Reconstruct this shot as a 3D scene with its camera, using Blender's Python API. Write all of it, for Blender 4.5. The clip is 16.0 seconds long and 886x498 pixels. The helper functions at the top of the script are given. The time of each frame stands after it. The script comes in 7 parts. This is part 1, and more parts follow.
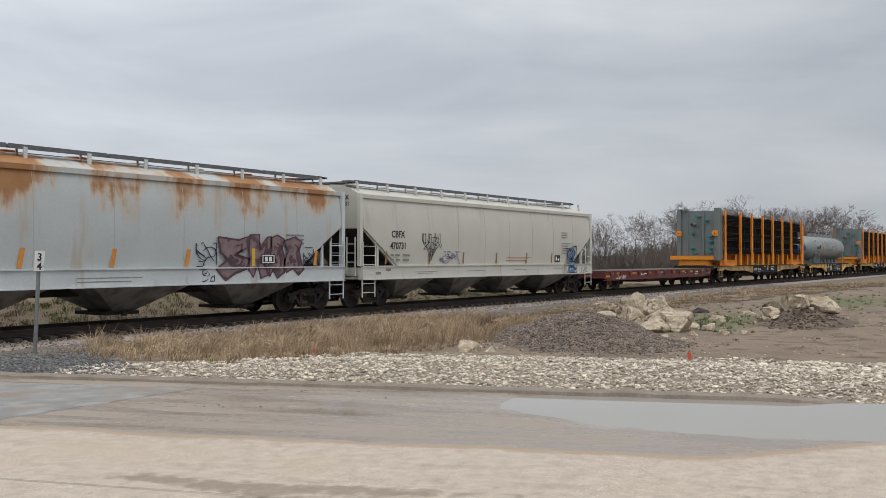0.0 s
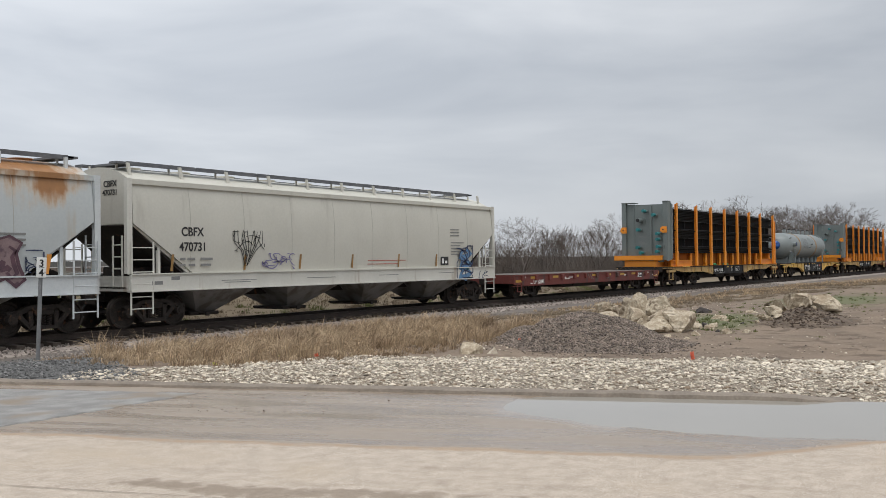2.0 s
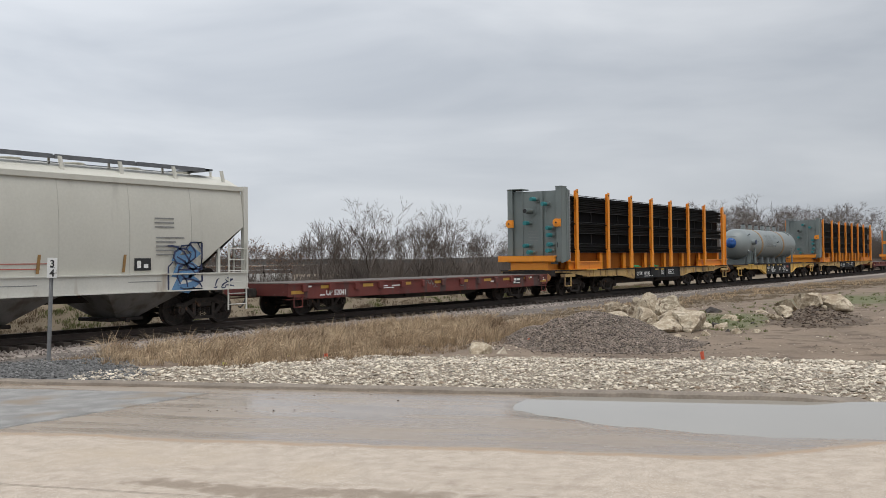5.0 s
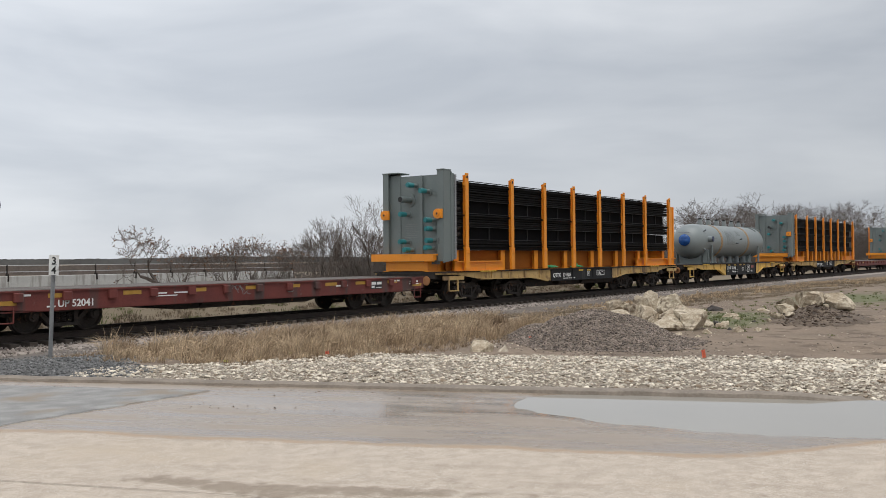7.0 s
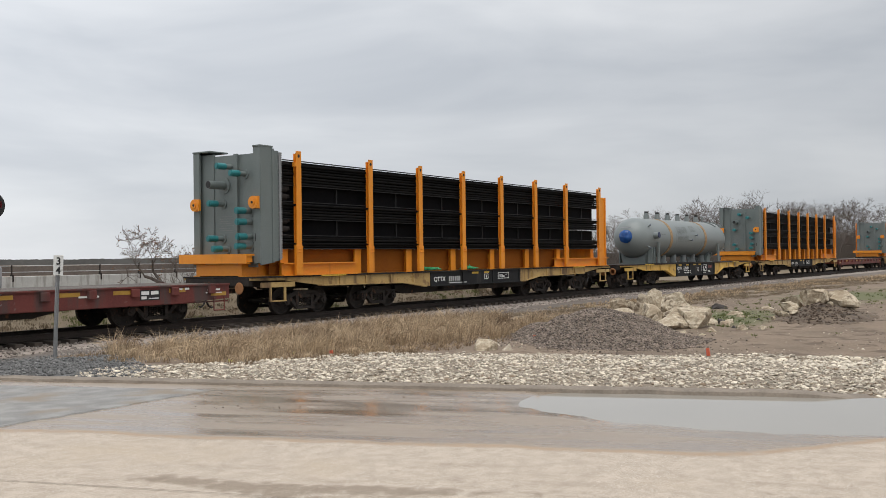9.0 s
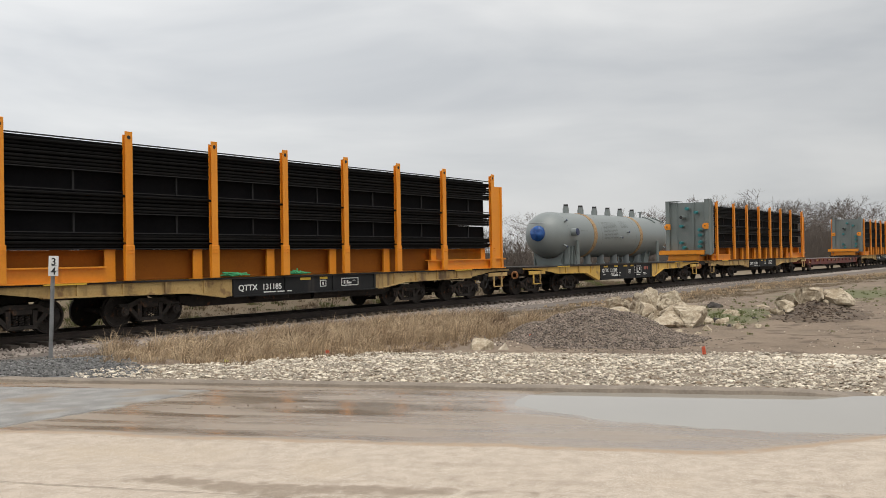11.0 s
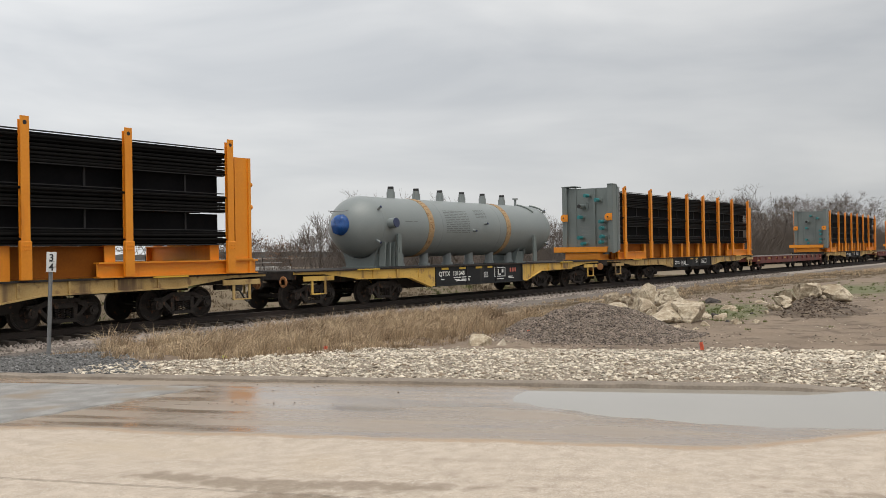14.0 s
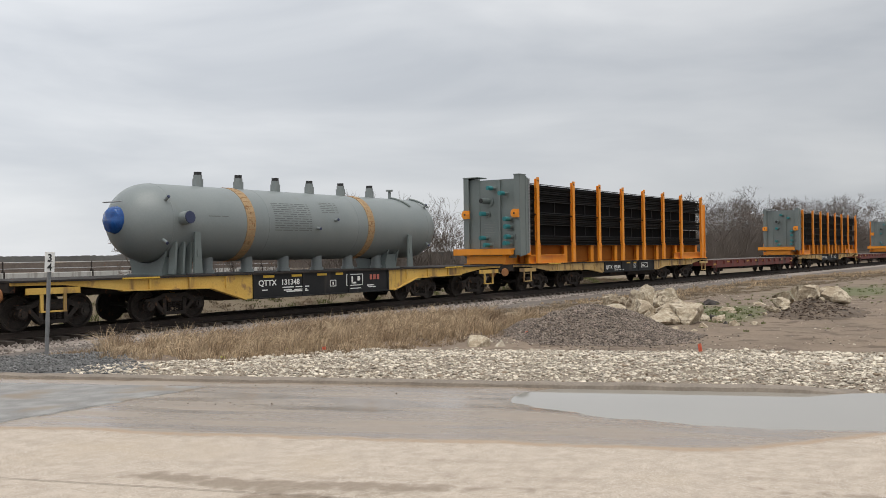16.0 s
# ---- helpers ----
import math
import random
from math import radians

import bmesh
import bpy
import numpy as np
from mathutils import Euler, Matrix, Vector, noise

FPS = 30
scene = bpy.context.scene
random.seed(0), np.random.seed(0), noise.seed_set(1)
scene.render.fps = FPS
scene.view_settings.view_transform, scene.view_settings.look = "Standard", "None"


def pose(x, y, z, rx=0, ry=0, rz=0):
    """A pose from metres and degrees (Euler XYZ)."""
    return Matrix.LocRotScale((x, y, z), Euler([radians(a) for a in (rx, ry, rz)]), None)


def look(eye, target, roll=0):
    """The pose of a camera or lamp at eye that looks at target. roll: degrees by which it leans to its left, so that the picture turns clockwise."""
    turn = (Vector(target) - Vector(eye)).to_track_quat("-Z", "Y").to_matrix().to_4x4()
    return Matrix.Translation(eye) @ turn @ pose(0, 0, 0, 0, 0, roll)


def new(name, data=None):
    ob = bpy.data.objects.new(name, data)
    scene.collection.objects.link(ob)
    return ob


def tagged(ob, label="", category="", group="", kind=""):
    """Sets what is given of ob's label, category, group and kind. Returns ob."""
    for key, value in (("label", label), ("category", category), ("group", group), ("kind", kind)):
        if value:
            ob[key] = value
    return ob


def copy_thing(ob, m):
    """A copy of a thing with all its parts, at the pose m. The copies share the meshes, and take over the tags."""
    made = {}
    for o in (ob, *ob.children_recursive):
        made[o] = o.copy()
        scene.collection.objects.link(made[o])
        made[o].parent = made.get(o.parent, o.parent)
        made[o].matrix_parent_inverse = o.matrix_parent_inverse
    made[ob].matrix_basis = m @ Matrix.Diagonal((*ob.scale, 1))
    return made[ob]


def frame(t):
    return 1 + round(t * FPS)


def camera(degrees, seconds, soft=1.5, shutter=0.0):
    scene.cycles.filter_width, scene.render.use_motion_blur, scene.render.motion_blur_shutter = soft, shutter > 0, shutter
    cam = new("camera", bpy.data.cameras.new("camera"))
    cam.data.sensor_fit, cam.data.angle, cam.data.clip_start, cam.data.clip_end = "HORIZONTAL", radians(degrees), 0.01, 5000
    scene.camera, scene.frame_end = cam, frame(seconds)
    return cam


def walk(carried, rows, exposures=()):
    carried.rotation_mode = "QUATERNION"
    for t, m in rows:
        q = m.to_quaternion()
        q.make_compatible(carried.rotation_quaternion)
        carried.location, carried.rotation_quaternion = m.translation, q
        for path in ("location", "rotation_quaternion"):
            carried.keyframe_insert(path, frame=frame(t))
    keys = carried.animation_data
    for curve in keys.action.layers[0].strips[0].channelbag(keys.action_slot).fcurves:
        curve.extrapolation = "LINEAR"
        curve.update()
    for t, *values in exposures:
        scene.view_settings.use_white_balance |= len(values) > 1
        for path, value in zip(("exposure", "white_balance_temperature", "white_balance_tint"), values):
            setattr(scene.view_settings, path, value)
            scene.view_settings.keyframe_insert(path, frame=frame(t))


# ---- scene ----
# World: x runs along the railway line, y away from the viewer, z up; the road lies at z = 0.
cam = camera(49.8, 16.0, soft=0.8)


def gaze(yaw, pitch, roll):
    """A pose of the phone, held still at chest height and turned a little."""
    return pose(0, 0, 1.5, 90 + pitch, 0, -yaw) @ pose(0, 0, 0, 0, 0, roll)


walk(cam, [
    (0.0, gaze(56.029, 0.532, 0.056)),
    (0.5, gaze(55.968, 0.603, -0.069)),
    (1.0, gaze(55.930, 0.640, -0.250)),
    (1.5, gaze(55.932, 0.647, -0.387)),
    (2.0, gaze(55.936, 0.669, -0.526)),
    (2.5, gaze(55.904, 0.711, -0.650)),
    (3.0, gaze(55.799, 0.762, -0.726)),
    (3.5, gaze(55.625, 0.766, -0.744)),
    (4.0, gaze(55.480, 0.718, -0.759)),
    (6.5, gaze(55.341, 0.612, -0.417)),
    (7.0, gaze(55.297, 0.541, -0.488)),
    (7.5, gaze(55.213, 0.452, -0.525)),
    (8.0, gaze(55.130, 0.434, -0.689)),
    (8.5, gaze(55.070, 0.435, -0.688)),
    (9.0, gaze(55.070, 0.480, -0.678)),
    (11.5, gaze(55.387, 0.412, -0.917)),
    (12.0, gaze(55.338, 0.316, -1.000)),
    (12.5, gaze(55.300, 0.236, -0.970)),
    (13.0, gaze(55.299, 0.194, -0.970)),
    (13.5, gaze(55.358, 0.176, -0.921)),
    (14.0, gaze(55.430, 0.193, -0.892)),
    (14.5, gaze(55.529, 0.215, -0.920)),
    (15.0, gaze(55.583, 0.239, -0.911)),
    (15.5, gaze(55.577, 0.255, -0.834)),
    (16.0, gaze(55.515, 0.249, -0.747)),
], exposures=((0.0, -0.16, 6500, 10), (0.5, -0.09, 6500, 10), (4.0, -0.08, 6500, 10), (6.5, -0.08, 6500, 10), (8.0, -0.05, 6550, 10), (9.0, -0.02, 6650, 10), (11.5, 0.05, 6950, 10), (13.0, 0.04, 6950, 10), (14.5, -0.01, 6850, 10), (16.0, -0.02, 6700, 10)))

# ---- light: a bright, even overcast sky and a wide, veiled sun ----
SUN_ELEVATION, SUN_TURN = 72.0, 217.0
world = bpy.data.worlds.new("overcast")
scene.world = world
world.use_nodes = True
wn, wl = world.node_tree.nodes, world.node_tree.links
wn.clear()


def sky_node(kind, **sets):
    n = wn.new(kind)
    for k, v in sets.items():
        n.inputs[k.replace("_", " ")].default_value = v
    return n


sky = wn.new("ShaderNodeTexSky")
sky.sky_type, sky.sun_disc = "NISHITA", False
sky.sun_elevation, sky.sun_rotation = radians(SUN_ELEVATION), radians(SUN_TURN)
coord = wn.new("ShaderNodeTexCoord")
flat = wn.new("ShaderNodeMapping")
flat.inputs["Scale"].default_value = (1.0, 1.0, 4.2)
flat.inputs["Rotation"].default_value = (0.0, radians(6), 0.0)
wl.new(coord.outputs["Generated"], flat.inputs["Vector"])
big = sky_node("ShaderNodeTexNoise", Scale=2.5, Detail=5.0, Roughness=0.5, Distortion=0.35)
wl.new(flat.outputs["Vector"], big.inputs["Vector"])
ramp = wn.new("ShaderNodeValToRGB")
ramp.color_ramp.elements[0].position, ramp.color_ramp.elements[0].color = 0.30, (0.605, 0.65, 0.715, 1)
ramp.color_ramp.elements[1].position, ramp.color_ramp.elements[1].color = 0.72, (0.91, 0.945, 0.99, 1)
wl.new(big.outputs["Fac"], ramp.inputs["Fac"])
side = wn.new("ShaderNodeVectorMath")
side.operation = "DOT_PRODUCT"
side.inputs[1].default_value = (-0.80, 0.62, 1.55)
wl.new(coord.outputs["Generated"], side.inputs[0])
lift = wn.new("ShaderNodeMapRange")
lift.inputs["From Min"].default_value, lift.inputs["From Max"].default_value = -0.60, 0.85
lift.inputs["To Min"].default_value, lift.inputs["To Max"].default_value = 0.70, 1.22
wl.new(side.outputs["Value"], lift.inputs["Value"])
glow_sky = wn.new("ShaderNodeVectorMath")
glow_sky.operation = "SCALE"
wl.new(ramp.outputs["Color"], glow_sky.inputs[0])
wl.new(lift.outputs["Result"], glow_sky.inputs["Scale"])
thin = wn.new("ShaderNodeVectorMath")
thin.operation = "SCALE"
thin.inputs["Scale"].default_value = 0.10
wl.new(sky.outputs["Color"], thin.inputs[0])
veil = wn.new("ShaderNodeMix")
veil.data_type = "RGBA"
veil.inputs["Factor"].default_value = 0.94
wl.new(thin.outputs["Vector"], veil.inputs["A"])
wl.new(glow_sky.outputs["Vector"], veil.inputs["B"])
shine = wn.new("ShaderNodeBackground")
shine.inputs["Strength"].default_value = 1.0
wl.new(veil.outputs["Result"], shine.inputs["Color"])
wout = wn.new("ShaderNodeOutputWorld")
wl.new(shine.outputs["Background"], wout.inputs["Surface"])

sun_data = bpy.data.lights.new("sun", "SUN")
sun_data.energy, sun_data.angle, sun_data.color = 1.85, radians(45), (1.0, 0.97, 0.92)
sun = new("sun", sun_data)
sun.matrix_world = look((-12, -8, 60), (0, 8, 0))


# ---- materials ----
def surface(name, a, b, rough=0.75, metal=0.0, scale=2.0, fine=35.0, bump=0.25, contrast=0.5,
            streak=None, streak_at=(0.52, 0.66), streak_scale=(2.2, 2.2, 0.35), spots=None, spots_at=(0.6, 0.68),
            spots_scale=5.0, per_piece=0.0, coat=0.0, gloss_var=0.12, spec=0.5):
    """Two tones at two scales with fine relief; streak: a second colour run downwards; spots: a third in patches."""
    m = bpy.data.materials.new(name)
    m.use_nodes = True
    n, l = m.node_tree.nodes, m.node_tree.links
    p = n["Principled BSDF"]
    tc = n.new("ShaderNodeTexCoord")

    def noise_at(s, detail=4.0, stretch=None):
        t = n.new("ShaderNodeTexNoise")
        t.inputs["Scale"].default_value, t.inputs["Detail"].default_value = s, detail
        if stretch:
            mp = n.new("ShaderNodeMapping")
            mp.inputs["Scale"].default_value = stretch
            l.new(tc.outputs["Object"], mp.inputs["Vector"])
            l.new(mp.outputs["Vector"], t.inputs["Vector"])
        else:
            l.new(tc.outputs["Object"], t.inputs["Vector"])
        return t.outputs["Fac"]

    def mixed(f, x, y):
        q = n.new("ShaderNodeMix")
        q.data_type = "RGBA"
        for sock, v in (("Factor", f), ("A", x), ("B", y)):
            if hasattr(v, "is_linked"):
                l.new(v, q.inputs[sock])
            else:
                q.inputs[sock].default_value = v if sock == "Factor" else (*v, 1.0)
        return q.outputs["Result"]

    def stepped(v, lo, hi):
        q = n.new("ShaderNodeMapRange")
        q.interpolation_type = "SMOOTHSTEP"
        q.inputs["From Min"].default_value, q.inputs["From Max"].default_value = lo, hi
        l.new(v, q.inputs["Value"])
        return q.outputs["Result"]

    w, g = noise_at(scale, 6.0), noise_at(fine, 3.0)
    both = n.new("ShaderNodeMath")
    both.operation = "MULTIPLY_ADD"
    l.new(w, both.inputs[0])
    both.inputs[1].default_value = 0.6
    half = n.new("ShaderNodeMath")
    half.operation = "MULTIPLY"
    l.new(g, half.inputs[0])
    half.inputs[1].default_value = 0.4
    l.new(half.outputs[0], both.inputs[2])
    col = mixed(stepped(both.outputs[0], 0.5 - 0.22 / max(contrast, 0.05) * 0.5, 0.5 + 0.22 / max(contrast, 0.05) * 0.5), a, b)
    if per_piece:
        info = n.new("ShaderNodeObjectInfo")
        isle = n.new("ShaderNodeNewGeometry")
        add = n.new("ShaderNodeMath")
        add.operation = "ADD"
        l.new(info.outputs["Random"], add.inputs[0])
        l.new(isle.outputs["Random Per Island"], add.inputs[1])
        fr = n.new("ShaderNodeMath")
        fr.operation = "FRACT"
        l.new(add.outputs[0], fr.inputs[0])
        hsv = n.new("ShaderNodeHueSaturation")
        mr = n.new("ShaderNodeMapRange")
        mr.inputs["To Min"].default_value, mr.inputs["To Max"].default_value = 1.0 - per_piece, 1.0 + per_piece
        l.new(fr.outputs[0], mr.inputs["Value"])
        l.new(mr.outputs["Result"], hsv.inputs["Value"])
        l.new(col, hsv.inputs["Color"])
        col = hsv.outputs["Color"]
    if spots:
        col = mixed(stepped(noise_at(spots_scale, 5.0), *spots_at), col, spots)
    if streak:
        col = mixed(stepped(noise_at(1.0, 6.0, streak_scale), *streak_at), col, streak)
    l.new(col, p.inputs["Base Color"])
    rr = n.new("ShaderNodeMapRange")
    rr.inputs["To Min"].default_value, rr.inputs["To Max"].default_value = max(0.02, rough - gloss_var), min(1, rough + gloss_var)
    l.new(w, rr.inputs["Value"])
    l.new(rr.outputs["Result"], p.inputs["Roughness"])
    p.inputs["Metallic"].default_value = metal
    p.inputs["Specular IOR Level"].default_value = spec
    p.inputs["Coat Weight"].default_value = coat
    if bump:
        bp = n.new("ShaderNodeBump")
        bp.inputs["Strength"].default_value, bp.inputs["Distance"].default_value = bump, 0.02
        l.new(both.outputs[0], bp.inputs["Height"])
        l.new(bp.outputs["Normal"], p.inputs["Normal"])
    return m


RUST, DARK_RUST = (0.27, 0.105, 0.035), (0.11, 0.05, 0.03)
M = dict(
    hopper_grey=surface("pale_grey_car_paint", (0.50, 0.485, 0.425), (0.58, 0.565, 0.50), 0.5, scale=0.7, fine=14, bump=0.05, contrast=0.4,
                        streak=(0.40, 0.38, 0.33), streak_at=(0.6, 0.85)),
    hopper_rusty=surface("rusty_pale_car_paint", (0.42, 0.45, 0.455), (0.50, 0.525, 0.515), 0.55, scale=0.8, fine=14, bump=0.06, contrast=0.4,
                         streak=(0.42, 0.36, 0.28), streak_at=(0.55, 0.75)),
    sill_grey=surface("sill_paint", (0.54, 0.53, 0.475), (0.62, 0.605, 0.55), 0.5, scale=1.5, fine=20, bump=0.05, streak=(0.36, 0.30, 0.24), streak_at=(0.58, 0.75)),
    sill_pale=surface("pale_blue_grey_sill_paint", (0.50, 0.53, 0.54), (0.60, 0.625, 0.625), 0.5, scale=1.5, fine=20, bump=0.05, streak=(0.38, 0.37, 0.34), streak_at=(0.58, 0.75)),
    seam=surface("grimy_seam", (0.40, 0.385, 0.34), (0.49, 0.475, 0.42), 0.7, scale=1.0, bump=0),
    # the frame's orange with the recess shade put into the colour
    burnt=surface("orange_paint_in_shade", (0.25, 0.072, 0.009), (0.32, 0.098, 0.011), 0.75, spec=0.15, scale=1.2, fine=18, bump=0.06),
    asphalt=surface("blue_grey_asphalt", (0.19, 0.182, 0.172), (0.30, 0.29, 0.275), 0.72, scale=3.5, contrast=1.0, fine=70, bump=0.4, spots=(0.235, 0.19, 0.145), spots_at=(0.50, 0.68), spots_scale=1.3),
    rust=surface("rust", RUST, (0.36, 0.17, 0.07), 0.85, scale=3, fine=40, bump=0.3),
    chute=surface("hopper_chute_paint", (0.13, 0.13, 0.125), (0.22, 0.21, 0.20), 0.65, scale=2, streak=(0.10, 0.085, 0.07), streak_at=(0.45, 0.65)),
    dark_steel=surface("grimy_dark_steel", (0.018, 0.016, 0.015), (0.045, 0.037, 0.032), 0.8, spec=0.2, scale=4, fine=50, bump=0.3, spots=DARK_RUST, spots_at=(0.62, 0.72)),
    truck=surface("truck_cast_steel", (0.026, 0.023, 0.021), (0.06, 0.05, 0.044), 0.8, spec=0.2, scale=5, fine=40, bump=0.3, spots=(0.13, 0.075, 0.05), spots_at=(0.58, 0.7)),
    wheel=surface("wheel_steel", (0.022, 0.019, 0.018), (0.055, 0.045, 0.038), 0.75, spec=0.2, scale=6, fine=40, bump=0.25, spots=(0.12, 0.06, 0.035), spots_at=(0.6, 0.7)),
    rail_head=surface("rail_steel", (0.030, 0.023, 0.020), (0.06, 0.045, 0.037), 0.7, spec=0.3, scale=2, fine=40, bump=0.2),
    walkway=surface("galvanised_grating", (0.10, 0.105, 0.115), (0.17, 0.175, 0.185), 0.6, metal=0.3, scale=4, bump=0.2),
    idler_red=surface("oxide_red_paint", (0.105, 0.022, 0.018), (0.17, 0.04, 0.031), 0.7, scale=1.2, fine=25, bump=0.15,
                      streak=(0.075, 0.045, 0.04), streak_at=(0.5, 0.68), spots=(0.20, 0.11, 0.09), spots_at=(0.68, 0.78)),
    deck_wood=surface("weathered_deck_planks", (0.07, 0.058, 0.05), (0.13, 0.11, 0.095), 0.85, scale=3, fine=30, bump=0.4, per_piece=0.25),
    yellow=surface("faded_yellow_paint", (0.52, 0.31, 0.055), (0.66, 0.43, 0.11), 0.6, scale=1.3, fine=22, bump=0.15,
                   streak=(0.17, 0.10, 0.05), streak_at=(0.54, 0.70), spots=(0.30, 0.17, 0.065), spots_at=(0.58, 0.72), spots_scale=3),
    dirty_yellow=surface("grimy_yellow_paint", (0.37, 0.235, 0.08), (0.52, 0.36, 0.15), 0.7, scale=1.3, fine=22, bump=0.15,
                         streak=(0.15, 0.09, 0.045), streak_at=(0.5, 0.68), spots=(0.24, 0.14, 0.06), spots_at=(0.56, 0.7), spots_scale=3),
    yellow_clean=surface("reflector_yellow", (0.62, 0.38, 0.03), (0.70, 0.45, 0.06), 0.5, bump=0.02, scale=6),
    black_paint=surface("black_panel_paint", (0.011, 0.012, 0.013), (0.024, 0.024, 0.025), 0.7, scale=2, bump=0.08, spec=0.25, streak=(0.05, 0.043, 0.04), streak_at=(0.6, 0.8)),
    orange=surface("bright_orange_paint", (0.72, 0.235, 0.012), (0.82, 0.30, 0.02), 0.5, scale=1.2, fine=18, bump=0.06, contrast=0.4, streak=(0.55, 0.17, 0.015), streak_at=(0.6, 0.8)),
    module_grey=surface("primer_grey_green", (0.125, 0.15, 0.145), (0.17, 0.195, 0.187), 0.55, scale=1.0, fine=20, bump=0.06, contrast=0.4, streak=(0.15, 0.17, 0.16), streak_at=(0.57, 0.75)),
    tank_grey=surface("vessel_grey_green", (0.175, 0.20, 0.20), (0.225, 0.247, 0.242), 0.42, scale=0.9, fine=20, bump=0.03, contrast=0.35, streak=(0.19, 0.205, 0.195), streak_at=(0.6, 0.8)),
    teal=surface("teal_cap_plastic", (0.015, 0.14, 0.15), (0.03, 0.22, 0.23), 0.45, bump=0.03),
    blue=surface("blue_tarpaulin", (0.006, 0.045, 0.19), (0.014, 0.09, 0.30), 0.16, scale=6, bump=0.35),
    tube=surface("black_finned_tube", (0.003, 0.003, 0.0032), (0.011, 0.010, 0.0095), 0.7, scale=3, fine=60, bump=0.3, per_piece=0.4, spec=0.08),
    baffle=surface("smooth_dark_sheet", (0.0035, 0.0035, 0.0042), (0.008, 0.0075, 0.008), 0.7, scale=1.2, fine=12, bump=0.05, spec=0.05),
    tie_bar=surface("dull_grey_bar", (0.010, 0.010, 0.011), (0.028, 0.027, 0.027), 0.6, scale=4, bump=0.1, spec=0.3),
    strap=surface("tan_webbing", (0.31, 0.20, 0.10), (0.42, 0.29, 0.155), 0.75, scale=8, fine=60, bump=0.3, spots=(0.22, 0.12, 0.05), spots_at=(0.55, 0.65), spots_scale=9),
    ink=surface("black_lettering", (0.012, 0.012, 0.013), (0.03, 0.03, 0.03), 0.6, bump=0),
    drum_print=surface("thin_dark_lettering", (0.075, 0.085, 0.08), (0.13, 0.14, 0.135), 0.6, bump=0),
    rail_paint=surface("pale_grey_rail_paint", (0.36, 0.37, 0.38), (0.45, 0.46, 0.47), 0.6, bump=0.05),
    faint=surface("worn_grey_lettering", (0.17, 0.17, 0.165), (0.26, 0.26, 0.25), 0.6, bump=0),
    white=surface("white_lettering", (0.68, 0.68, 0.66), (0.78, 0.78, 0.75), 0.6, bump=0.05, scale=8, spots=(0.4, 0.38, 0.35), spots_at=(0.6, 0.75)),
    red_print=surface("red_lettering", (0.36, 0.08, 0.06), (0.46, 0.14, 0.10), 0.6, bump=0),
    worn_orange=surface("worn_reflector", (0.23, 0.135, 0.05), (0.33, 0.18, 0.05), 0.6, bump=0.05, scale=6),
    amber=surface("amber_reflector", (0.36, 0.19, 0.025), (0.47, 0.27, 0.05), 0.5, bump=0.05, scale=6),
    bright_reflector=surface("orange_reflector", (0.55, 0.20, 0.02), (0.66, 0.28, 0.05), 0.5, bump=0.03, scale=6),
    purple=surface("dull_purple_spray", (0.175, 0.115, 0.12), (0.26, 0.185, 0.185), 0.6, bump=0.03, scale=4, spots=(0.10, 0.06, 0.075), spots_at=(0.52, 0.62), spots_scale=3),
    maroon=surface("maroon_spray", (0.06, 0.032, 0.045), (0.12, 0.06, 0.075), 0.6, bump=0.03, scale=4),
    violet=surface("violet_spray", (0.13, 0.115, 0.26), (0.20, 0.18, 0.34), 0.6, bump=0.02),
    spray_blue=surface("blue_spray", (0.06, 0.15, 0.30), (0.14, 0.27, 0.42), 0.6, bump=0.02, scale=5),
    navy=surface("navy_spray", (0.02, 0.028, 0.07), (0.035, 0.045, 0.10), 0.6, bump=0.02),
    green_strap=surface("green_webbing", (0.04, 0.30, 0.12), (0.07, 0.42, 0.18), 0.7, bump=0.2, scale=9),
    stone=surface("pale_limestone", (0.36, 0.30, 0.225), (0.68, 0.62, 0.52), 0.88, scale=5, fine=30, bump=0.8, per_piece=0.48, spots=(0.24, 0.18, 0.125), spots_at=(0.53, 0.66)),
    boulder=surface("tan_limestone_boulder", (0.29, 0.225, 0.15), (0.56, 0.485, 0.37), 0.9, scale=2.6, fine=18, bump=1.0, contrast=0.9, spots=(0.125, 0.088, 0.055), spots_at=(0.52, 0.66), spots_scale=2.8),
    dark_boulder=surface("dark_stone", (0.035, 0.030, 0.028), (0.075, 0.062, 0.055), 0.85, scale=5, bump=0.6),
    ballast=surface("railway_ballast", (0.17, 0.140, 0.121), (0.32, 0.282, 0.25), 0.88, scale=8, fine=45, bump=0.6, per_piece=0.42),
    pile=surface("brown_crushed_stone", (0.10, 0.078, 0.062), (0.26, 0.208, 0.17), 0.88, scale=7, fine=50, bump=0.6, per_piece=0.6),
    dark_gravel=surface("slate_grey_gravel", (0.078, 0.077, 0.075), (0.21, 0.206, 0.20), 0.85, scale=8, fine=50, bump=0.6, per_piece=0.42),
    turned_soil=surface("turned_soil", (0.080, 0.058, 0.042), (0.17, 0.127, 0.092), 0.95, scale=3, fine=26, bump=0.9, spots=(0.05, 0.036, 0.026), spots_at=(0.55, 0.66), spots_scale=4),
    clod=surface("brown_soil", (0.062, 0.043, 0.030), (0.12, 0.084, 0.059), 0.95, scale=4, fine=30, bump=0.8),
    tie=surface("creosoted_tie", (0.035, 0.028, 0.023), (0.08, 0.064, 0.052), 0.9, scale=4, fine=40, bump=0.5),
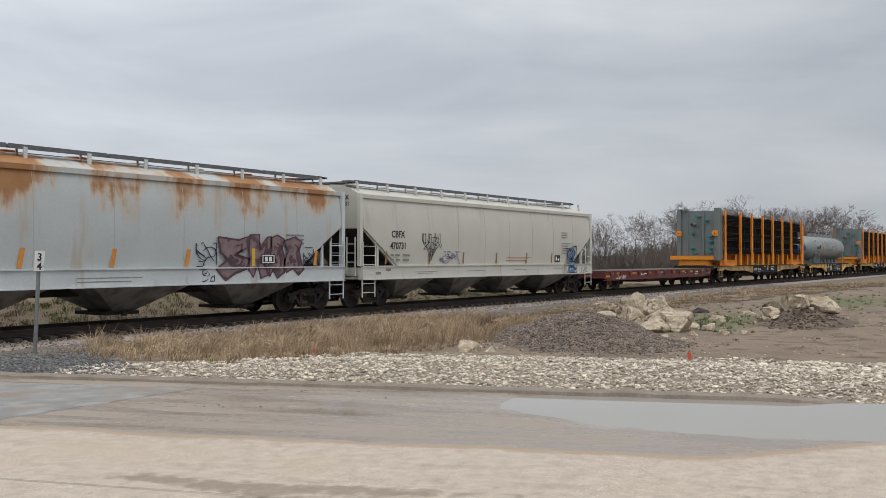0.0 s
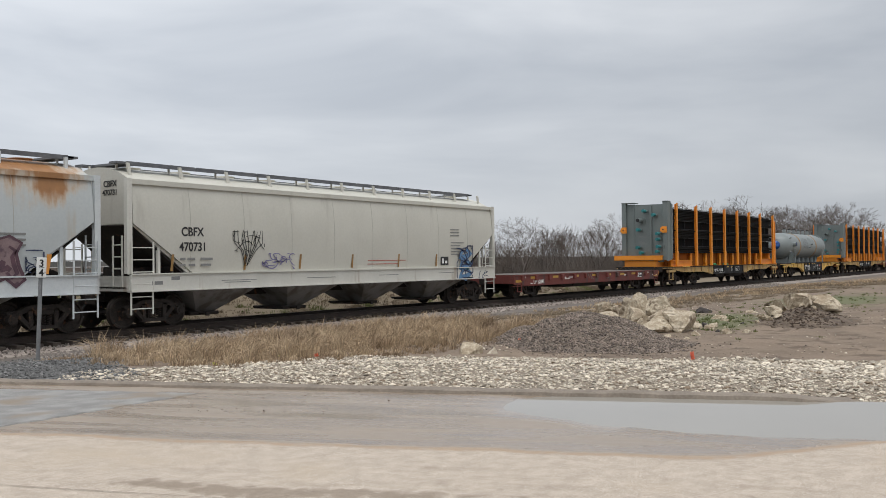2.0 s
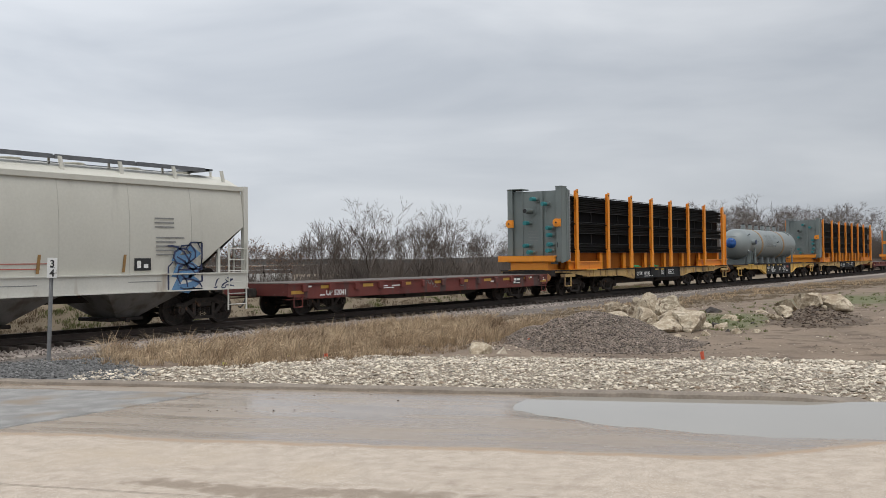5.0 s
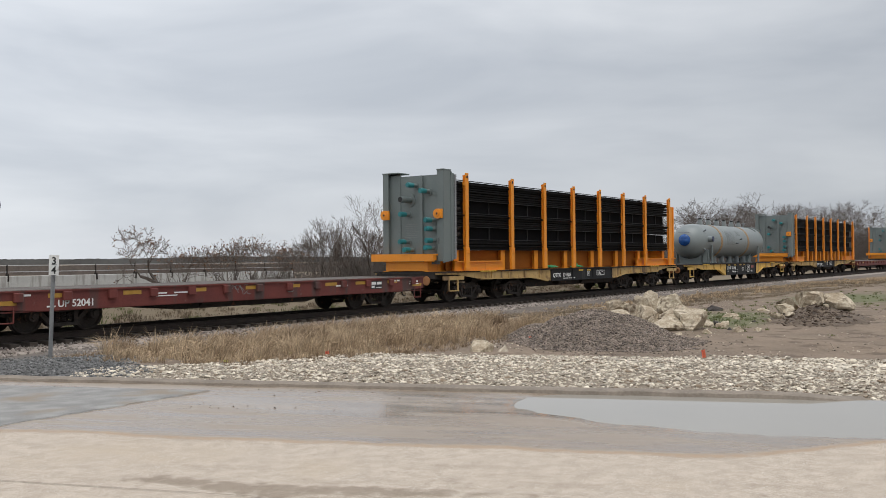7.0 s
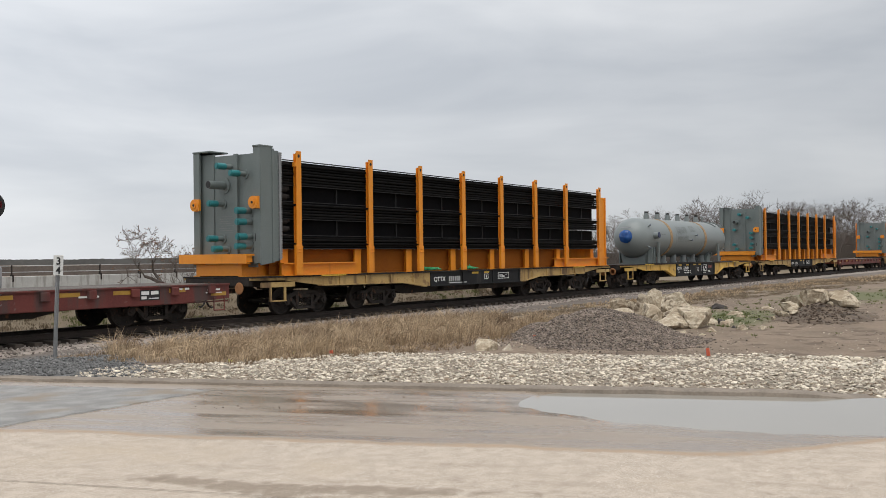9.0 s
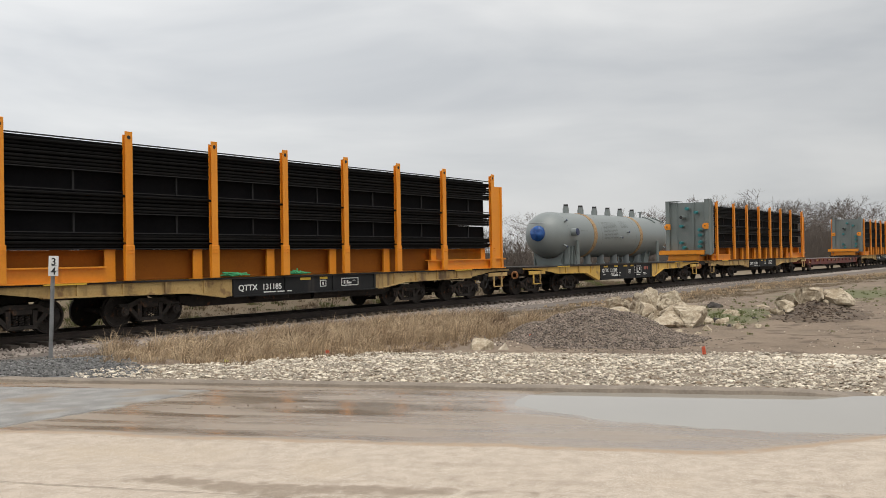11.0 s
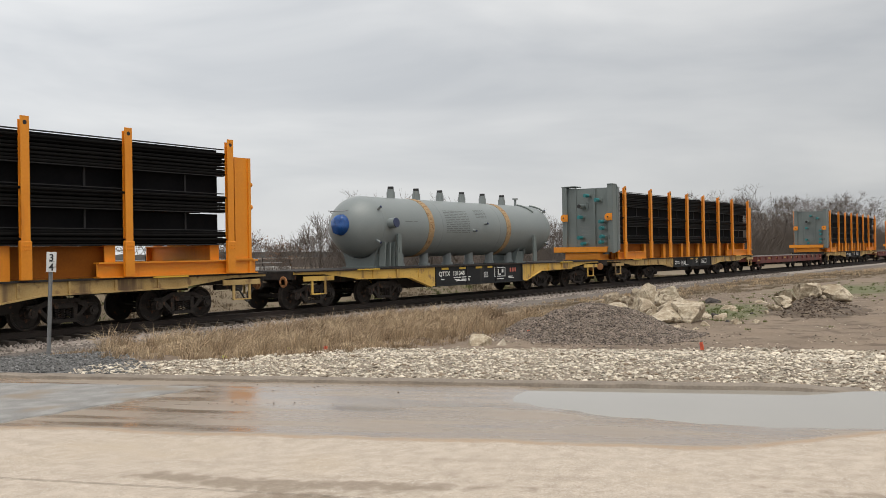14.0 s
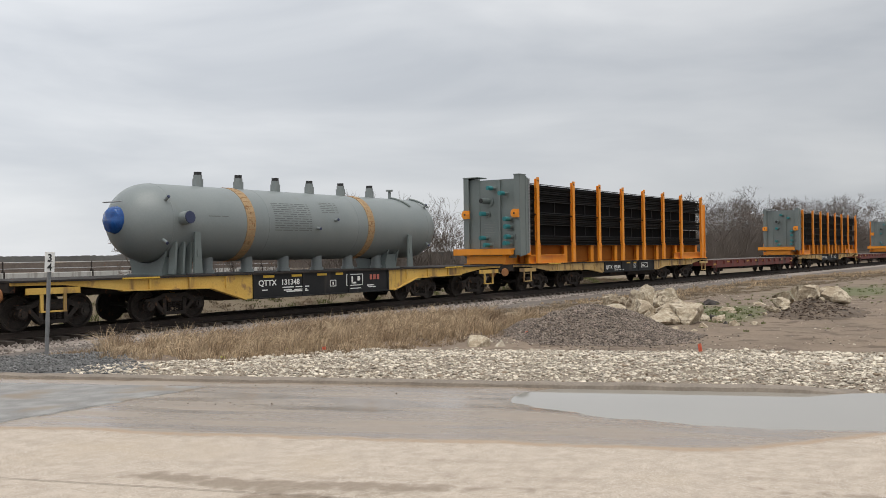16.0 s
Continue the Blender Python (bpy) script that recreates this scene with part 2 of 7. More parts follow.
    kerb=surface("worn_concrete_edge", (0.16, 0.130, 0.102), (0.27, 0.225, 0.18), 0.85, scale=3, fine=30, bump=0.6),
    bark=surface("grey_brown_bark", (0.075, 0.062, 0.053), (0.145, 0.122, 0.105), 0.9, scale=5, fine=40, bump=0.5),
    twig=surface("winter_twigs", (0.090, 0.072, 0.061), (0.155, 0.125, 0.107), 0.9, scale=0.6, fine=5, bump=0),
    dry_leaf=surface("rusty_dry_leaf", (0.13, 0.065, 0.035), (0.22, 0.12, 0.07), 0.9, scale=3, bump=0, per_piece=0.3),
    grass=surface("dry_winter_grass", (0.30, 0.21, 0.13), (0.53, 0.41, 0.27), 0.9, scale=0.9, fine=6, bump=0, per_piece=0.45),
    brown_grass=surface("brown_winter_weeds", (0.18, 0.12, 0.075), (0.29, 0.21, 0.135), 0.9, scale=0.9, fine=6, bump=0, per_piece=0.30),
    bank_grass=surface("matted_bank_weeds", (0.14, 0.105, 0.07), (0.27, 0.21, 0.145), 0.9, scale=0.5, fine=5, bump=0, per_piece=0.35),
    green_grass=surface("green_winter_grass", (0.098, 0.112, 0.036), (0.165, 0.175, 0.068), 0.9, scale=1, fine=6, bump=0, per_piece=0.3),
    concrete=surface("pale_barrier_concrete", (0.40, 0.40, 0.385), (0.52, 0.52, 0.50), 0.85, scale=1, fine=15, bump=0.2, streak=(0.30, 0.29, 0.27), streak_at=(0.52, 0.7)),
    galvanised=surface("galvanised_steel", (0.26, 0.265, 0.27), (0.36, 0.365, 0.37), 0.5, metal=0.5, scale=6, bump=0.1),
    hill=surface("far_wooded_hill", (0.095, 0.095, 0.092), (0.15, 0.148, 0.142), 0.95, scale=0.03, fine=0.3, bump=0),
    far_wood=surface("far_bare_wood", (0.095, 0.079, 0.068), (0.16, 0.133, 0.116), 0.95, scale=0.5, fine=3, bump=0),
    flag=surface("fluorescent_orange", (0.70, 0.17, 0.10), (0.80, 0.26, 0.15), 0.6, bump=0.05),
    yellow_scrap=surface("pale_yellow_scrap", (0.6, 0.55, 0.16), (0.7, 0.66, 0.3), 0.7, bump=0.1),
    lamp_black=surface("matt_black_visor", (0.012, 0.012, 0.012), (0.025, 0.025, 0.025), 0.7, bump=0.05),
    rubber=surface("rubber_hose", (0.02, 0.02, 0.02), (0.04, 0.038, 0.036), 0.6, bump=0.1),
)


def add_eave_rust(m):
    """Rust that has run down the car's side from under the roof edge."""
    n, l = m.node_tree.nodes, m.node_tree.links
    p = n["Principled BSDF"]
    col = p.inputs["Base Color"].links[0].from_socket
    tc = n.new("ShaderNodeTexCoord")
    xyz = n.new("ShaderNodeSeparateXYZ")
    l.new(tc.outputs["Object"], xyz.inputs[0])

    def drawn(scale, detail, rough):
        mp = n.new("ShaderNodeMapping")
        mp.inputs["Scale"].default_value = scale
        t = n.new("ShaderNodeTexNoise")
        t.inputs["Scale"].default_value, t.inputs["Detail"].default_value, t.inputs["Roughness"].default_value = 1.0, detail, rough
        l.new(tc.outputs["Object"], mp.inputs["Vector"])
        l.new(mp.outputs["Vector"], t.inputs["Vector"])
        return t.outputs["Fac"]

    def calc(op, a, b):
        q = n.new("ShaderNodeMath")
        q.operation = op
        for i, v in enumerate((a, b, 0.0)):
            if hasattr(v, "is_linked"):
                l.new(v, q.inputs[i])
            else:
                q.inputs[i].default_value = v
        return q.outputs[0]

    wide, thin_, blot = drawn((0.50, 0.3, 0.34), 4.0, 0.55), drawn((3.2, 1.0, 0.45), 4.0, 0.65), drawn((2.4, 1.0, 2.2), 6.0, 0.65)
    v = calc("ADD", calc("MULTIPLY", wide, 1.15), calc("MULTIPLY", thin_, 0.30))
    v = calc("ADD", v, calc("MULTIPLY", blot, 0.16))
    v = calc("ADD", v, calc("MULTIPLY", calc("MAXIMUM", calc("SUBTRACT", 3.80, xyz.outputs["Z"]), 0.0), -0.25))

    def band(lo, hi, most):
        q = n.new("ShaderNodeMapRange")
        q.interpolation_type = "SMOOTHSTEP"
        q.inputs["From Min"].default_value, q.inputs["From Max"].default_value, q.inputs["To Max"].default_value = lo, hi, most
        l.new(v, q.inputs["Value"])
        return q.outputs["Result"]

    def blend(f, a, b):
        q = n.new("ShaderNodeMix")
        q.data_type = "RGBA"
        for sock, c in (("Factor", f), ("A", a), ("B", b)):
            if hasattr(c, "is_linked"):
                l.new(c, q.inputs[sock])
            else:
                q.inputs[sock].default_value = c
        return q.outputs["Result"]

    core = blend(calc("MULTIPLY_ADD", blot, 0.9), (0.46, 0.21, 0.06, 1), (0.13, 0.045, 0.012, 1))
    col = blend(band(0.60, 0.74, 0.55), col, (0.52, 0.33, 0.16, 1))
    l.new(blend(band(0.67, 0.80, 0.92), col, core), p.inputs["Base Color"])


add_eave_rust(M["hopper_rusty"])


# ---- shapes ----
def box(bm, x0, x1, y0, y1, z0, z1, bevel=0.0):
    vs = [bm.verts.new((x, y, z)) for x in (x0, x1) for y in (y0, y1) for z in (z0, z1)]
    fs = [bm.faces.new([vs[i] for i in q]) for q in ((0, 1, 3, 2), (4, 6, 7, 5), (0, 4, 5, 1), (2, 3, 7, 6), (0, 2, 6, 4), (1, 5, 7, 3))]
    if bevel:
        es = list({e for f in fs for e in f.edges})
        bmesh.ops.bevel(bm, geom=es, offset=bevel, segments=1, affect="EDGES", profile=0.5)


def rod(bm, p, q, r, seg=8, r2=None, caps=True):
    p, q = Vector(p), Vector(q)
    r2 = r if r2 is None else r2
    side = (q - p).orthogonal().normalized()
    up = (q - p).normalized().cross(side)
    rings = []
    for c, rad in ((p, r), (q, r2)):
        rings.append([bm.verts.new(c + rad * (side * math.cos(a) + up * math.sin(a))) for a in (2 * math.pi * i / seg for i in range(seg))])
    for i in range(seg):
        bm.faces.new((rings[0][i], rings[0][(i + 1) % seg], rings[1][(i + 1) % seg], rings[1][i]))
    if caps:
        bm.faces.new(rings[0][::-1])
        bm.faces.new(rings[1])


def pipe(bm, points, r, seg=6):
    for a, b in zip(points, points[1:]):
        rod(bm, a, b, r, seg)


def prism(bm, outline, y0, y1):
    """An outline in x and z, drawn out from y0 to y1."""
    a = [bm.verts.new((x, y0, z)) for x, z in outline]
    b = [bm.verts.new((x, y1, z)) for x, z in outline]
    n = len(a)
    for i in range(n):
        bm.faces.new((a[i], a[(i + 1) % n], b[(i + 1) % n], b[i]))
    bm.faces.new(a[::-1])
    bm.faces.new(b)


def prism_x(bm, outline, x0, x1):
    """An outline in y and z, drawn out from x0 to x1."""
    a = [bm.verts.new((x0, y, z)) for y, z in outline]
    b = [bm.verts.new((x1, y, z)) for y, z in outline]
    n = len(a)
    for i in range(n):
        bm.faces.new((a[i], a[(i + 1) % n], b[(i + 1) % n], b[i]))
    bm.faces.new(a[::-1])
    bm.faces.new(b)


def lathe(bm, profile, seg=24, axis="x", at=(0, 0, 0)):
    """A profile of (along, radius) turned round the axis."""
    rings = []
    for t, r in profile:
        ring = []
        for i in range(seg):
            a = 2 * math.pi * i / seg
            c, s = r * math.cos(a), r * math.sin(a)
            v = (t, c, s) if axis == "x" else (c, t, s) if axis == "y" else (c, s, t)
            ring.append(bm.verts.new(Vector(v) + Vector(at)))
        rings.append(ring)
    for u, w in zip(rings, rings[1:]):
        for i in range(seg):
            bm.faces.new((u[i], u[(i + 1) % seg], w[(i + 1) % seg], w[i]))
    bm.faces.new(rings[0][::-1])
    bm.faces.new(rings[-1])


def finish(bm, name, material, smooth=False):
    bmesh.ops.recalc_face_normals(bm, faces=bm.faces)
    me = bpy.data.meshes.new(name)
    bm.to_mesh(me)
    bm.free()
    me.materials.append(material)
    if smooth:
        me.shade_smooth()
        try:
            me.set_sharp_from_angle(angle=radians(38))
        except AttributeError:
            pass
    return me


def part(name, bm, material, parent, label="", smooth=False, at=None):
    ob = new(name, finish(bm, name, material, smooth))
    ob.parent = parent
    if at is not None:
        ob.matrix_basis = at
    return tagged(ob, label)


def sharing(name, mesh, parent, at):
    ob = new(name, mesh)
    ob.parent = parent
    ob.matrix_basis = at
    return ob


def array_mesh(name, verts, faces, material, smooth=False):
    me = bpy.data.meshes.new(name)
    me.from_pydata([tuple(v) for v in verts], [], [tuple(f) for f in faces])
    me.materials.append(material)
    if smooth:
        me.shade_smooth()
    return me


def words(name, text, size, material, parent, x, y, z, squeeze=1.0, label=""):
    """Lettering on the near side of a car, as a thin mesh."""
    cu = bpy.data.curves.new(name, "FONT")
    cu.body, cu.size, cu.extrude, cu.offset = text, size, 0.002, size * 0.022
    tmp = bpy.data.objects.new(name, cu)
    scene.collection.objects.link(tmp)
    me = bpy.data.meshes.new_from_object(tmp.evaluated_get(bpy.context.evaluated_depsgraph_get()))
    bpy.data.objects.remove(tmp)
    me.materials.clear()
    me.materials.append(material)
    ob = new(name, me)
    ob.parent = parent
    ob.matrix_basis = pose(x, y, z, 90) @ Matrix.Diagonal((squeeze, 1, 1, 1))
    return tagged(ob, label)


def bars(bm, rows, y, t=0.004):
    """Plain bars (x0, x1, z0, z1) that stand for small print."""
    for x0, x1, z0, z1 in rows:
        box(bm, x0, x1, y - t, y, z0, z1)


def stroke(bm, pts, w, y):
    """A spray-paint stroke through points in x and z."""
    pts = [Vector((p[0], 0, p[1])) for p in pts]
    left, right = [], []
    for i, p in enumerate(pts):
        d = (pts[min(i + 1, len(pts) - 1)] - pts[max(i - 1, 0)]).normalized()
        n = Vector((-d.z, 0, d.x)) * w * (0.6 + 0.4 * math.sin(math.pi * i / max(1, len(pts) - 1)))
        left.append(bm.verts.new((p.x + n.x, y, p.z + n.z)))
        right.append(bm.verts.new((p.x - n.x, y, p.z - n.z)))
    for i in range(len(pts) - 1):
        bm.faces.new((left[i], left[i + 1], right[i + 1], right[i]))


def fbm(x, y, s, seed=0.0):
    return noise.noise((x * s + seed, y * s - seed, seed * 0.37)) + 0.5 * noise.noise((x * s * 2.3 - seed, y * s * 2.3, seed))


def smooth01(v):
    v = min(1.0, max(0.0, v))
    return v * v * (3 - 2 * v)


# ---- ground ----
# The road's far edge runs from (2.24, 10.1) along ALONG; d counts metres beyond that edge, a metres along it.
TRACK_Y, RAIL_Z = 23.4, -0.36
STRETCH = 1.228


def laid(x, y):
    """From the site plan, drawn on skewed axes, to the world."""
    return STRETCH * x + 0.3994 * y, 1.1463 * y


def unlaid(x, y):
    """From the world back to the site plan."""
    return (x - 0.3994 * y / 1.1463) / STRETCH, y / 1.1463



def edge_coords(x, y):
    return 0.576 * (x - 2.24) - 0.817 * (y - 10.1), 0.817 * (x - 2.24) + 0.576 * (y - 10.1)


def from_edge(a, d):
    return 2.24 + 0.576 * a + 0.817 * d, 10.1 - 0.817 * a + 0.576 * d


def rubble_top(a):
    """How far beyond the road's edge the white rubble reaches."""
    return 1.15 + 4.2 * smooth01((a + 0.5) / 5.0)


def gravel_edge(x):
    """Where the gravel spilt from the line begins, across the plan."""
    return 14.2 + 0.6 * smooth01((x - 12) / 4) + 1.5 * smooth01((x - 17) / 10)


def ground_z(x, y):
    a, d = edge_coords(x, y)
    if d < -0.15 and -40 < a < 40 and d > -30:
        return -0.14
    z = -0.05 - 0.36 * smooth01(d / 7.0) - 0.34 * smooth01((y - 12.5) / 4.5) + 0.05 * fbm(x, y, 0.35, 3.1) * smooth01(d / 3)
    z += 0.012 * fbm(x, y, 2.1, 7.7)
    # a low bank of dirt rising past the boulders
    z += 0.14 * smooth01((x - 13) / 11) * smooth01((13.5 - y) / 6) * smooth01((d - 5.2) / 3)
    # a weedy bank behind the line
    z += (0.95 + 0.22 * fbm(x, y, 0.22, 44)) * smooth01((y - 22.8) / 2.2) * smooth01((31.5 - y) / 5.0) * smooth01((46 - x) / 14)
    far = math.hypot(x, y)
    if y > 24 and far > 60:
        z += -0.5 * smooth01((far - 60) / 200)
    return z


def spread(lo, hi, dense_lo, dense_hi, step, growth=1.28):
    v = list(np.arange(dense_lo, dense_hi + 1e-6, step))
    s, x = step, dense_hi
    while x < hi:
        s *= growth
        x += s
        v.append(min(x, hi))
    s, x = step, dense_lo
    while x > lo:
        s *= growth
        x -= s
        v.insert(0, max(x, lo))
    return v


def ground_material():
    m = surface("earth", (0.145, 0.104, 0.071), (0.24, 0.18, 0.128), 0.93, scale=0.7, fine=14, bump=0.7, spots=(0.115, 0.08, 0.054), spots_at=(0.55, 0.66), spots_scale=1.7)
    n, l = m.node_tree.nodes, m.node_tree.links
    p = n["Principled BSDF"]
    col = p.inputs["Base Color"].links[0].from_socket
    for name, tone in (("dry", (0.18, 0.137, 0.089)), ("green", (0.105, 0.115, 0.045)), ("pale", (0.215, 0.172, 0.127)), ("slate", (0.085, 0.083, 0.08)), ("gravel", (0.155, 0.135, 0.12)), ("bank", (0.19, 0.15, 0.10))):
        at = n.new("ShaderNodeAttribute")
        at.attribute_name = name
        q = n.new("ShaderNodeMix")
        q.data_type = "RGBA"
        l.new(at.outputs["Fac"], q.inputs["Factor"])
        l.new(col, q.inputs["A"])
        q.inputs["B"].default_value = (*tone, 1)
        col = q.outputs["Result"]
    l.new(col, p.inputs["Base Color"])
    return m


def build_ground():
    xs, ys = spread(-2500, 3500, -3, 34, 0.17), spread(-2500, 3500, 0, 24, 0.17)
    verts, faces = [], []
    masks = {k: [] for k in ("dry", "green", "pale", "slate", "gravel", "bank")}
    for y in ys:
        for x in xs:
            verts.append((*laid(x, y), ground_z(x, y)))
            a, d = edge_coords(x, y)
            wob = 0.6 * fbm(x, y, 0.5, 11)
            dry = smooth01((y + wob - 11.2 + 0.1 * max(0, x - 14)) / 2.2)
            if x > 60 or y > 24:
                dry = max(dry, smooth01((math.hypot(x, y) - 30) / 30))
            masks["dry"].append(0.85 * dry * smooth01(0.75 + fbm(x, y, 0.6, 5)))
            g = math.exp(-(((x - 19.5) / 2.6) ** 2 + ((y - 8.0) / 1.5) ** 2)) + math.exp(-(((x - 31) / 5) ** 2 + ((y - 7.5) / 2.0) ** 2))
            masks["green"].append(0.9 * smooth01(1.5 * g + 0.5 * fbm(x, y, 1.1, 2) - 0.25))
            masks["pale"].append(0.9 * smooth01((rubble_top(a) + 0.35 * wob - d) / 0.5) * smooth01((a - 0.5 + 0.45 * d) / 0.5))
            masks["slate"].append(smooth01((4.35 + 0.21 * (y - 11) + 0.4 * wob - x) / 0.4) * smooth01((d - 0.2) / 0.3) * (y < 18.4))
            masks["bank"].append(0.9 * smooth01((y - 22.6) / 0.6) * smooth01((34 - y) / 4))
            masks["gravel"].append(0.85 * smooth01((y + 1.2 * wob - gravel_edge(x)) / 1.0) * (y < 24))
    nx = len(xs)
    for j in range(len(ys) - 1):
        for i in range(nx - 1):
            k = j * nx + i
            faces.append((k, k + 1, k + nx + 1, k + nx))
    me = array_mesh("ground", verts, faces, ground_material(), True)
    for k, v in masks.items():
        me.attributes.new(k, "FLOAT", "POINT").data.foreach_set("value", np.array(v, dtype=np.float32))
    tagged(new("ground", me), "brown earth with dry grass, pale grit and dirt tracks", "ground", kind="structure")


def road_wet(a, d):
    """How wet the road is: a soaked strip along its far edge."""
    edge = -2.42 + 0.10 * fbm(a, d, 0.5, 4) + 0.035 * fbm(a, d, 3.0, 4)
    edge += 0.95 * smooth01((a - 8.0) / 2.6)
    return smooth01((d - edge) / 0.17)


def road_z(a, d):
    z = 0.004 + 0.004 * fbm(a, d, 0.9, 21) + 0.0016 * fbm(a, d, 6, 9)
    wob = 0.5 * fbm(a, d, 0.8, 31)
    big = 1 - ((a - 10.2) / 4.15) ** 2 - ((d + 0.55 - 0.04 * (a - 9)) / (1.38 + 0.25 * wob)) ** 2
    z -= 0.030 * smooth01(big * 1.2 + 0.18 * wob + 0.05)
    mid = 1 - ((a - 4.6) / 2.6) ** 2 - ((d + 0.9) / 0.55) ** 2
    z -= 0.0068 * smooth01(mid + 0.3 * wob)
    return z


def road_material():
    m = surface("tan_concrete_road", (0.385, 0.316, 0.252), (0.515, 0.437, 0.358), 0.88, scale=7.0, fine=60, bump=0.6, contrast=0.7, spots=(0.45, 0.365, 0.275), spots_at=(0.54, 0.76), spots_scale=0.7)
    n, l = m.node_tree.nodes, m.node_tree.links
    p = n["Principled BSDF"]
    col, rough = p.inputs["Base Color"].links[0].from_socket, p.inputs["Roughness"].links[0].from_socket
    # tyre smears of dried mud, drawn out along the road
    tc = n.new("ShaderNodeTexCoord")
    mp = n.new("ShaderNodeMapping")
    mp.vector_type = "TEXTURE"
    mp.inputs["Rotation"].default_value = (0, 0, radians(-67.9))
    mp.inputs["Scale"].default_value = (1.7, 0.30, 1)
    nz = n.new("ShaderNodeTexNoise")
    nz.inputs["Scale"].default_value, nz.inputs["Detail"].default_value = 1.0, 7.0
    l.new(tc.outputs["Object"], mp.inputs["Vector"])
    l.new(mp.outputs["Vector"], nz.inputs["Vector"])
    sm = n.new("ShaderNodeMapRange")
    sm.interpolation_type = "SMOOTHSTEP"
    sm.inputs["From Min"].default_value, sm.inputs["From Max"].default_value, sm.inputs["To Max"].default_value = 0.56, 0.74, 0.32
    l.new(nz.outputs["Fac"], sm.inputs["Value"])
    q0 = n.new("ShaderNodeMix")
    q0.data_type = "RGBA"
    l.new(sm.outputs["Result"], q0.inputs["Factor"])
    l.new(col, q0.inputs["A"])
    q0.inputs["B"].default_value = (0.21, 0.155, 0.105, 1)
    # exposed grit: small dark and pale specks
    for scale_, tone, lo, hi in ((150, (0.20, 0.155, 0.115, 1), 0.575, 0.66), (110, (0.70, 0.66, 0.58, 1), 0.60, 0.69)):
        gz = n.new("ShaderNodeTexNoise")
        gz.inputs["Scale"].default_value, gz.inputs["Detail"].default_value = scale_, 2.0
        l.new(tc.outputs["Object"], gz.inputs["Vector"])
        gr = n.new("ShaderNodeMapRange")
        gr.inputs["From Min"].default_value, gr.inputs["From Max"].default_value, gr.inputs["To Max"].default_value = lo, hi, 0.85
        l.new(gz.outputs["Fac"], gr.inputs["Value"])
        gq = n.new("ShaderNodeMix")
        gq.data_type = "RGBA"
        l.new(gr.outputs["Result"], gq.inputs["Factor"])
        l.new(q0.outputs["Result"], gq.inputs["A"])
        gq.inputs["B"].default_value = tone
        q0 = gq
    # dark patches of tracked mud
    am = n.new("ShaderNodeAttribute")
    am.attribute_name = "mud"
    mz = n.new("ShaderNodeTexNoise")
    mz.inputs["Scale"].default_value, mz.inputs["Detail"].default_value = 9.0, 6.0
    l.new(tc.outputs["Object"], mz.inputs["Vector"])
    ms = n.new("ShaderNodeMath")
    ms.operation = "MULTIPLY_ADD"
    l.new(mz.outputs["Fac"], ms.inputs[0])
    ms.inputs[1].default_value = 1.6
    l.new(am.outputs["Fac"], ms.inputs[2])
    mm = n.new("ShaderNodeMapRange")
    mm.interpolation_type = "SMOOTHSTEP"
    mm.inputs["From Min"].default_value, mm.inputs["From Max"].default_value, mm.inputs["To Max"].default_value = 1.12, 1.75, 0.62
    l.new(ms.outputs[0], mm.inputs["Value"])
    mq = n.new("ShaderNodeMix")
    mq.data_type = "RGBA"
    l.new(mm.outputs["Result"], mq.inputs["Factor"])
    l.new(q0.outputs["Result"], mq.inputs["A"])
    mq.inputs["B"].default_value = (0.17, 0.125, 0.085, 1)
    q0 = mq
    at = n.new("ShaderNodeAttribute")
    at.attribute_name = "wet"
    wetcol = n.new("ShaderNodeMix")
    wetcol.data_type = "RGBA"
    wetcol.inputs["A"].default_value, wetcol.inputs["B"].default_value = (0.16, 0.112, 0.075, 1), (0.27, 0.21, 0.155, 1)
    ws = n.new("ShaderNodeMapRange")
    ws.inputs["From Min"].default_value, ws.inputs["From Max"].default_value = 0.34, 0.66
    l.new(nz.outputs["Fac"], ws.inputs["Value"])
    l.new(ws.outputs["Result"], wetcol.inputs["Factor"])
    q = n.new("ShaderNodeMix")
    q.data_type = "RGBA"
    most = n.new("ShaderNodeMath")
    most.operation = "MULTIPLY"
    most.inputs[1].default_value = 0.78
    l.new(at.outputs["Fac"], most.inputs[0])
    l.new(most.outputs[0], q.inputs["Factor"])
    l.new(q0.outputs["Result"], q.inputs["A"])
    l.new(wetcol.outputs["Result"], q.inputs["B"])
    # silt left along the edge of the wet strip
    inv = n.new("ShaderNodeMath")
    inv.operation = "SUBTRACT"
    inv.inputs[0].default_value = 1.0
    l.new(at.outputs["Fac"], inv.inputs[1])
    rim = n.new("ShaderNodeMath")
    rim.operation = "MULTIPLY"
    l.new(at.outputs["Fac"], rim.inputs[0])
    l.new(inv.outputs[0], rim.inputs[1])
    spk = n.new("ShaderNodeMath")
    spk.operation = "MULTIPLY"
    l.new(rim.outputs[0], spk.inputs[0])
    l.new(mz.outputs["Fac"], spk.inputs[1])
    rs = n.new("ShaderNodeMapRange")
    rs.inputs["From Min"].default_value, rs.inputs["From Max"].default_value, rs.inputs["To Max"].default_value = 0.04, 0.13, 0.75
    l.new(spk.outputs[0], rs.inputs["Value"])
    silt = n.new("ShaderNodeMix")
    silt.data_type = "RGBA"
    l.new(rs.outputs["Result"], silt.inputs["Factor"])
    l.new(q.outputs["Result"], silt.inputs["A"])
    silt.inputs["B"].default_value = (0.36, 0.25, 0.16, 1)
    q = silt
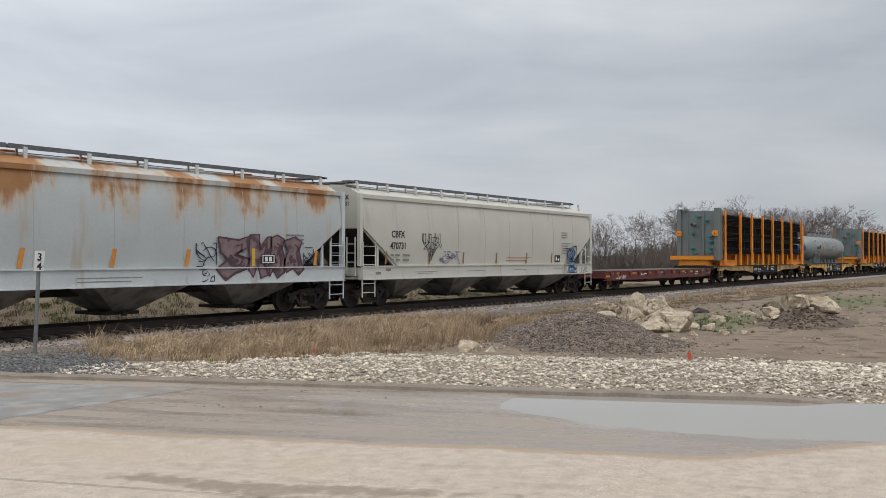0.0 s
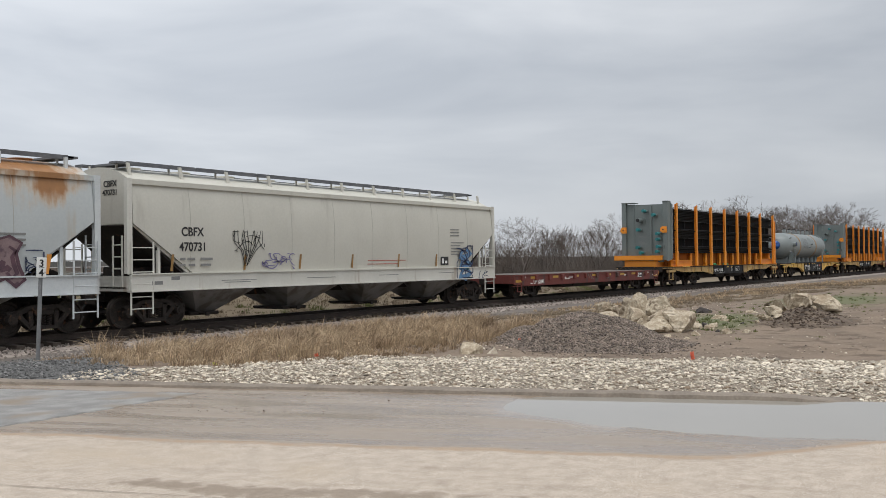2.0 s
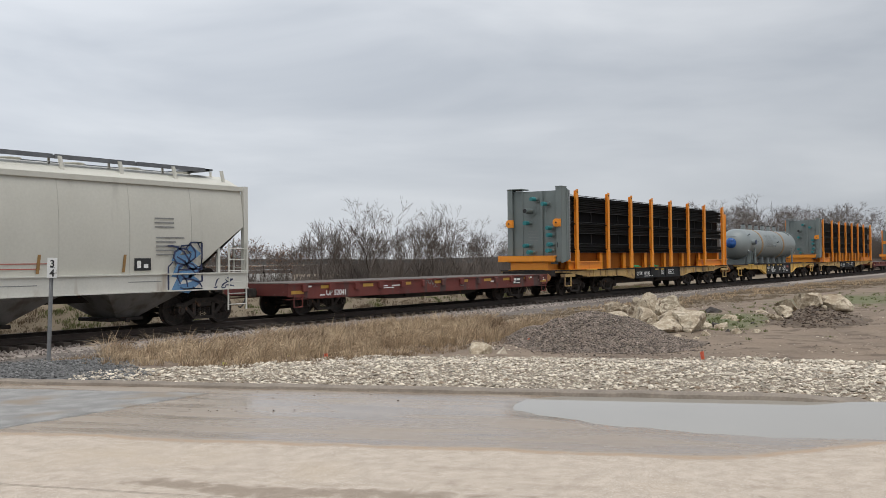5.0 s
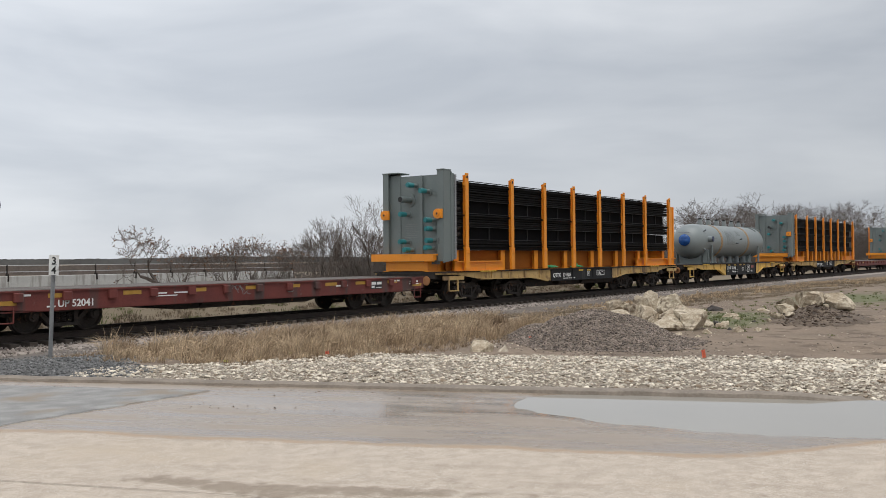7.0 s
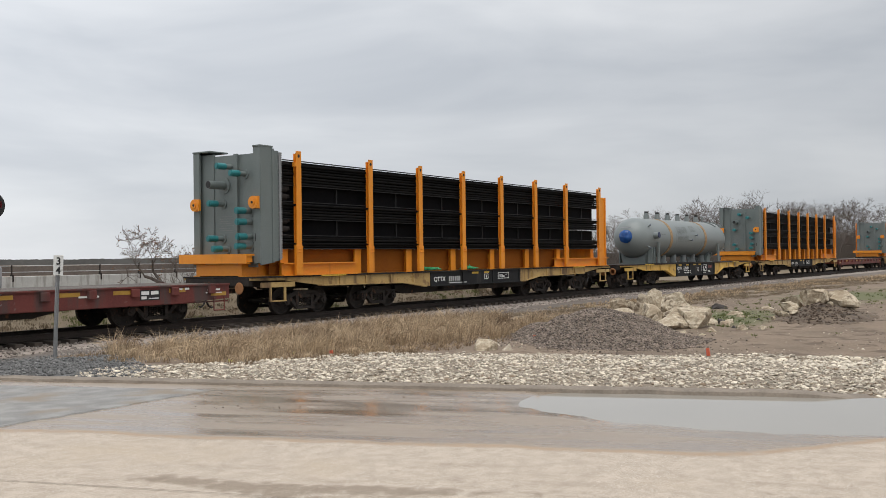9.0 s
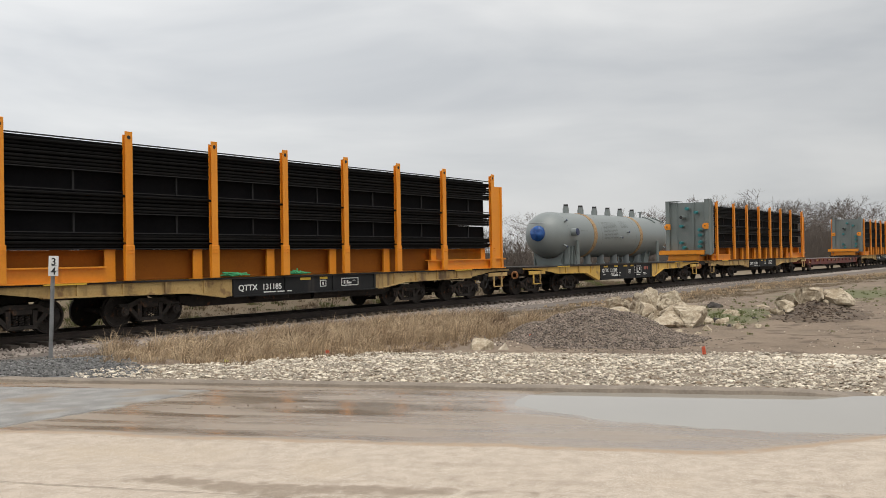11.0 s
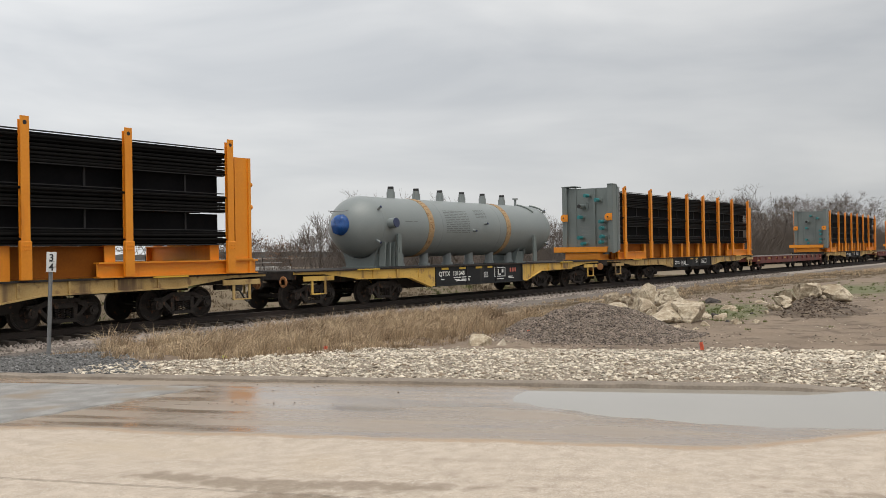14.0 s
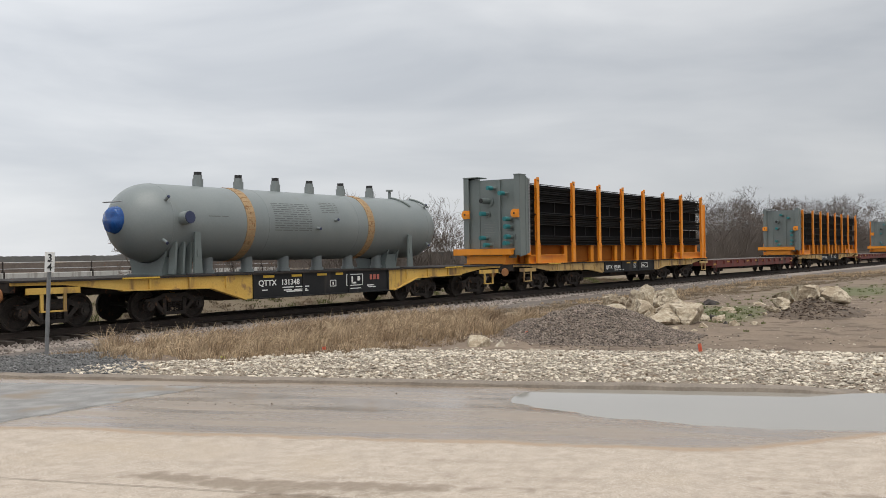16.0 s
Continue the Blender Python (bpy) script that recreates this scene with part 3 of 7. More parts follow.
    l.new(q.outputs["Result"], p.inputs["Base Color"])
    wr = n.new("ShaderNodeMapRange")
    wr.inputs["From Min"].default_value, wr.inputs["From Max"].default_value = 0.35, 0.65
    wr.inputs["To Min"].default_value, wr.inputs["To Max"].default_value = 0.13, 0.42
    l.new(nz.outputs["Fac"], wr.inputs["Value"])
    q2 = n.new("ShaderNodeMix")
    l.new(at.outputs["Fac"], q2.inputs["Factor"])
    l.new(rough, q2.inputs["A"])
    af = n.new("ShaderNodeAttribute")
    af.attribute_name = "film"
    q3 = n.new("ShaderNodeMix")
    l.new(af.outputs["Fac"], q3.inputs["Factor"])
    l.new(wr.outputs["Result"], q3.inputs["A"])
    q3.inputs["B"].default_value = 0.06
    l.new(q3.outputs["Result"], q2.inputs["B"])
    l.new(q2.outputs["Result"], p.inputs["Roughness"])
    # wet surfaces lie under a film of water, so their relief is shallower
    for bp in [k for k in n if k.bl_idname == "ShaderNodeBump"]:
        st = n.new("ShaderNodeMapRange")
        st.inputs["To Min"].default_value, st.inputs["To Max"].default_value = 0.14, 0.085
        l.new(at.outputs["Fac"], st.inputs["Value"])
        l.new(st.outputs["Result"], bp.inputs["Strength"])
    return m


def build_road():
    aa = spread(-38, 38, -5, 14, 0.07)
    dd = spread(-29, -0.02, -6.0, -0.02, 0.06)
    verts, faces, wet, mud, film_ = [], [], [], [], []
    for d in dd:
        for a in aa:
            x, y = from_edge(a, d)
            verts.append((*laid(x, y), road_z(a, d)))
            wet.append(road_wet(a, d))
            film_.append(smooth01((0.0035 - road_z(a, d)) / 0.011) * wet[-1])
            mud.append(smooth01(2.2 * fbm(a * 0.45, d * 2.1, 1.0, 77) + 0.05) * smooth01((-2.95 - d) / 0.5))
    na = len(aa)
    for j in range(len(dd) - 1):
        for i in range(na - 1):
            k = j * na + i
            faces.append((k, k + 1, k + na + 1, k + na))
    faces = [f[::-1] for f in faces]
    me = array_mesh("road", verts, faces, road_material(), True)
    for k, v in (("wet", wet), ("mud", mud), ("film", film_)):
        me.attributes.new(k, "FLOAT", "POINT").data.foreach_set("value", np.array(v, dtype=np.float32))
    tagged(new("road", me), "tan concrete road with a wet muddy strip along its edge", "road", kind="structure")
    # a smoother asphalt patch, its edge running slantwise
    bm = bmesh.new()
    rows = []
    for k in range(60):
        d = -2.28 + 1.86 * k / 59
        edge = 3.05 + (d + 0.45) * 0.62 + 0.07 * fbm(d, 0, 2.0, 6) + 0.03 * fbm(d, 2, 9.0, 6)
        rows.append([bm.verts.new((*laid(*from_edge(a, d)), 0.0145 if i < 24 else 0.0)) for i, a in enumerate([-9 + (edge + 9) * (j / 23) ** 0.8 for j in range(24)] + [edge + 0.012])])
    for r, q in zip(rows, rows[1:]):
        for i in range(len(r) - 1):
            bm.faces.new((r[i], r[i + 1], q[i + 1], q[i]))
    tagged(new("asphalt_patch", finish(bm, "asphalt_patch", M["asphalt"])), "smooth blue-grey asphalt patch in the road", "asphalt patch", kind="structure")
    # standing water
    w = bpy.data.materials.new("muddy_puddle_water")
    w.use_nodes = True
    p = w.node_tree.nodes["Principled BSDF"]
    p.inputs["Base Color"].default_value = (0.31, 0.288, 0.25, 1)
    p.inputs["Roughness"].default_value = 0.03
    p.inputs["IOR"].default_value = 1.33
    nz, bp = w.node_tree.nodes.new("ShaderNodeTexNoise"), w.node_tree.nodes.new("ShaderNodeBump")
    nz.inputs["Scale"].default_value = 6.0
    bp.inputs["Strength"].default_value, bp.inputs["Distance"].default_value = 0.03, 0.01
    w.node_tree.links.new(nz.outputs["Fac"], bp.inputs["Height"])
    w.node_tree.links.new(bp.outputs["Normal"], p.inputs["Normal"])
    quad = [(*laid(*from_edge(a, d)), -0.006) for a, d in ((-9, -2.35), (14, -2.35), (14, -0.04), (-9, -0.04))]
    tagged(new("water", array_mesh("water", quad, [(0, 1, 2, 3)], w)), "shallow muddy puddles reflecting the grey sky", "puddle", kind="structure")


def stone_shapes(count, sub, flat, seed):
    """A few chipped stones as (verts, faces) of about unit size."""
    out, rng = [], random.Random(seed)
    for _ in range(count):
        bm = bmesh.new()
        bmesh.ops.create_icosphere(bm, subdivisions=sub, radius=1)
        off = rng.uniform(0, 100)
        planes = [(Vector((rng.gauss(0, 1), rng.gauss(0, 1), rng.gauss(0, 0.7))).normalized(), rng.uniform(0.45, 0.8)) for _ in range(7)]
        for v in bm.verts:
            v.co *= 1 + 0.25 * noise.noise(v.co * 1.4 + Vector((off, 0, 0)))
            for nrm, h in planes:
                over = v.co.dot(nrm) - h
                if over > 0:
                    v.co -= nrm * over * 0.9
            v.co.z *= flat
        bm.verts.index_update()
        out.append((np.array([v.co[:] for v in bm.verts]), np.array([[v.index for v in f.verts] for f in bm.faces])))
        bm.free()
    return out


def heap(name, shapes, places, material, label, category, rng, kind="stuff", tilt=0.5):
    """Many stones in one mesh; places are (x, y, z, size)."""
    vs, fs, base = [], [], 0
    for x, y, z, s in places:
        x, y = laid(x, y)
        v, f = shapes[rng.randrange(len(shapes))]
        r = np.array(Euler((rng.uniform(-tilt, tilt), rng.uniform(-tilt, tilt), rng.uniform(0, 6.28))).to_matrix())
        sc = s * np.array([rng.uniform(0.75, 1.3), rng.uniform(0.75, 1.2), rng.uniform(0.7, 1.1)])
        vs.append((v * sc) @ r.T + (x, y, z))
        fs.append(f + base)
        base += len(v)
    me = bpy.data.meshes.new(name)
    V, F = np.concatenate(vs), np.concatenate(fs)
    me.from_pydata(V.tolist(), [], F.tolist())
    me.materials.append(material)
    return tagged(new(name, me), label, category, kind=kind)


build_ground()
build_road()


# ---- railway line ----
def build_track():
    bm = bmesh.new()
    prof = [(-3.1, -1.05), (-2.35, -0.80), (-1.55, -0.665), (-1.2, -0.645), (1.2, -0.645), (1.55, -0.665), (3.1, -1.05)]
    xs = spread(-900, 1500, -20, 170, 0.5)
    rows = []
    for x in xs:
        rows.append([bm.verts.new((x, TRACK_Y + y, z + (0.03 * fbm(x, y * 3, 0.9, 2) if 0 < k < 6 else 0))) for k, (y, z) in enumerate(prof)])
    for r, q in zip(rows, rows[1:]):
        for i in range(len(prof) - 1):
            bm.faces.new((r[i], q[i], q[i + 1], r[i + 1]))
    bed = tagged(new("ballast_bed", finish(bm, "ballast_bed", M["ballast"], True)), "grey crushed-stone railway embankment", "ballast", kind="structure")
    prof = [(-0.075, -0.17), (0.075, -0.17), (0.075, -0.155), (0.012, -0.135), (0.012, -0.045), (0.036, -0.035), (0.036, -0.006), (0.026, 0), (-0.026, 0),
            (-0.036, -0.006), (-0.036, -0.035), (-0.012, -0.045), (-0.012, -0.135), (-0.075, -0.155)]
    for s in (-1, 1):
        bm = bmesh.new()
        a = [bm.verts.new((-900, TRACK_Y + s * 0.7535 + y, RAIL_Z + z)) for y, z in prof]
        b = [bm.verts.new((1500, TRACK_Y + s * 0.7535 + y, RAIL_Z + z)) for y, z in prof]
        for i in range(len(prof)):
            j = (i + 1) % len(prof)
            bm.faces.new((a[i], a[j], b[j], b[i]))
        tagged(new("rail", finish(bm, "rail", M["rail_head"])), "brown steel rail of the railway line", "rail", "rails of the line", "structure")
    return bed


ballast_bed = build_track()


# ---- the train ----
# Cars are built round their middle: x along the line, y = 0 on its axis, z = 0 on the rail tops.
def build_wheelset():
    bm = bmesh.new()
    for s in (-1, 1):
        lathe(bm, [(s * 0.68, 0.10), (s * 0.68, 0.485), (s * 0.715, 0.475), (s * 0.72, 0.46), (s * 0.815, 0.452), (s * 0.82, 0.40), (s * 0.77, 0.37),
                   (s * 0.755, 0.17), (s * 0.83, 0.14), (s * 0.83, 0.09)], 28, "y")
        for k in range(6):
            a = k * math.pi / 3
            rod(bm, (0.27 * math.cos(a), s * 0.745, 0.27 * math.sin(a)), (0.27 * math.cos(a), s * 0.772, 0.27 * math.sin(a)), 0.035, 8)
    rod(bm, (0, -1.08, 0), (0, 1.08, 0), 0.075, 12)
    return finish(bm, "wheelset", M["wheel"], True)


def build_side_frame():
    """Cast side frame of a freight truck, with a window over the springs."""
    bm = bmesh.new()
    top = [(-1.06, 0.60), (-1.02, 0.66), (-0.72, 0.68), (-0.42, 0.80), (0.42, 0.80), (0.72, 0.68), (1.02, 0.66), (1.06, 0.60)]
    prism(bm, top + [(0.76, 0.52), (0.40, 0.66), (-0.40, 0.66), (-0.76, 0.52)], -0.07, 0.07)
    for s in (-1, 1):
        prism(bm, [(s * 0.76, 0.54), (s * 0.64, 0.60), (s * 0.30, 0.24), (s * 0.40, 0.20)], -0.06, 0.06)
        prism(bm, [(s * 0.44, 0.70), (s * 0.30, 0.70), (s * 0.30, 0.22), (s * 0.40, 0.22)], -0.07, 0.07)
        rod(bm, (s * 0.89, -0.13, 0.46), (s * 0.89, 0.09, 0.46), 0.135, 14)
        rod(bm, (s * 0.89, -0.17, 0.46), (s * 0.89, -0.13, 0.46), 0.075, 10)
        box(bm, s * 0.89 - 0.15, s * 0.89 + 0.15, -0.09, 0.09, 0.56, 0.64, 0.02)
    prism(bm, [(-0.42, 0.18), (0.42, 0.18), (0.34, 0.27), (-0.34, 0.27)], -0.10, 0.10)
    return finish(bm, "side_frame", M["truck"])


def build_springs():
    bm = bmesh.new()
    for x in (-0.17, 0.0, 0.17):
        pts = [(x + 0.062 * math.cos(k * 0.9), -0.03 + 0.062 * math.sin(k * 0.9), 0.27 + k * 0.0088) for k in range(31)]
        pipe(bm, pts, 0.017, 4)
    box(bm, -0.27, 0.27, -0.10, 0.10, 0.545, 0.68, 0.02)
    return finish(bm, "spring_pack", M["truck"])


WHEELSET, SIDE_FRAME, SPRINGS = build_wheelset(), build_side_frame(), build_springs()


def build_bolster():
    bm = bmesh.new()
    box(bm, -0.2, 0.2, -1.0, 1.0, 0.52, 0.72, 0.03)
    rod(bm, (0, 0, 0.72), (0, 0, 0.86), 0.24, 16)
    for s in (-1, 1):
        box(bm, -0.12, 0.12, s * 0.62 - 0.08, s * 0.62 + 0.08, 0.72, 0.80)
        rod(bm, (s * 0.42, -0.9, 0.40), (s * 0.42, 0.9, 0.40), 0.05, 8)
    return finish(bm, "truck", M["truck"])


BOLSTER = build_bolster()


def add_truck(car, x):
    t = sharing("truck", BOLSTER, car, pose(x, 0, 0))
    for s in (-1, 1):
        sharing("wheelset", WHEELSET, t, pose(s * 0.89, 0, 0.46))
        sharing("side_frame", SIDE_FRAME, t, pose(0, s * 1.0, 0, 0, 0, 0 if s < 0 else 180))
        sharing("spring_pack", SPRINGS, t, pose(0, s * 1.0, 0, 0, 0, 0 if s < 0 else 180))
    return t


def coupler_mesh():
    bm = bmesh.new()
    box(bm, -0.75, 0.02, -0.09, 0.09, 0.76, 0.92, 0.02)
    prism(bm, [(0.0, 0.70), (0.30, 0.70), (0.34, 0.98), (0.0, 0.98)], -0.16, 0.05)
    prism(bm, [(0.14, 0.72), (0.42, 0.72), (0.42, 0.96), (0.14, 0.96)], 0.05, 0.16)
    return finish(bm, "coupler", M["truck"])


def hose_mesh():
    bm = bmesh.new()
    pts = [(-0.25, -0.35, 0.82), (-0.05, -0.36, 0.76), (0.12, -0.36, 0.58), (0.24, -0.34, 0.42), (0.36, -0.32, 0.36), (0.46, -0.30, 0.38)]
    pipe(bm, pts, 0.028, 6)
    return finish(bm, "air_hose", M["rubber"])


COUPLER, HOSE = coupler_mesh(), hose_mesh()


def add_ends(car, half, reach=0.0):
    for s in (-1, 1):
        sharing("coupler", COUPLER, car, pose(s * half, 0, 0, 0, 0, 0 if s > 0 else 180))
        sharing("air_hose", HOSE, car, pose(s * half, 0, 0, 0, 0, 0 if s > 0 else 180))


def car_root(name, label, category, group="cars of the train"):
    return tagged(new(name), label, category, group)


def ladder(bm, x0, x1, y, z0, z1, n, r=0.02):
    for x in (x0, x1):
        box(bm, x - 0.018, x + 0.018, y - 0.015, y + 0.015, z0, z1)
    for k in range(n):
        z = z0 + (z1 - z0) * (k + 0.5) / n
        rod(bm, (x0, y, z), (x1, y, z), r, 6)


def hopper_section(z):
    """Half-width of the body at a height."""
    for (z0, w0), (z1, w1) in zip(HOPPER_PROFILE, HOPPER_PROFILE[1:]):
        if z <= z1:
            return w0 + (w1 - w0) * (z - z0) / (z1 - z0)
    return HOPPER_PROFILE[-1][1]


HOPPER_PROFILE = [(1.30, 1.50), (1.55, 1.545), (2.0, 1.575), (2.6, 1.595), (3.2, 1.58), (3.7, 1.53), (4.08, 1.46)]


def build_hopper(length, body, sill, tail, label):
    """Covered hopper car: curved body with sloped ends, side sills, discharge bays, roof walkway, ladders and trucks."""
    car = car_root("hopper_car", label, "hopper car")
    h = length / 2
    # body with sloped end sheets
    bm = bmesh.new()
    levels = [1.30, 1.55, 1.8, 2.1, 2.4, 2.7, 2.95, 3.3, 3.7, 3.95, 4.08]
    cols = 24
    rings = []
    for s in (-1, 1):
        rows = []
        for z in levels:
            e = h - 0.10 - 1.75 * min(1, max(0, (2.95 - z) / 1.4))
            rows.append([bm.verts.new((-e + 2 * e * i / cols, s * hopper_section(z), z)) for i in range(cols + 1)])
        rings.append(rows)
    crown = []
    for y, z in ((-1.40, 4.19), (-0.95, 4.42), (-0.5, 4.56), (0, 4.60), (0.5, 4.56), (0.95, 4.42), (1.40, 4.19)):
        e = h - 0.10
        crown.append([bm.verts.new((-e + 2 * e * i / cols, y, z)) for i in range(cols + 1)])
    shell = rings[0] + crown + rings[1][::-1]
    for r, q in zip(shell, shell[1:]):
        for i in range(cols):
            bm.faces.new((r[i], r[i + 1], q[i + 1], q[i]))
    for i in (0, cols):
        for j in range(len(levels) - 1):
            bm.faces.new((rings[0][j][i], rings[0][j + 1][i], rings[1][j + 1][i], rings[1][j][i]))
        bm.faces.new([rings[0][-1][i]] + [c[i] for c in crown] + [rings[1][-1][i]])
    part("body", bm, body, car, smooth=True)
    # thin welded seams between the side sheets, and the eave rail
    count = 9
    for k in range(1, count):
        x = -h + 2 * h * k / count
        if abs(x) > h - 1.7:
            continue
        bm = bmesh.new()
        pts = [(x, -hopper_section(z) - 0.002, z) for z in (1.56, 2.0, 2.6, 3.2, 3.7, 4.05)]
        pipe(bm, pts, 0.007, 4)
        part("seam", bm, M["seam"], car)
    for s in (-1, 1):
        bm = bmesh.new()
        prism(bm, [(-h + 0.06, 4.05), (h - 0.06, 4.05), (h - 0.06, 4.19), (-h + 0.06, 4.19)], s * 1.49 - 0.04, s * 1.49 + 0.04)
        part("eave_rail", bm, body, car)
        bm = bmesh.new()
        box(bm, -h, h, s * 1.60 - 0.035, s * 1.60 + 0.035, 1.07, 1.56)
        box(bm, -h, h, s * 1.55 - 0.13, s * 1.55 + 0.06, 1.53, 1.565)
        box(bm, -h, h, s * 1.55 - 0.13, s * 1.55 + 0.09, 1.05, 1.085)
        part("side_sill", bm, sill, car)
    # dark cover and plate, added at each end so that the openings read dark
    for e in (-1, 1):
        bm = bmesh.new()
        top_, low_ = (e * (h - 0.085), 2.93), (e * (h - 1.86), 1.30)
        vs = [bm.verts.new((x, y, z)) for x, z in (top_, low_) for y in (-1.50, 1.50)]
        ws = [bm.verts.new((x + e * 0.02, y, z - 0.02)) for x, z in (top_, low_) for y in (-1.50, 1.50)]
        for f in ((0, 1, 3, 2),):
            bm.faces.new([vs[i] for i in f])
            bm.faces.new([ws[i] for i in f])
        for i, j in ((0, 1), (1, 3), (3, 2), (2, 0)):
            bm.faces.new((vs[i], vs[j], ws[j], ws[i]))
        part("slope_sheet", bm, M["dark_steel"], car, "dark sheet added over the pale end slope")
        bm = bmesh.new()
        box(bm, min(e * (h - 1.3), e * (h - 1.36)), max(e * (h - 1.3), e * (h - 1.36)), -1.40, 1.40, 1.16, 1.75)
        part("brake_bulkhead", bm, M["dark_steel"], car, "dark plate added inside the end opening")
    # corner posts, end frames and platforms
    for e in (-1, 1):
        bm = bmesh.new()
        for s in (-1, 1):
            box(bm, e * h - 0.07, e * h + 0.07, s * 1.52 - 0.07, s * 1.52 + 0.07, 1.56, 4.2)
            rod(bm, (e * (h - 1.75), s * 1.46, 1.57), (e * (h - 0.08), s * 1.46, 2.98), 0.05, 6)
            box(bm, e * (h - 0.85) - 0.04, e * (h - 0.85) + 0.04, s * 1.48 - 0.04, s * 1.48 + 0.04, 1.56, 2.3)
        box(bm, min(e * h, e * (h - 0.12)), max(e * h, e * (h - 0.12)), -1.55, 1.55, 1.07, 1.50)
        part("end_frame", bm, sill, car)
        bm = bmesh.new()
        box(bm, min(e * h, e * (h - 1.9)), max(e * h, e * (h - 1.9)), -1.42, 1.42, 1.15, 1.19)
        box(bm, min(e * (h - 0.5), e * (h - 1.7)), max(e * (h - 0.5), e * (h - 1.7)), -0.45, 0.45, 1.19, 1.75, 0.03)
        rod(bm, (e * (h - 0.75), -0.9, 1.5), (e * (h - 0.75), 0.2, 1.5), 0.2, 12)
        part("end_platform", bm, M["dark_steel"], car)
        for s in (-1, 1):
            bm = bmesh.new()
            x0, x1 = sorted((e * (h - 0.02), e * (h - 0.62)))
            ladder(bm, x0, x1, s * 1.63, 1.1, 2.45, 4, 0.013)
            ladder(bm, x0, x1, s * 1.60, 0.42, 1.08, 2, 0.016)
            part("side_ladder", bm, sill, car)
        bm = bmesh.new()
        for y in (-1.35, -0.95):
            box(bm, e * (h + 0.06) - 0.02, e * (h + 0.06) + 0.02, y - 0.02, y + 0.02, 1.2, 2.62)
        for k in range(3):
            rod(bm, (e * (h + 0.06), -1.35, 1.7 + 0.33 * k), (e * (h + 0.06), -0.95, 1.7 + 0.33 * k), 0.016, 6)
        part("end_ladder", bm, sill, car)
    # discharge bays
    pitch = (length - 2.6) / 4
    for k in range(4):
        x = (k - 1.5) * pitch
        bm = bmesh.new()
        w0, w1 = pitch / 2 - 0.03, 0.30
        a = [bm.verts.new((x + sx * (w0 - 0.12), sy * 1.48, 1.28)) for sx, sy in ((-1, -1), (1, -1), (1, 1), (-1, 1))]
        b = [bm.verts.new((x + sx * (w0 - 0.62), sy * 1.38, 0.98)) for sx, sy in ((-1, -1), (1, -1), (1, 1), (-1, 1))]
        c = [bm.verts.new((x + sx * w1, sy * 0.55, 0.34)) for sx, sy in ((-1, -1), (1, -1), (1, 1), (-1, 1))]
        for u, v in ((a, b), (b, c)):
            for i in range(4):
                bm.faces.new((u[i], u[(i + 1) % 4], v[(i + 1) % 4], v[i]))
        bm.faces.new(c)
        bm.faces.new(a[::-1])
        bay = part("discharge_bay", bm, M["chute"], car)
        bm = bmesh.new()
        box(bm, x - 0.60, x + 0.36, -0.70, 0.70, 0.24, 0.34, 0.02)
        rod(bm, (x - 0.30, -1.05, 0.29), (x - 0.30, 1.05, 0.29), 0.035, 8)
        box(bm, x - 0.36, x - 0.24, -1.09, -1.03, 0.23, 0.35, 0.01)
        part("outlet_gate", bm, M["dark_steel"], bay)
    bm = bmesh.new()
    box(bm, -h + 0.2, h - 0.2, -0.16, 0.16, 0.78, 1.28)
    part("centre_sill", bm, M["dark_steel"], car)
    # roof walkway on brackets, hatch covers
    bm = bmesh.new()
    for y in (-0.78, 0.78):
        box(bm, -h + 0.05, h - tail, y - 0.17, y + 0.17, 4.66, 4.72)
    for e in (-1, 1):
        box(bm, (e * (h - 0.55) - 0.22) if e < 0 else h - tail - 0.3, (e * (h - 0.55) + 0.22) if e < 0 else h - tail + 0.1, -0.95, 0.95, 4.665, 4.725)
    for k in range(7):
        x = -h + 0.3 + k * (length - tail - 0.4) / 7
        box(bm, x, x + (length - tail - 0.4) / 7 - 0.05, -0.965, -0.945, 4.62, 4.74)
    part("roof_walkway", bm, M["walkway"], car)
    n = int(length / 1.55)
    for k in range(n + 1):
        x = -h + 0.25 + k * (length - 0.7) / n
        for s in (-1, 1):
            bm = bmesh.new()
            if tail > 0.5:
                prism(bm, [(x + 0.05, 4.22), (x + 0.13, 4.22), (x + 0.04, 4.68), (x - 0.04, 4.68)], s * 1.10 - 0.03, s * 1.10 + 0.03)
            else:
                box(bm, x - 0.04, x + 0.04, s * 1.0 - 0.03, s * 1.0 + 0.03, 4.36, 4.68)
            part("walkway_bracket", bm, sill, car)
            bm = bmesh.new()
            rod(bm, (x, s * 0.62, 4.50), (x, s * 0.62, 4.68), 0.03, 4)
            part("walkway_post", bm, sill, car)
    for k in range(10):
        x = -h + 1.0 + k * (length - 2.0) / 9
        bm = bmesh.new()
        rod(bm, (x, 0, 4.57), (x, 0, 4.63), 0.30, 16)
        rod(bm, (x, 0, 4.63), (x, 0, 4.65), 0.33, 16)
        part("hatch_cover", bm, body, car)
    add_truck(car, -h + 1.02)
    add_truck(car, h - 1.02)
    add_ends(car, h)
    return car


def side_marks(car, name, material, rows, y, label=""):
    for row in rows:
        bm = bmesh.new()
        bars(bm, [row], y)
        part(name, bm, material, car, label)


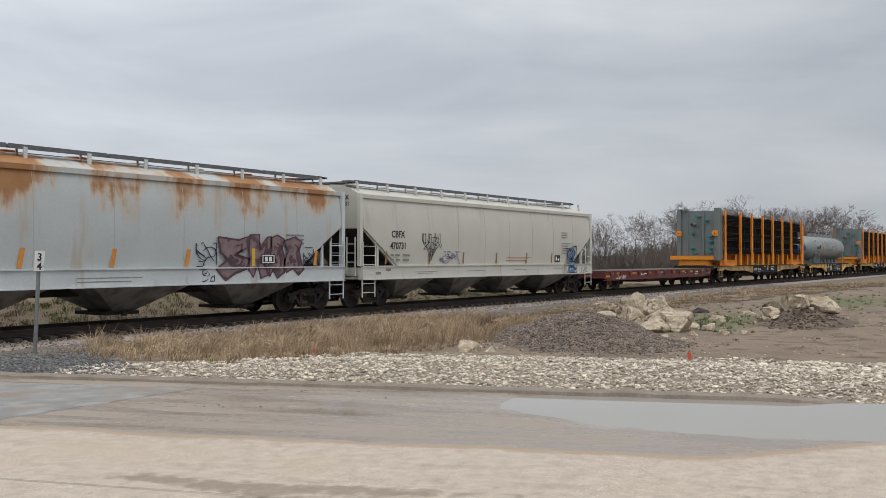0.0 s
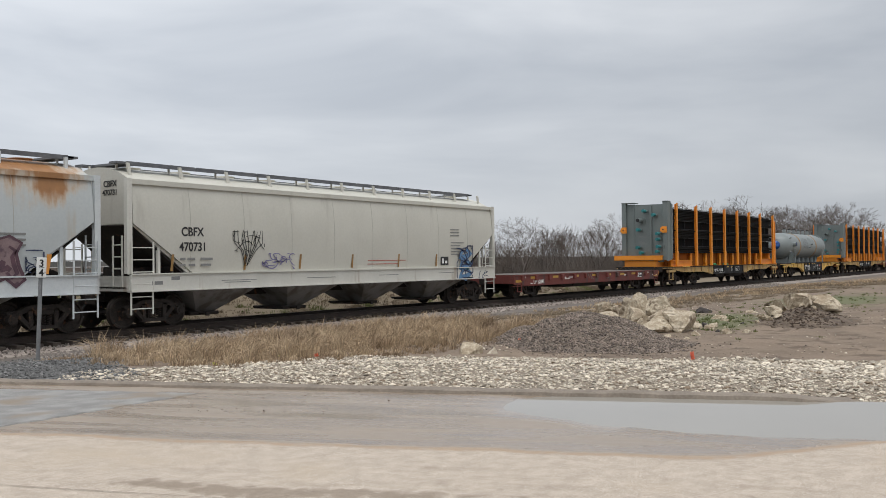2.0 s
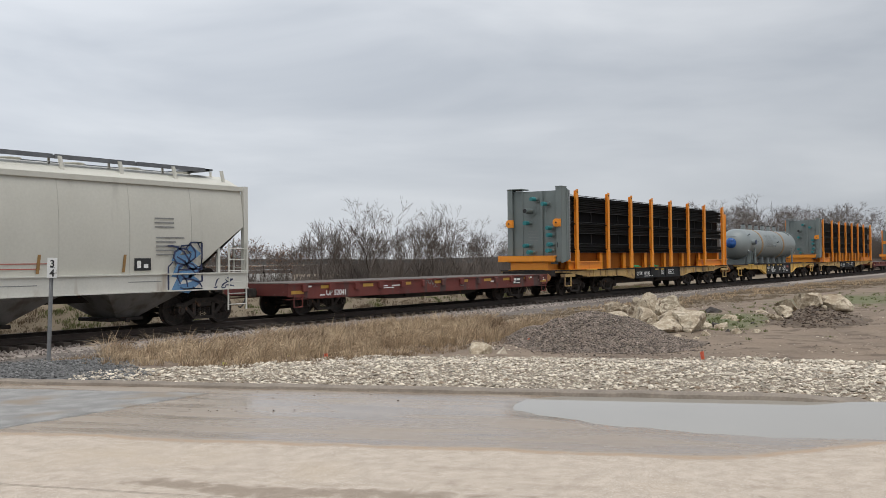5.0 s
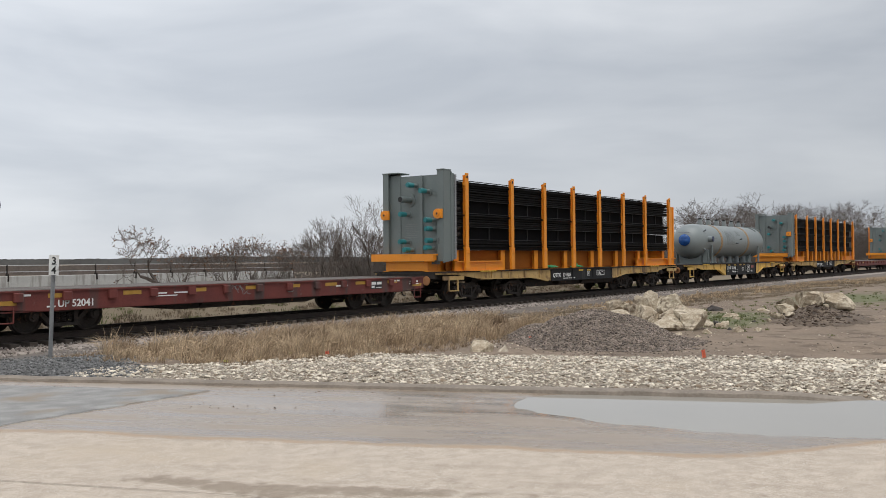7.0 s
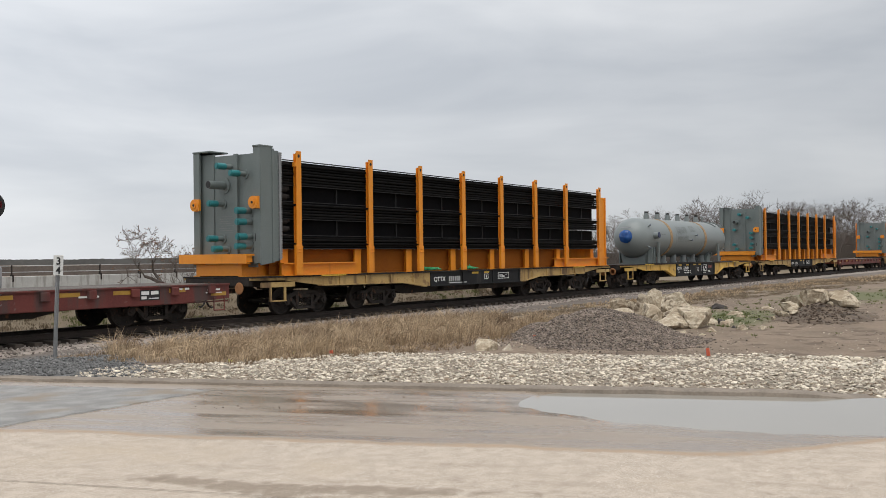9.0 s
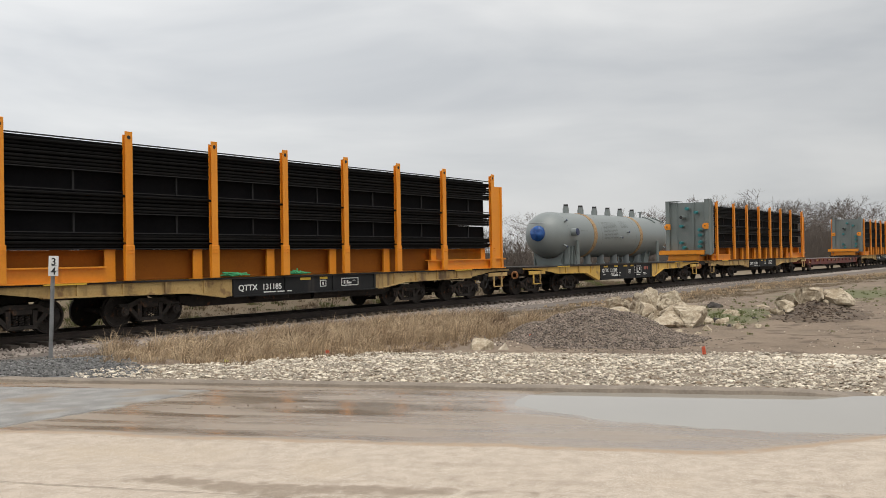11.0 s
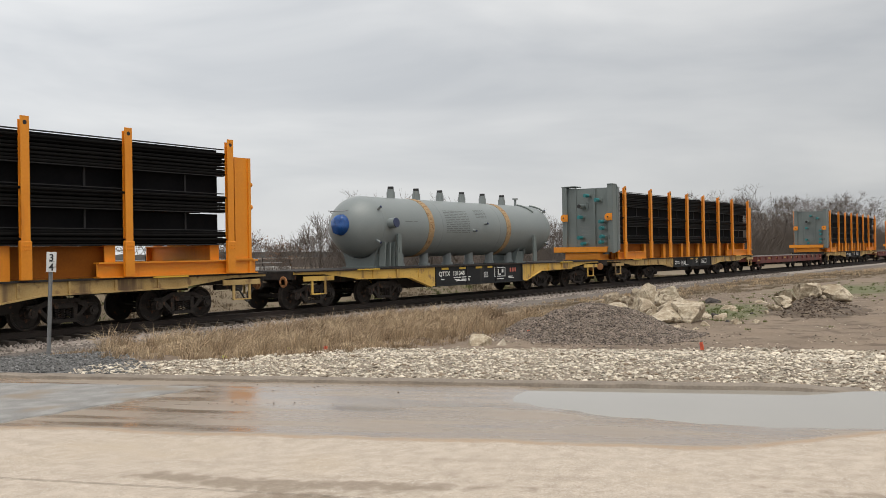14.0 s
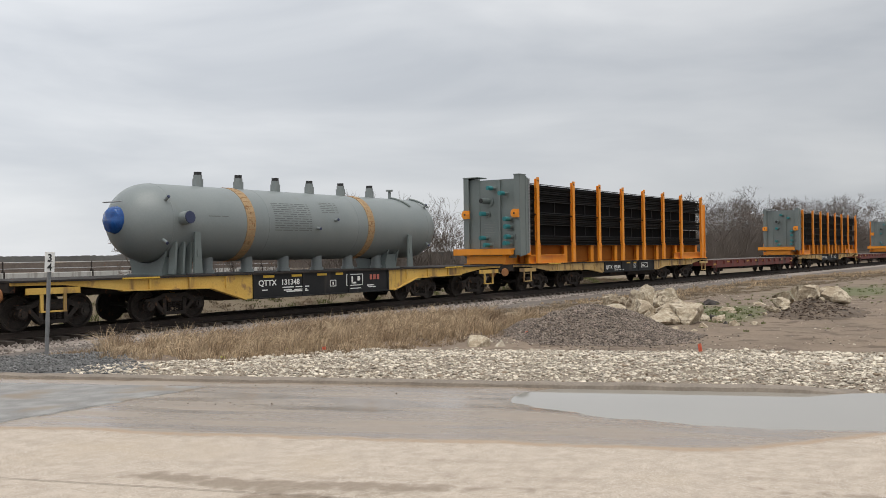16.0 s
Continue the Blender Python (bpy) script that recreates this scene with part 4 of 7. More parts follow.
def tag_strokes(bm, rng, x0, x1, z0, z1, count, w, y_of):
    for _ in range(count):
        x, z = rng.uniform(x0, x1), rng.uniform(z0, z1)
        ang, pts = rng.uniform(0, 6.28), []
        turn = rng.uniform(-0.9, 0.9)
        for _k in range(rng.randint(4, 8)):
            pts.append((min(x1, max(x0, x)), min(z1, max(z0, z))))
            st = (z1 - z0) * rng.uniform(0.10, 0.22)
            x, z, ang = x + st * math.cos(ang), z + st * math.sin(ang), ang + turn + rng.uniform(-0.3, 0.3)
        stroke(bm, pts, w, -y_of)


def hopper_side(z):
    return hopper_section(z) + 0.006


def build_clean_hopper():
    length = 15.76
    car = build_hopper(length, M["hopper_grey"], M["sill_grey"], 0.72, "pale grey covered hopper car with black lettering and small graffiti")
    h = length / 2
    words("reporting_mark", "CBFX", 0.36, M["ink"], car, -6.42, -hopper_side(2.8), 2.64, 0.78)
    words("car_number", "470731", 0.36, M["ink"], car, -6.48, -hopper_side(2.4), 2.20, 0.78)
    words("end_mark", "CBFX", 0.24, M["ink"], car, 0, 0, 0).matrix_basis = pose(-h + 0.085, -0.30, 4.02, 90, 0, -90)
    words("end_number", "470731", 0.22, M["ink"], car, 0, 0, 0).matrix_basis = pose(-h + 0.085, -0.26, 3.78, 90, 0, -90)
    side_marks(car, "small_print", M["faint"], [(-6.45, -6.3, 1.93, 2.0), (-6.24, -6.0, 1.93, 2.0), (-5.83, -5.45, 1.93, 2.0), (-6.47, -6.3, 1.75, 1.82), (-6.2, -6.0, 1.75, 1.82), (-5.83, -5.5, 1.75, 1.82)], -1.592)
    side_marks(car, "small_print", M["faint"], [(5.05, 5.6, 3.10 - 0.12 * k, 3.14 - 0.12 * k) for k in range(3)] + [(5.08, 5.9 - 0.25 * (k % 2), 2.56 - 0.12 * k, 2.60 - 0.12 * k) for k in range(5)], -1.602)
    side_marks(car, "red_notice", M["red_print"], [(0.65, 2.55, 1.86, 1.885), (0.62, 2.2, 1.73, 1.755)], -1.575)
    side_marks(car, "black_square", M["ink"], [(4.5, 4.95, 1.66, 2.0)], -1.582)
    side_marks(car, "square_mark", M["white"], [(4.57, 4.67, 1.73, 1.93), (4.75, 4.87, 1.73, 1.84)], -1.588)
    side_marks(car, "sill_print", M["faint"], [(-5.2, -4.0, 1.30, 1.32), (-5.1, -4.2, 1.24, 1.26), (-2.1, -0.9, 1.30, 1.32), (1.1, 2.1, 1.32, 1.34), (4.3, 5.2, 1.34, 1.36), (-7.3, -7.0, 1.24, 1.34), (-6.75, -6.5, 1.36, 1.46)], -1.637)
    for x in (-6.75, -4.42, -2.37, -0.15, 2.1, 4.17):
        bm = bmesh.new()
        prism(bm, [(x, 1.62), (x + 0.07, 1.62), (x + 0.12, 2.10), (x + 0.05, 2.10)], -1.592, -1.586)
        part("reflector", bm, M["worn_orange"], car, "faded tan reflector strip")
    rng = random.Random(4)
    bm = bmesh.new()
    for k in range(9):
        x = -4.72 + 0.12 * k
        stroke(bm, [(-4.35 + rng.uniform(-.06, .06), 1.75), (x * 0.5 - 2.13, 2.2), (x, 2.42 + rng.uniform(0, 0.2)), (x + rng.uniform(-.1, .1), 2.85)], 0.013, -1.606)
    tag_strokes(bm, rng, -4.78, -3.68, 2.2, 2.8, 12, 0.012, 1.606)
    part("graffiti", bm, M["ink"], car, "black spray-paint scribble")
    bm = bmesh.new()
    tag_strokes(bm, rng, -3.75, -2.35, 1.62, 2.12, 20, 0.016, 1.598)
    part("graffiti", bm, M["violet"], car, "violet spray-paint scribble")
    bm = bmesh.new()
    for z0 in (1.12, 1.5, 1.95):
        pts = [(5.75, z0 + 0.3), (5.6, z0 + 0.05), (5.95, z0 - 0.0), (6.25, z0 + 0.2), (6.0, z0 + 0.36)]
        stroke(bm, pts, 0.15, -1.640)
    part("graffiti", bm, M["spray_blue"], car, "blue spray-painted letters")
    bm = bmesh.new()
    tag_strokes(bm, rng, 5.4, 6.4, 1.1, 2.45, 18, 0.028, 1.645)
    part("graffiti", bm, M["navy"], car, "dark outlines of blue graffiti")
    bm = bmesh.new()
    tag_strokes(bm, rng, 6.5, 7.5, 1.1, 1.4, 8, 0.02, 1.640)
    part("graffiti", bm, M["navy"], car, "dark scribble on the side sill")
    return car


def build_rusty_hopper():
    length = 17.6
    car = build_hopper(length, M["hopper_rusty"], M["sill_pale"], 0.22, "pale grey covered hopper car streaked with rust and graffiti")
    side_marks(car, "small_print", M["faint"], [(6.4, 7.1, 2.58 - 0.14 * k, 2.63 - 0.14 * k) for k in range(3)], -1.60)
    side_marks(car, "sill_print", M["faint"], [(0.0, 1.7, 1.30, 1.325), (0.0, 1.4, 1.20, 1.225)], -1.637)
    for x in (-3.6, -1.35, 0.85, 2.95, 7.5):
        bm = bmesh.new()
        prism(bm, [(x, 1.6), (x + 0.11, 1.6), (x + 0.19, 2.10), (x + 0.08, 2.10)], -1.592, -1.586)
        part("reflector", bm, M["bright_reflector"], car, "orange reflector strip")
    # a wide graffiti piece: block letters with dark outlines
    rng = random.Random(8)
    letters = (((0.02, 0.93), (0.24, 0.87), (0.34, 0.95), (0.33, 0.70), (0.20, 0.57), (0.36, 0.45), (0.32, 0.24), (0.20, 0.15), (0.10, 0.0), (0.0, 0.24), (0.13, 0.45), (0.05, 0.60)),
               ((0.36, 0.99), (0.47, 1.0), (0.47, 0.70), (0.56, 0.94), (0.60, 0.97), (0.60, 0.73), (0.52, 0.45), (0.57, 0.09), (0.49, 0.03), (0.45, 0.30), (0.40, 0.06), (0.35, 0.21)),
               ((0.61, 0.94), (0.68, 1.0), (0.76, 0.91), (0.73, 0.70), (0.77, 0.45), (0.76, 0.15), (0.68, 0.03), (0.63, 0.21), (0.59, 0.06), (0.57, 0.45), (0.61, 0.64)),
               ((0.76, 0.87), (0.90, 0.97), (0.98, 0.85), (0.94, 0.67), (0.96, 0.45), (1.0, 0.21), (0.94, 0.09), (0.87, 0.24), (0.79, 0.15), (0.76, 0.39), (0.81, 0.64)))
    for k, letter in enumerate(letters):
        shape = [(3.90 + 3.15 * u, 1.17 + 1.42 * w) for u, w in letter]
        bm, om = bmesh.new(), bmesh.new()
        bm.faces.new([bm.verts.new((x, -1.645, z)) for x, z in shape])
        cx, cz = sum(x for x, z in shape) / len(shape), sum(z for x, z in shape) / len(shape)
        stroke(om, shape + shape[:1], 0.042, -1.650)
        stroke(om, [(cx + (x - cx) * 0.55, cz + (z - cz) * 0.62) for x, z in shape[1:8]], 0.05, -1.650)
        stroke(om, [(cx + (x - cx) * 0.35, cz + (z - cz) * 0.30) for x, z in shape[6:]], 0.09, -1.6495)
        letter_part = part("graffiti", bm, M["purple"], car, "dull purple graffiti letter")
        part("outline", om, M["maroon"], letter_part, "dark maroon outline")
    side_marks(car, "black_square", M["ink"], [(5.45, 5.95, 1.66, 1.98)], -1.652)
    side_marks(car, "square_mark", M["white"], [(5.48, 5.92, 1.92, 1.95), (5.48, 5.92, 1.69, 1.72), (5.48, 5.51, 1.72, 1.92), (5.89, 5.92, 1.72, 1.92), (5.57, 5.67, 1.74, 1.89), (5.72, 5.82, 1.74, 1.89)], -1.656)
    bm = bmesh.new()
    bars(bm, [(5.1, 5.22, 1.6, 2.15)], -1.652)
    part("reflector", bm, M["yellow_clean"], car, "yellow reflector strip")
    bm = bmesh.new()
    tag_strokes(bm, rng, 3.3, 3.95, 1.6, 2.3, 12, 0.016, 1.60)
    tag_strokes(bm, rng, 3.3, 3.85, 1.15, 1.5, 10, 0.016, 1.64)
    tag_strokes(bm, rng, 7.1, 7.5, 1.65, 2.2, 10, 0.016, 1.60)
    part("graffiti", bm, M["navy"], car, "thin dark spray-paint scribble")
    return car


def build_idler(marked, h):
    """Empty red flat car with a plank deck and stake pockets."""
    car = car_root("flat_car", "empty oxide-red flat car with a worn plank deck", "flat car")
    for s in (-1, 1):
        bm = bmesh.new()
        prism(bm, [(-h, 0.70), (-h + 1.2, 0.62), (h - 1.6, 0.62), (h, 0.70), (h, 1.12), (-h, 1.12)], s * 1.50 - 0.03, s * 1.50 + 0.03)
        box(bm, -h, h, s * 1.48 - 0.09, s * 1.48 + 0.09, 1.10, 1.14)
        box(bm, -h, h, s * 1.44 - 0.05, s * 1.44 + 0.05, 0.60, 0.64)
        part("side_sill", bm, M["idler_red"], car)
        for k in range(13):
            x = -h + 0.6 + k * (2 * h - 1.2) / 12
            bm = bmesh.new()
            box(bm, x - 0.10, x + 0.10, s * 1.585 - 0.055, s * 1.585 + 0.055, 0.86, 1.09, 0.015)
            part("stake_pocket", bm, M["idler_red"], car)
    for e in (-1, 1):
        bm = bmesh.new()
        box(bm, min(e * h, e * (h - 0.12)), max(e * h, e * (h - 0.12)), -1.46, 1.46, 0.74, 1.13)
        part("end_sill", bm, M["idler_red"], car)
        bm = bmesh.new()
        x = e * (h - 0.35)
        pipe(bm, [(x - 0.2, -1.56, 0.76), (x - 0.2, -1.56, 0.36), (x + 0.2, -1.56, 0.36), (x + 0.2, -1.56, 0.76)], 0.02)
        part("step", bm, M["idler_red"], car)
    bm = bmesh.new()
    prism(bm, [(-h + 0.2, 0.70), (-3.4, 0.70), (-2.2, 0.42), (2.2, 0.42), (3.4, 0.70), (h - 0.2, 0.70), (h - 0.2, 1.09), (-h + 0.2, 1.09)], -1.05, 1.05)
    for x in (-3.0, -1.0, 1.0, 3.0):
        box(bm, x - 0.06, x + 0.06, -1.44, 1.44, 0.80, 1.08)
    rod(bm, (-1.6, -1.0, 0.62), (-0.6, -1.0, 0.62), 0.17, 14)
    part("underframe", bm, M["dark_steel"], car)
    plank = bmesh.new()
    box(plank, -0.105, 0.105, -1.38, 1.38, 1.095, 1.150)
    me = finish(plank, "plank", M["deck_wood"])
    for k in range(int((2 * h - 0.4) / 0.223)):
        sharing("plank", me, car, pose(-h + 0.22 + k * 0.223, 0, 0))
    for k, x in enumerate((-h + 0.35, -5.68, -3.85, -1.96, -0.2, 1.3, 2.8, 4.1, 5.6, h - 0.35)):
        z = 0.99 if 0 < k < 9 else 0.84
        bm = bmesh.new()
        bars(bm, [(x - 0.24, x + 0.24, z - 0.05, z + 0.06)], -1.533)
        part("reflector", bm, M["amber"], car, "dull yellow reflector")
    if marked:
        words("car_number", "UP 52041", 0.26, M["white"], car, -5.70, -1.536, 0.70, 0.85)
        side_marks(car, "mark_bars", M["white"], [(-5.95, -5.75, 0.70, 0.74)], -1.535)
        side_marks(car, "black_square", M["ink"], [(4.55, 5.1, 0.76, 1.04)], -1.536)
        side_marks(car, "square_mark", M["white"], [(4.59, 4.8, 0.91, 1.01), (4.85, 5.06, 0.91, 1.01), (4.59, 4.73, 0.79, 0.87), (4.79, 5.06, 0.79, 0.82)], -1.540)
        side_marks(car, "small_print", M["white"], [(5.5, 5.75, 1.0, 1.06), (5.82, 5.95, 1.0, 1.06), (6.5, 6.9, 0.95, 1.0), (6.45, 6.95, 0.87, 0.90), (3.0, 3.5, 0.9, 0.95), (-3.2, -2.9, 0.92, 0.96), (-3.2, -2.6, 0.85, 0.88),
                                                    (-2.7, -2.2, 0.92, 0.96), (-6.6, -6.3, 1.0, 1.05)], -1.536)
        bm = bmesh.new()
        rng = random.Random(3)
        tag_strokes(bm, rng, -0.9, -0.2, 0.80, 1.08, 10, 0.010, 1.537)
        tag_strokes(bm, rng, 1.0, 1.3, 0.80, 1.08, 6, 0.010, 1.537)
        part("graffiti", bm, M["faint"], car, "faint grey chalk scribble")
    add_truck(car, -h + 1.9)
    add_truck(car, h - 1.9)
    add_ends(car, h)
    return car


def build_heavy_flat(h, number, low, paint):
    """Eight-wheel-pair heavy flat car: yellow ends that slope down to a deep black middle."""
    car = car_root("heavy_flat_car", "heavy-duty yellow flat car with a black lettered side panel", "flat car")
    m, k = 2.83, 4.25
    for s in (-1, 1):
        for e in (-1, 1):
            bm = bmesh.new()
            prism(bm, [(e * m, low), (e * (m + 0.25), low), (e * k, 0.93), (e * (h - 2.6), 0.97), (e * (h - 1.2), 1.17), (e * h, 1.19), (e * h, 1.27), (e * m, 1.27)], s * 1.52 - 0.02, s * 1.52 + 0.02)
            for a, b in (((m + 0.25, low), (k, 0.93)), ((k, 0.93), (h - 2.6, 0.97))):
                prism(bm, [(e * a[0], a[1] - 0.03), (e * b[0], b[1] - 0.03), (e * b[0], b[1] + 0.01), (e * a[0], a[1] + 0.01)], s * 1.52 - 0.10, s * 1.52 + 0.10)
            for x in np.arange(m + 0.9, h - 2.6, 1.15):
                box(bm, e * x - 0.03, e * x + 0.03, s * 1.54 - 0.05, s * 1.54 + 0.05, 0.95 if x > k else 0.9, 1.26)
            part("side_girder", bm, paint, car, "faded yellow girder with rust")
        bm = bmesh.new()
        box(bm, -m, m, s * 1.52 - 0.02, s * 1.52 + 0.02, low, 1.26)
        for x in (-m + 0.05, -0.95, 0.95, m - 0.05):
            box(bm, x - 0.035, x + 0.035, s * 1.54 - 0.045, s * 1.54 + 0.045, low + 0.02, 1.25)
        box(bm, -m, m, s * 1.52 - 0.10, s * 1.52 + 0.10, low - 0.03, low + 0.01)
        part("side_panel", bm, M["black_paint"], car, "black painted side panel")
    bm = bmesh.new()
    box(bm, -h, h, -1.60, 1.60, 1.26, 1.31)
    part("deck", bm, M["dark_steel"], car, "dark worn steel deck")
    bm = bmesh.new()
    prism(bm, [(-h + 0.3, 0.95), (-k - 0.2, 0.92), (-m - 0.3, 0.45), (m + 0.3, 0.45), (k + 0.2, 0.92), (h - 0.3, 0.95), (h - 0.3, 1.25), (-h + 0.3, 1.25)], -0.5, 0.5)
    for e in (-1, 1):
        box(bm, e * 6.6 - 2.1, e * 6.6 + 2.1, -0.6, 0.6, 0.84, 1.0)
        box(bm, min(e * h, e * (h - 0.14)), max(e * h, e * (h - 0.14)), -1.46, 1.46, 1.02, 1.25)
    box(bm, -1.8, -0.6, -1.3, -0.6, 0.55, 0.95, 0.04)
    rod(bm, (0.5, -1.0, 0.66), (1.7, -1.0, 0.66), 0.18, 14)
    if low > 0.6:
        prism(bm, [(-4.1, 0.62), (-3.7, 0.47), (3.7, 0.47), (4.1, 0.62), (4.1, 0.80), (-4.1, 0.80)], -1.0, -0.9)
    part("underframe", bm, M["dark_steel"], car)
    for e in (-1, 1):
        x = e * (h - 0.9)
        for s in (-1, 1):
            bm = bmesh.new()
            box(bm, x - 0.62, x + 0.62, s * 1.63 - 0.02, s * 1.63 + 0.02, 0.96, 1.12)
            box(bm, x - 0.30, x - 0.23, s * 1.62 - 0.02, s * 1.62 + 0.02, 0.50, 0.98)
            box(bm, x + 0.23, x + 0.30, s * 1.62 - 0.02, s * 1.62 + 0.02, 0.50, 0.98)
            box(bm, x - 0.30, x + 0.30, s * 1.60 - 0.06, s * 1.60 + 0.02, 0.50, 0.54)
            part("step_bracket", bm, paint, car)
        bm = bmesh.new()
        lathe(bm, [(-0.02, 0.17), (0.0, 0.19), (0.02, 0.17)], 16, "x", (e * (h + 0.05), -1.1, 0.95))
        rod(bm, (e * (h - 0.05), -1.1, 0.95), (e * (h + 0.06), -1.1, 0.95), 0.035, 8)
        rod(bm, (e * (h + 0.05), -1.1, 0.77), (e * (h + 0.05), -1.1, 1.13), 0.014, 6)
        rod(bm, (e * (h + 0.05), -1.28, 0.95), (e * (h + 0.05), -0.92, 0.95), 0.014, 6)
        box(bm, e * h - 0.07, e * h + 0.03, -1.20, -1.0, 0.84, 1.06, 0.02)
        part("hand_brake", bm, M["rust"], car, "rusty red hand brake")
        bm = bmesh.new()
        box(bm, e * (h - 3.1) - 0.5, e * (h - 3.1) + 0.5, -1.648, -1.602, 1.265, 1.305)
        part("reflector", bm, M["yellow_clean"], car)
    # lettering
    words("reporting_mark", "QTTX", 0.25, M["white"], car, -2.62, -1.545, 0.90, 0.95)
    words("car_number", number, 0.25, M["white"], car, -1.80, -1.545, 0.90, 0.95)
    for x0, x1, z0 in ((-1.75, -1.32, 0.80), (-1.25, -0.72, 0.80), (-1.7, -1.4, 0.71), (-1.3, -0.8, 0.71), (-2.5, -2.3, 0.74)):
        if z0 > low + 0.04:
            side_marks(car, "small_print", M["white"], [(x0, x1, z0, z0 + 0.035)], -1.545)
    zb = 0.90 if low > 0.6 else 0.76
    left = 0.0 if low > 0.6 else 0.45
    side_marks(car, "panel_mark", M["white"], [(u - 0.55 * left, v - 0.55 * left, z0, z1) for u, v, z0, z1 in ((0.40, 0.425, zb, zb + 0.22), (0.63, 0.655, zb, zb + 0.22), (0.40, 0.655, zb + 0.20, zb + 0.225), (0.40, 0.655, zb, zb + 0.025), (0.50, 0.55, zb + 0.06, zb + 0.16))], -1.545)
    side_marks(car, "panel_mark", M["white"], [(u - left, v - left, z0, z1) for u, v, z0, z1 in ((1.30, 1.33, zb, 1.16), (2.02, 2.05, zb, 1.16), (1.30, 2.05, 1.135, 1.165), (1.30, 2.05, zb - 0.01, zb + 0.02), (1.40, 1.47, zb + 0.06, 1.08), (1.53, 1.60, zb + 0.06, 1.08), (1.53, 1.74, zb + 0.06, zb + 0.12), (1.80, 1.92, zb + 0.16, 1.08))], -1.545)
    if low < 0.6:
        side_marks(car, "faded_mark", M["red_print"], [(1.92, 2.02, 0.94, 1.12), (2.08, 2.20, 0.94, 1.12), (2.26, 2.36, 0.94, 1.12)], -1.545)
        side_marks(car, "small_print", M["white"], [(1.80, 2.12, 0.72, 0.76), (1.84, 2.20, 0.66, 0.69), (1.0, 1.5, 0.64, 0.67), (-1.6, -0.75, 0.66, 0.70)], -1.545)
    for x, w in ((-0.18, 0.2), (0.55, 0.16)) if low > 0.6 else ((-2.25, 0.2), (-1.2, 0.2), (-0.18, 0.2), (0.55, 0.16)):
        bm = bmesh.new()
        bars(bm, [(x - w, x + w, 1.15, 1.23)], -1.545)
        part("reflector", bm, M["yellow_clean"], car)
    for e in (-1, 1):
        add_truck(car, e * 8.2)
        add_truck(car, e * 5.0)
    add_ends(car, h)
    return car


POSTS = (0.0, 3.70, 6.72, 9.71, 12.71, 15.72, 18.75, 22.43)
MODULE_BASE = 1.31


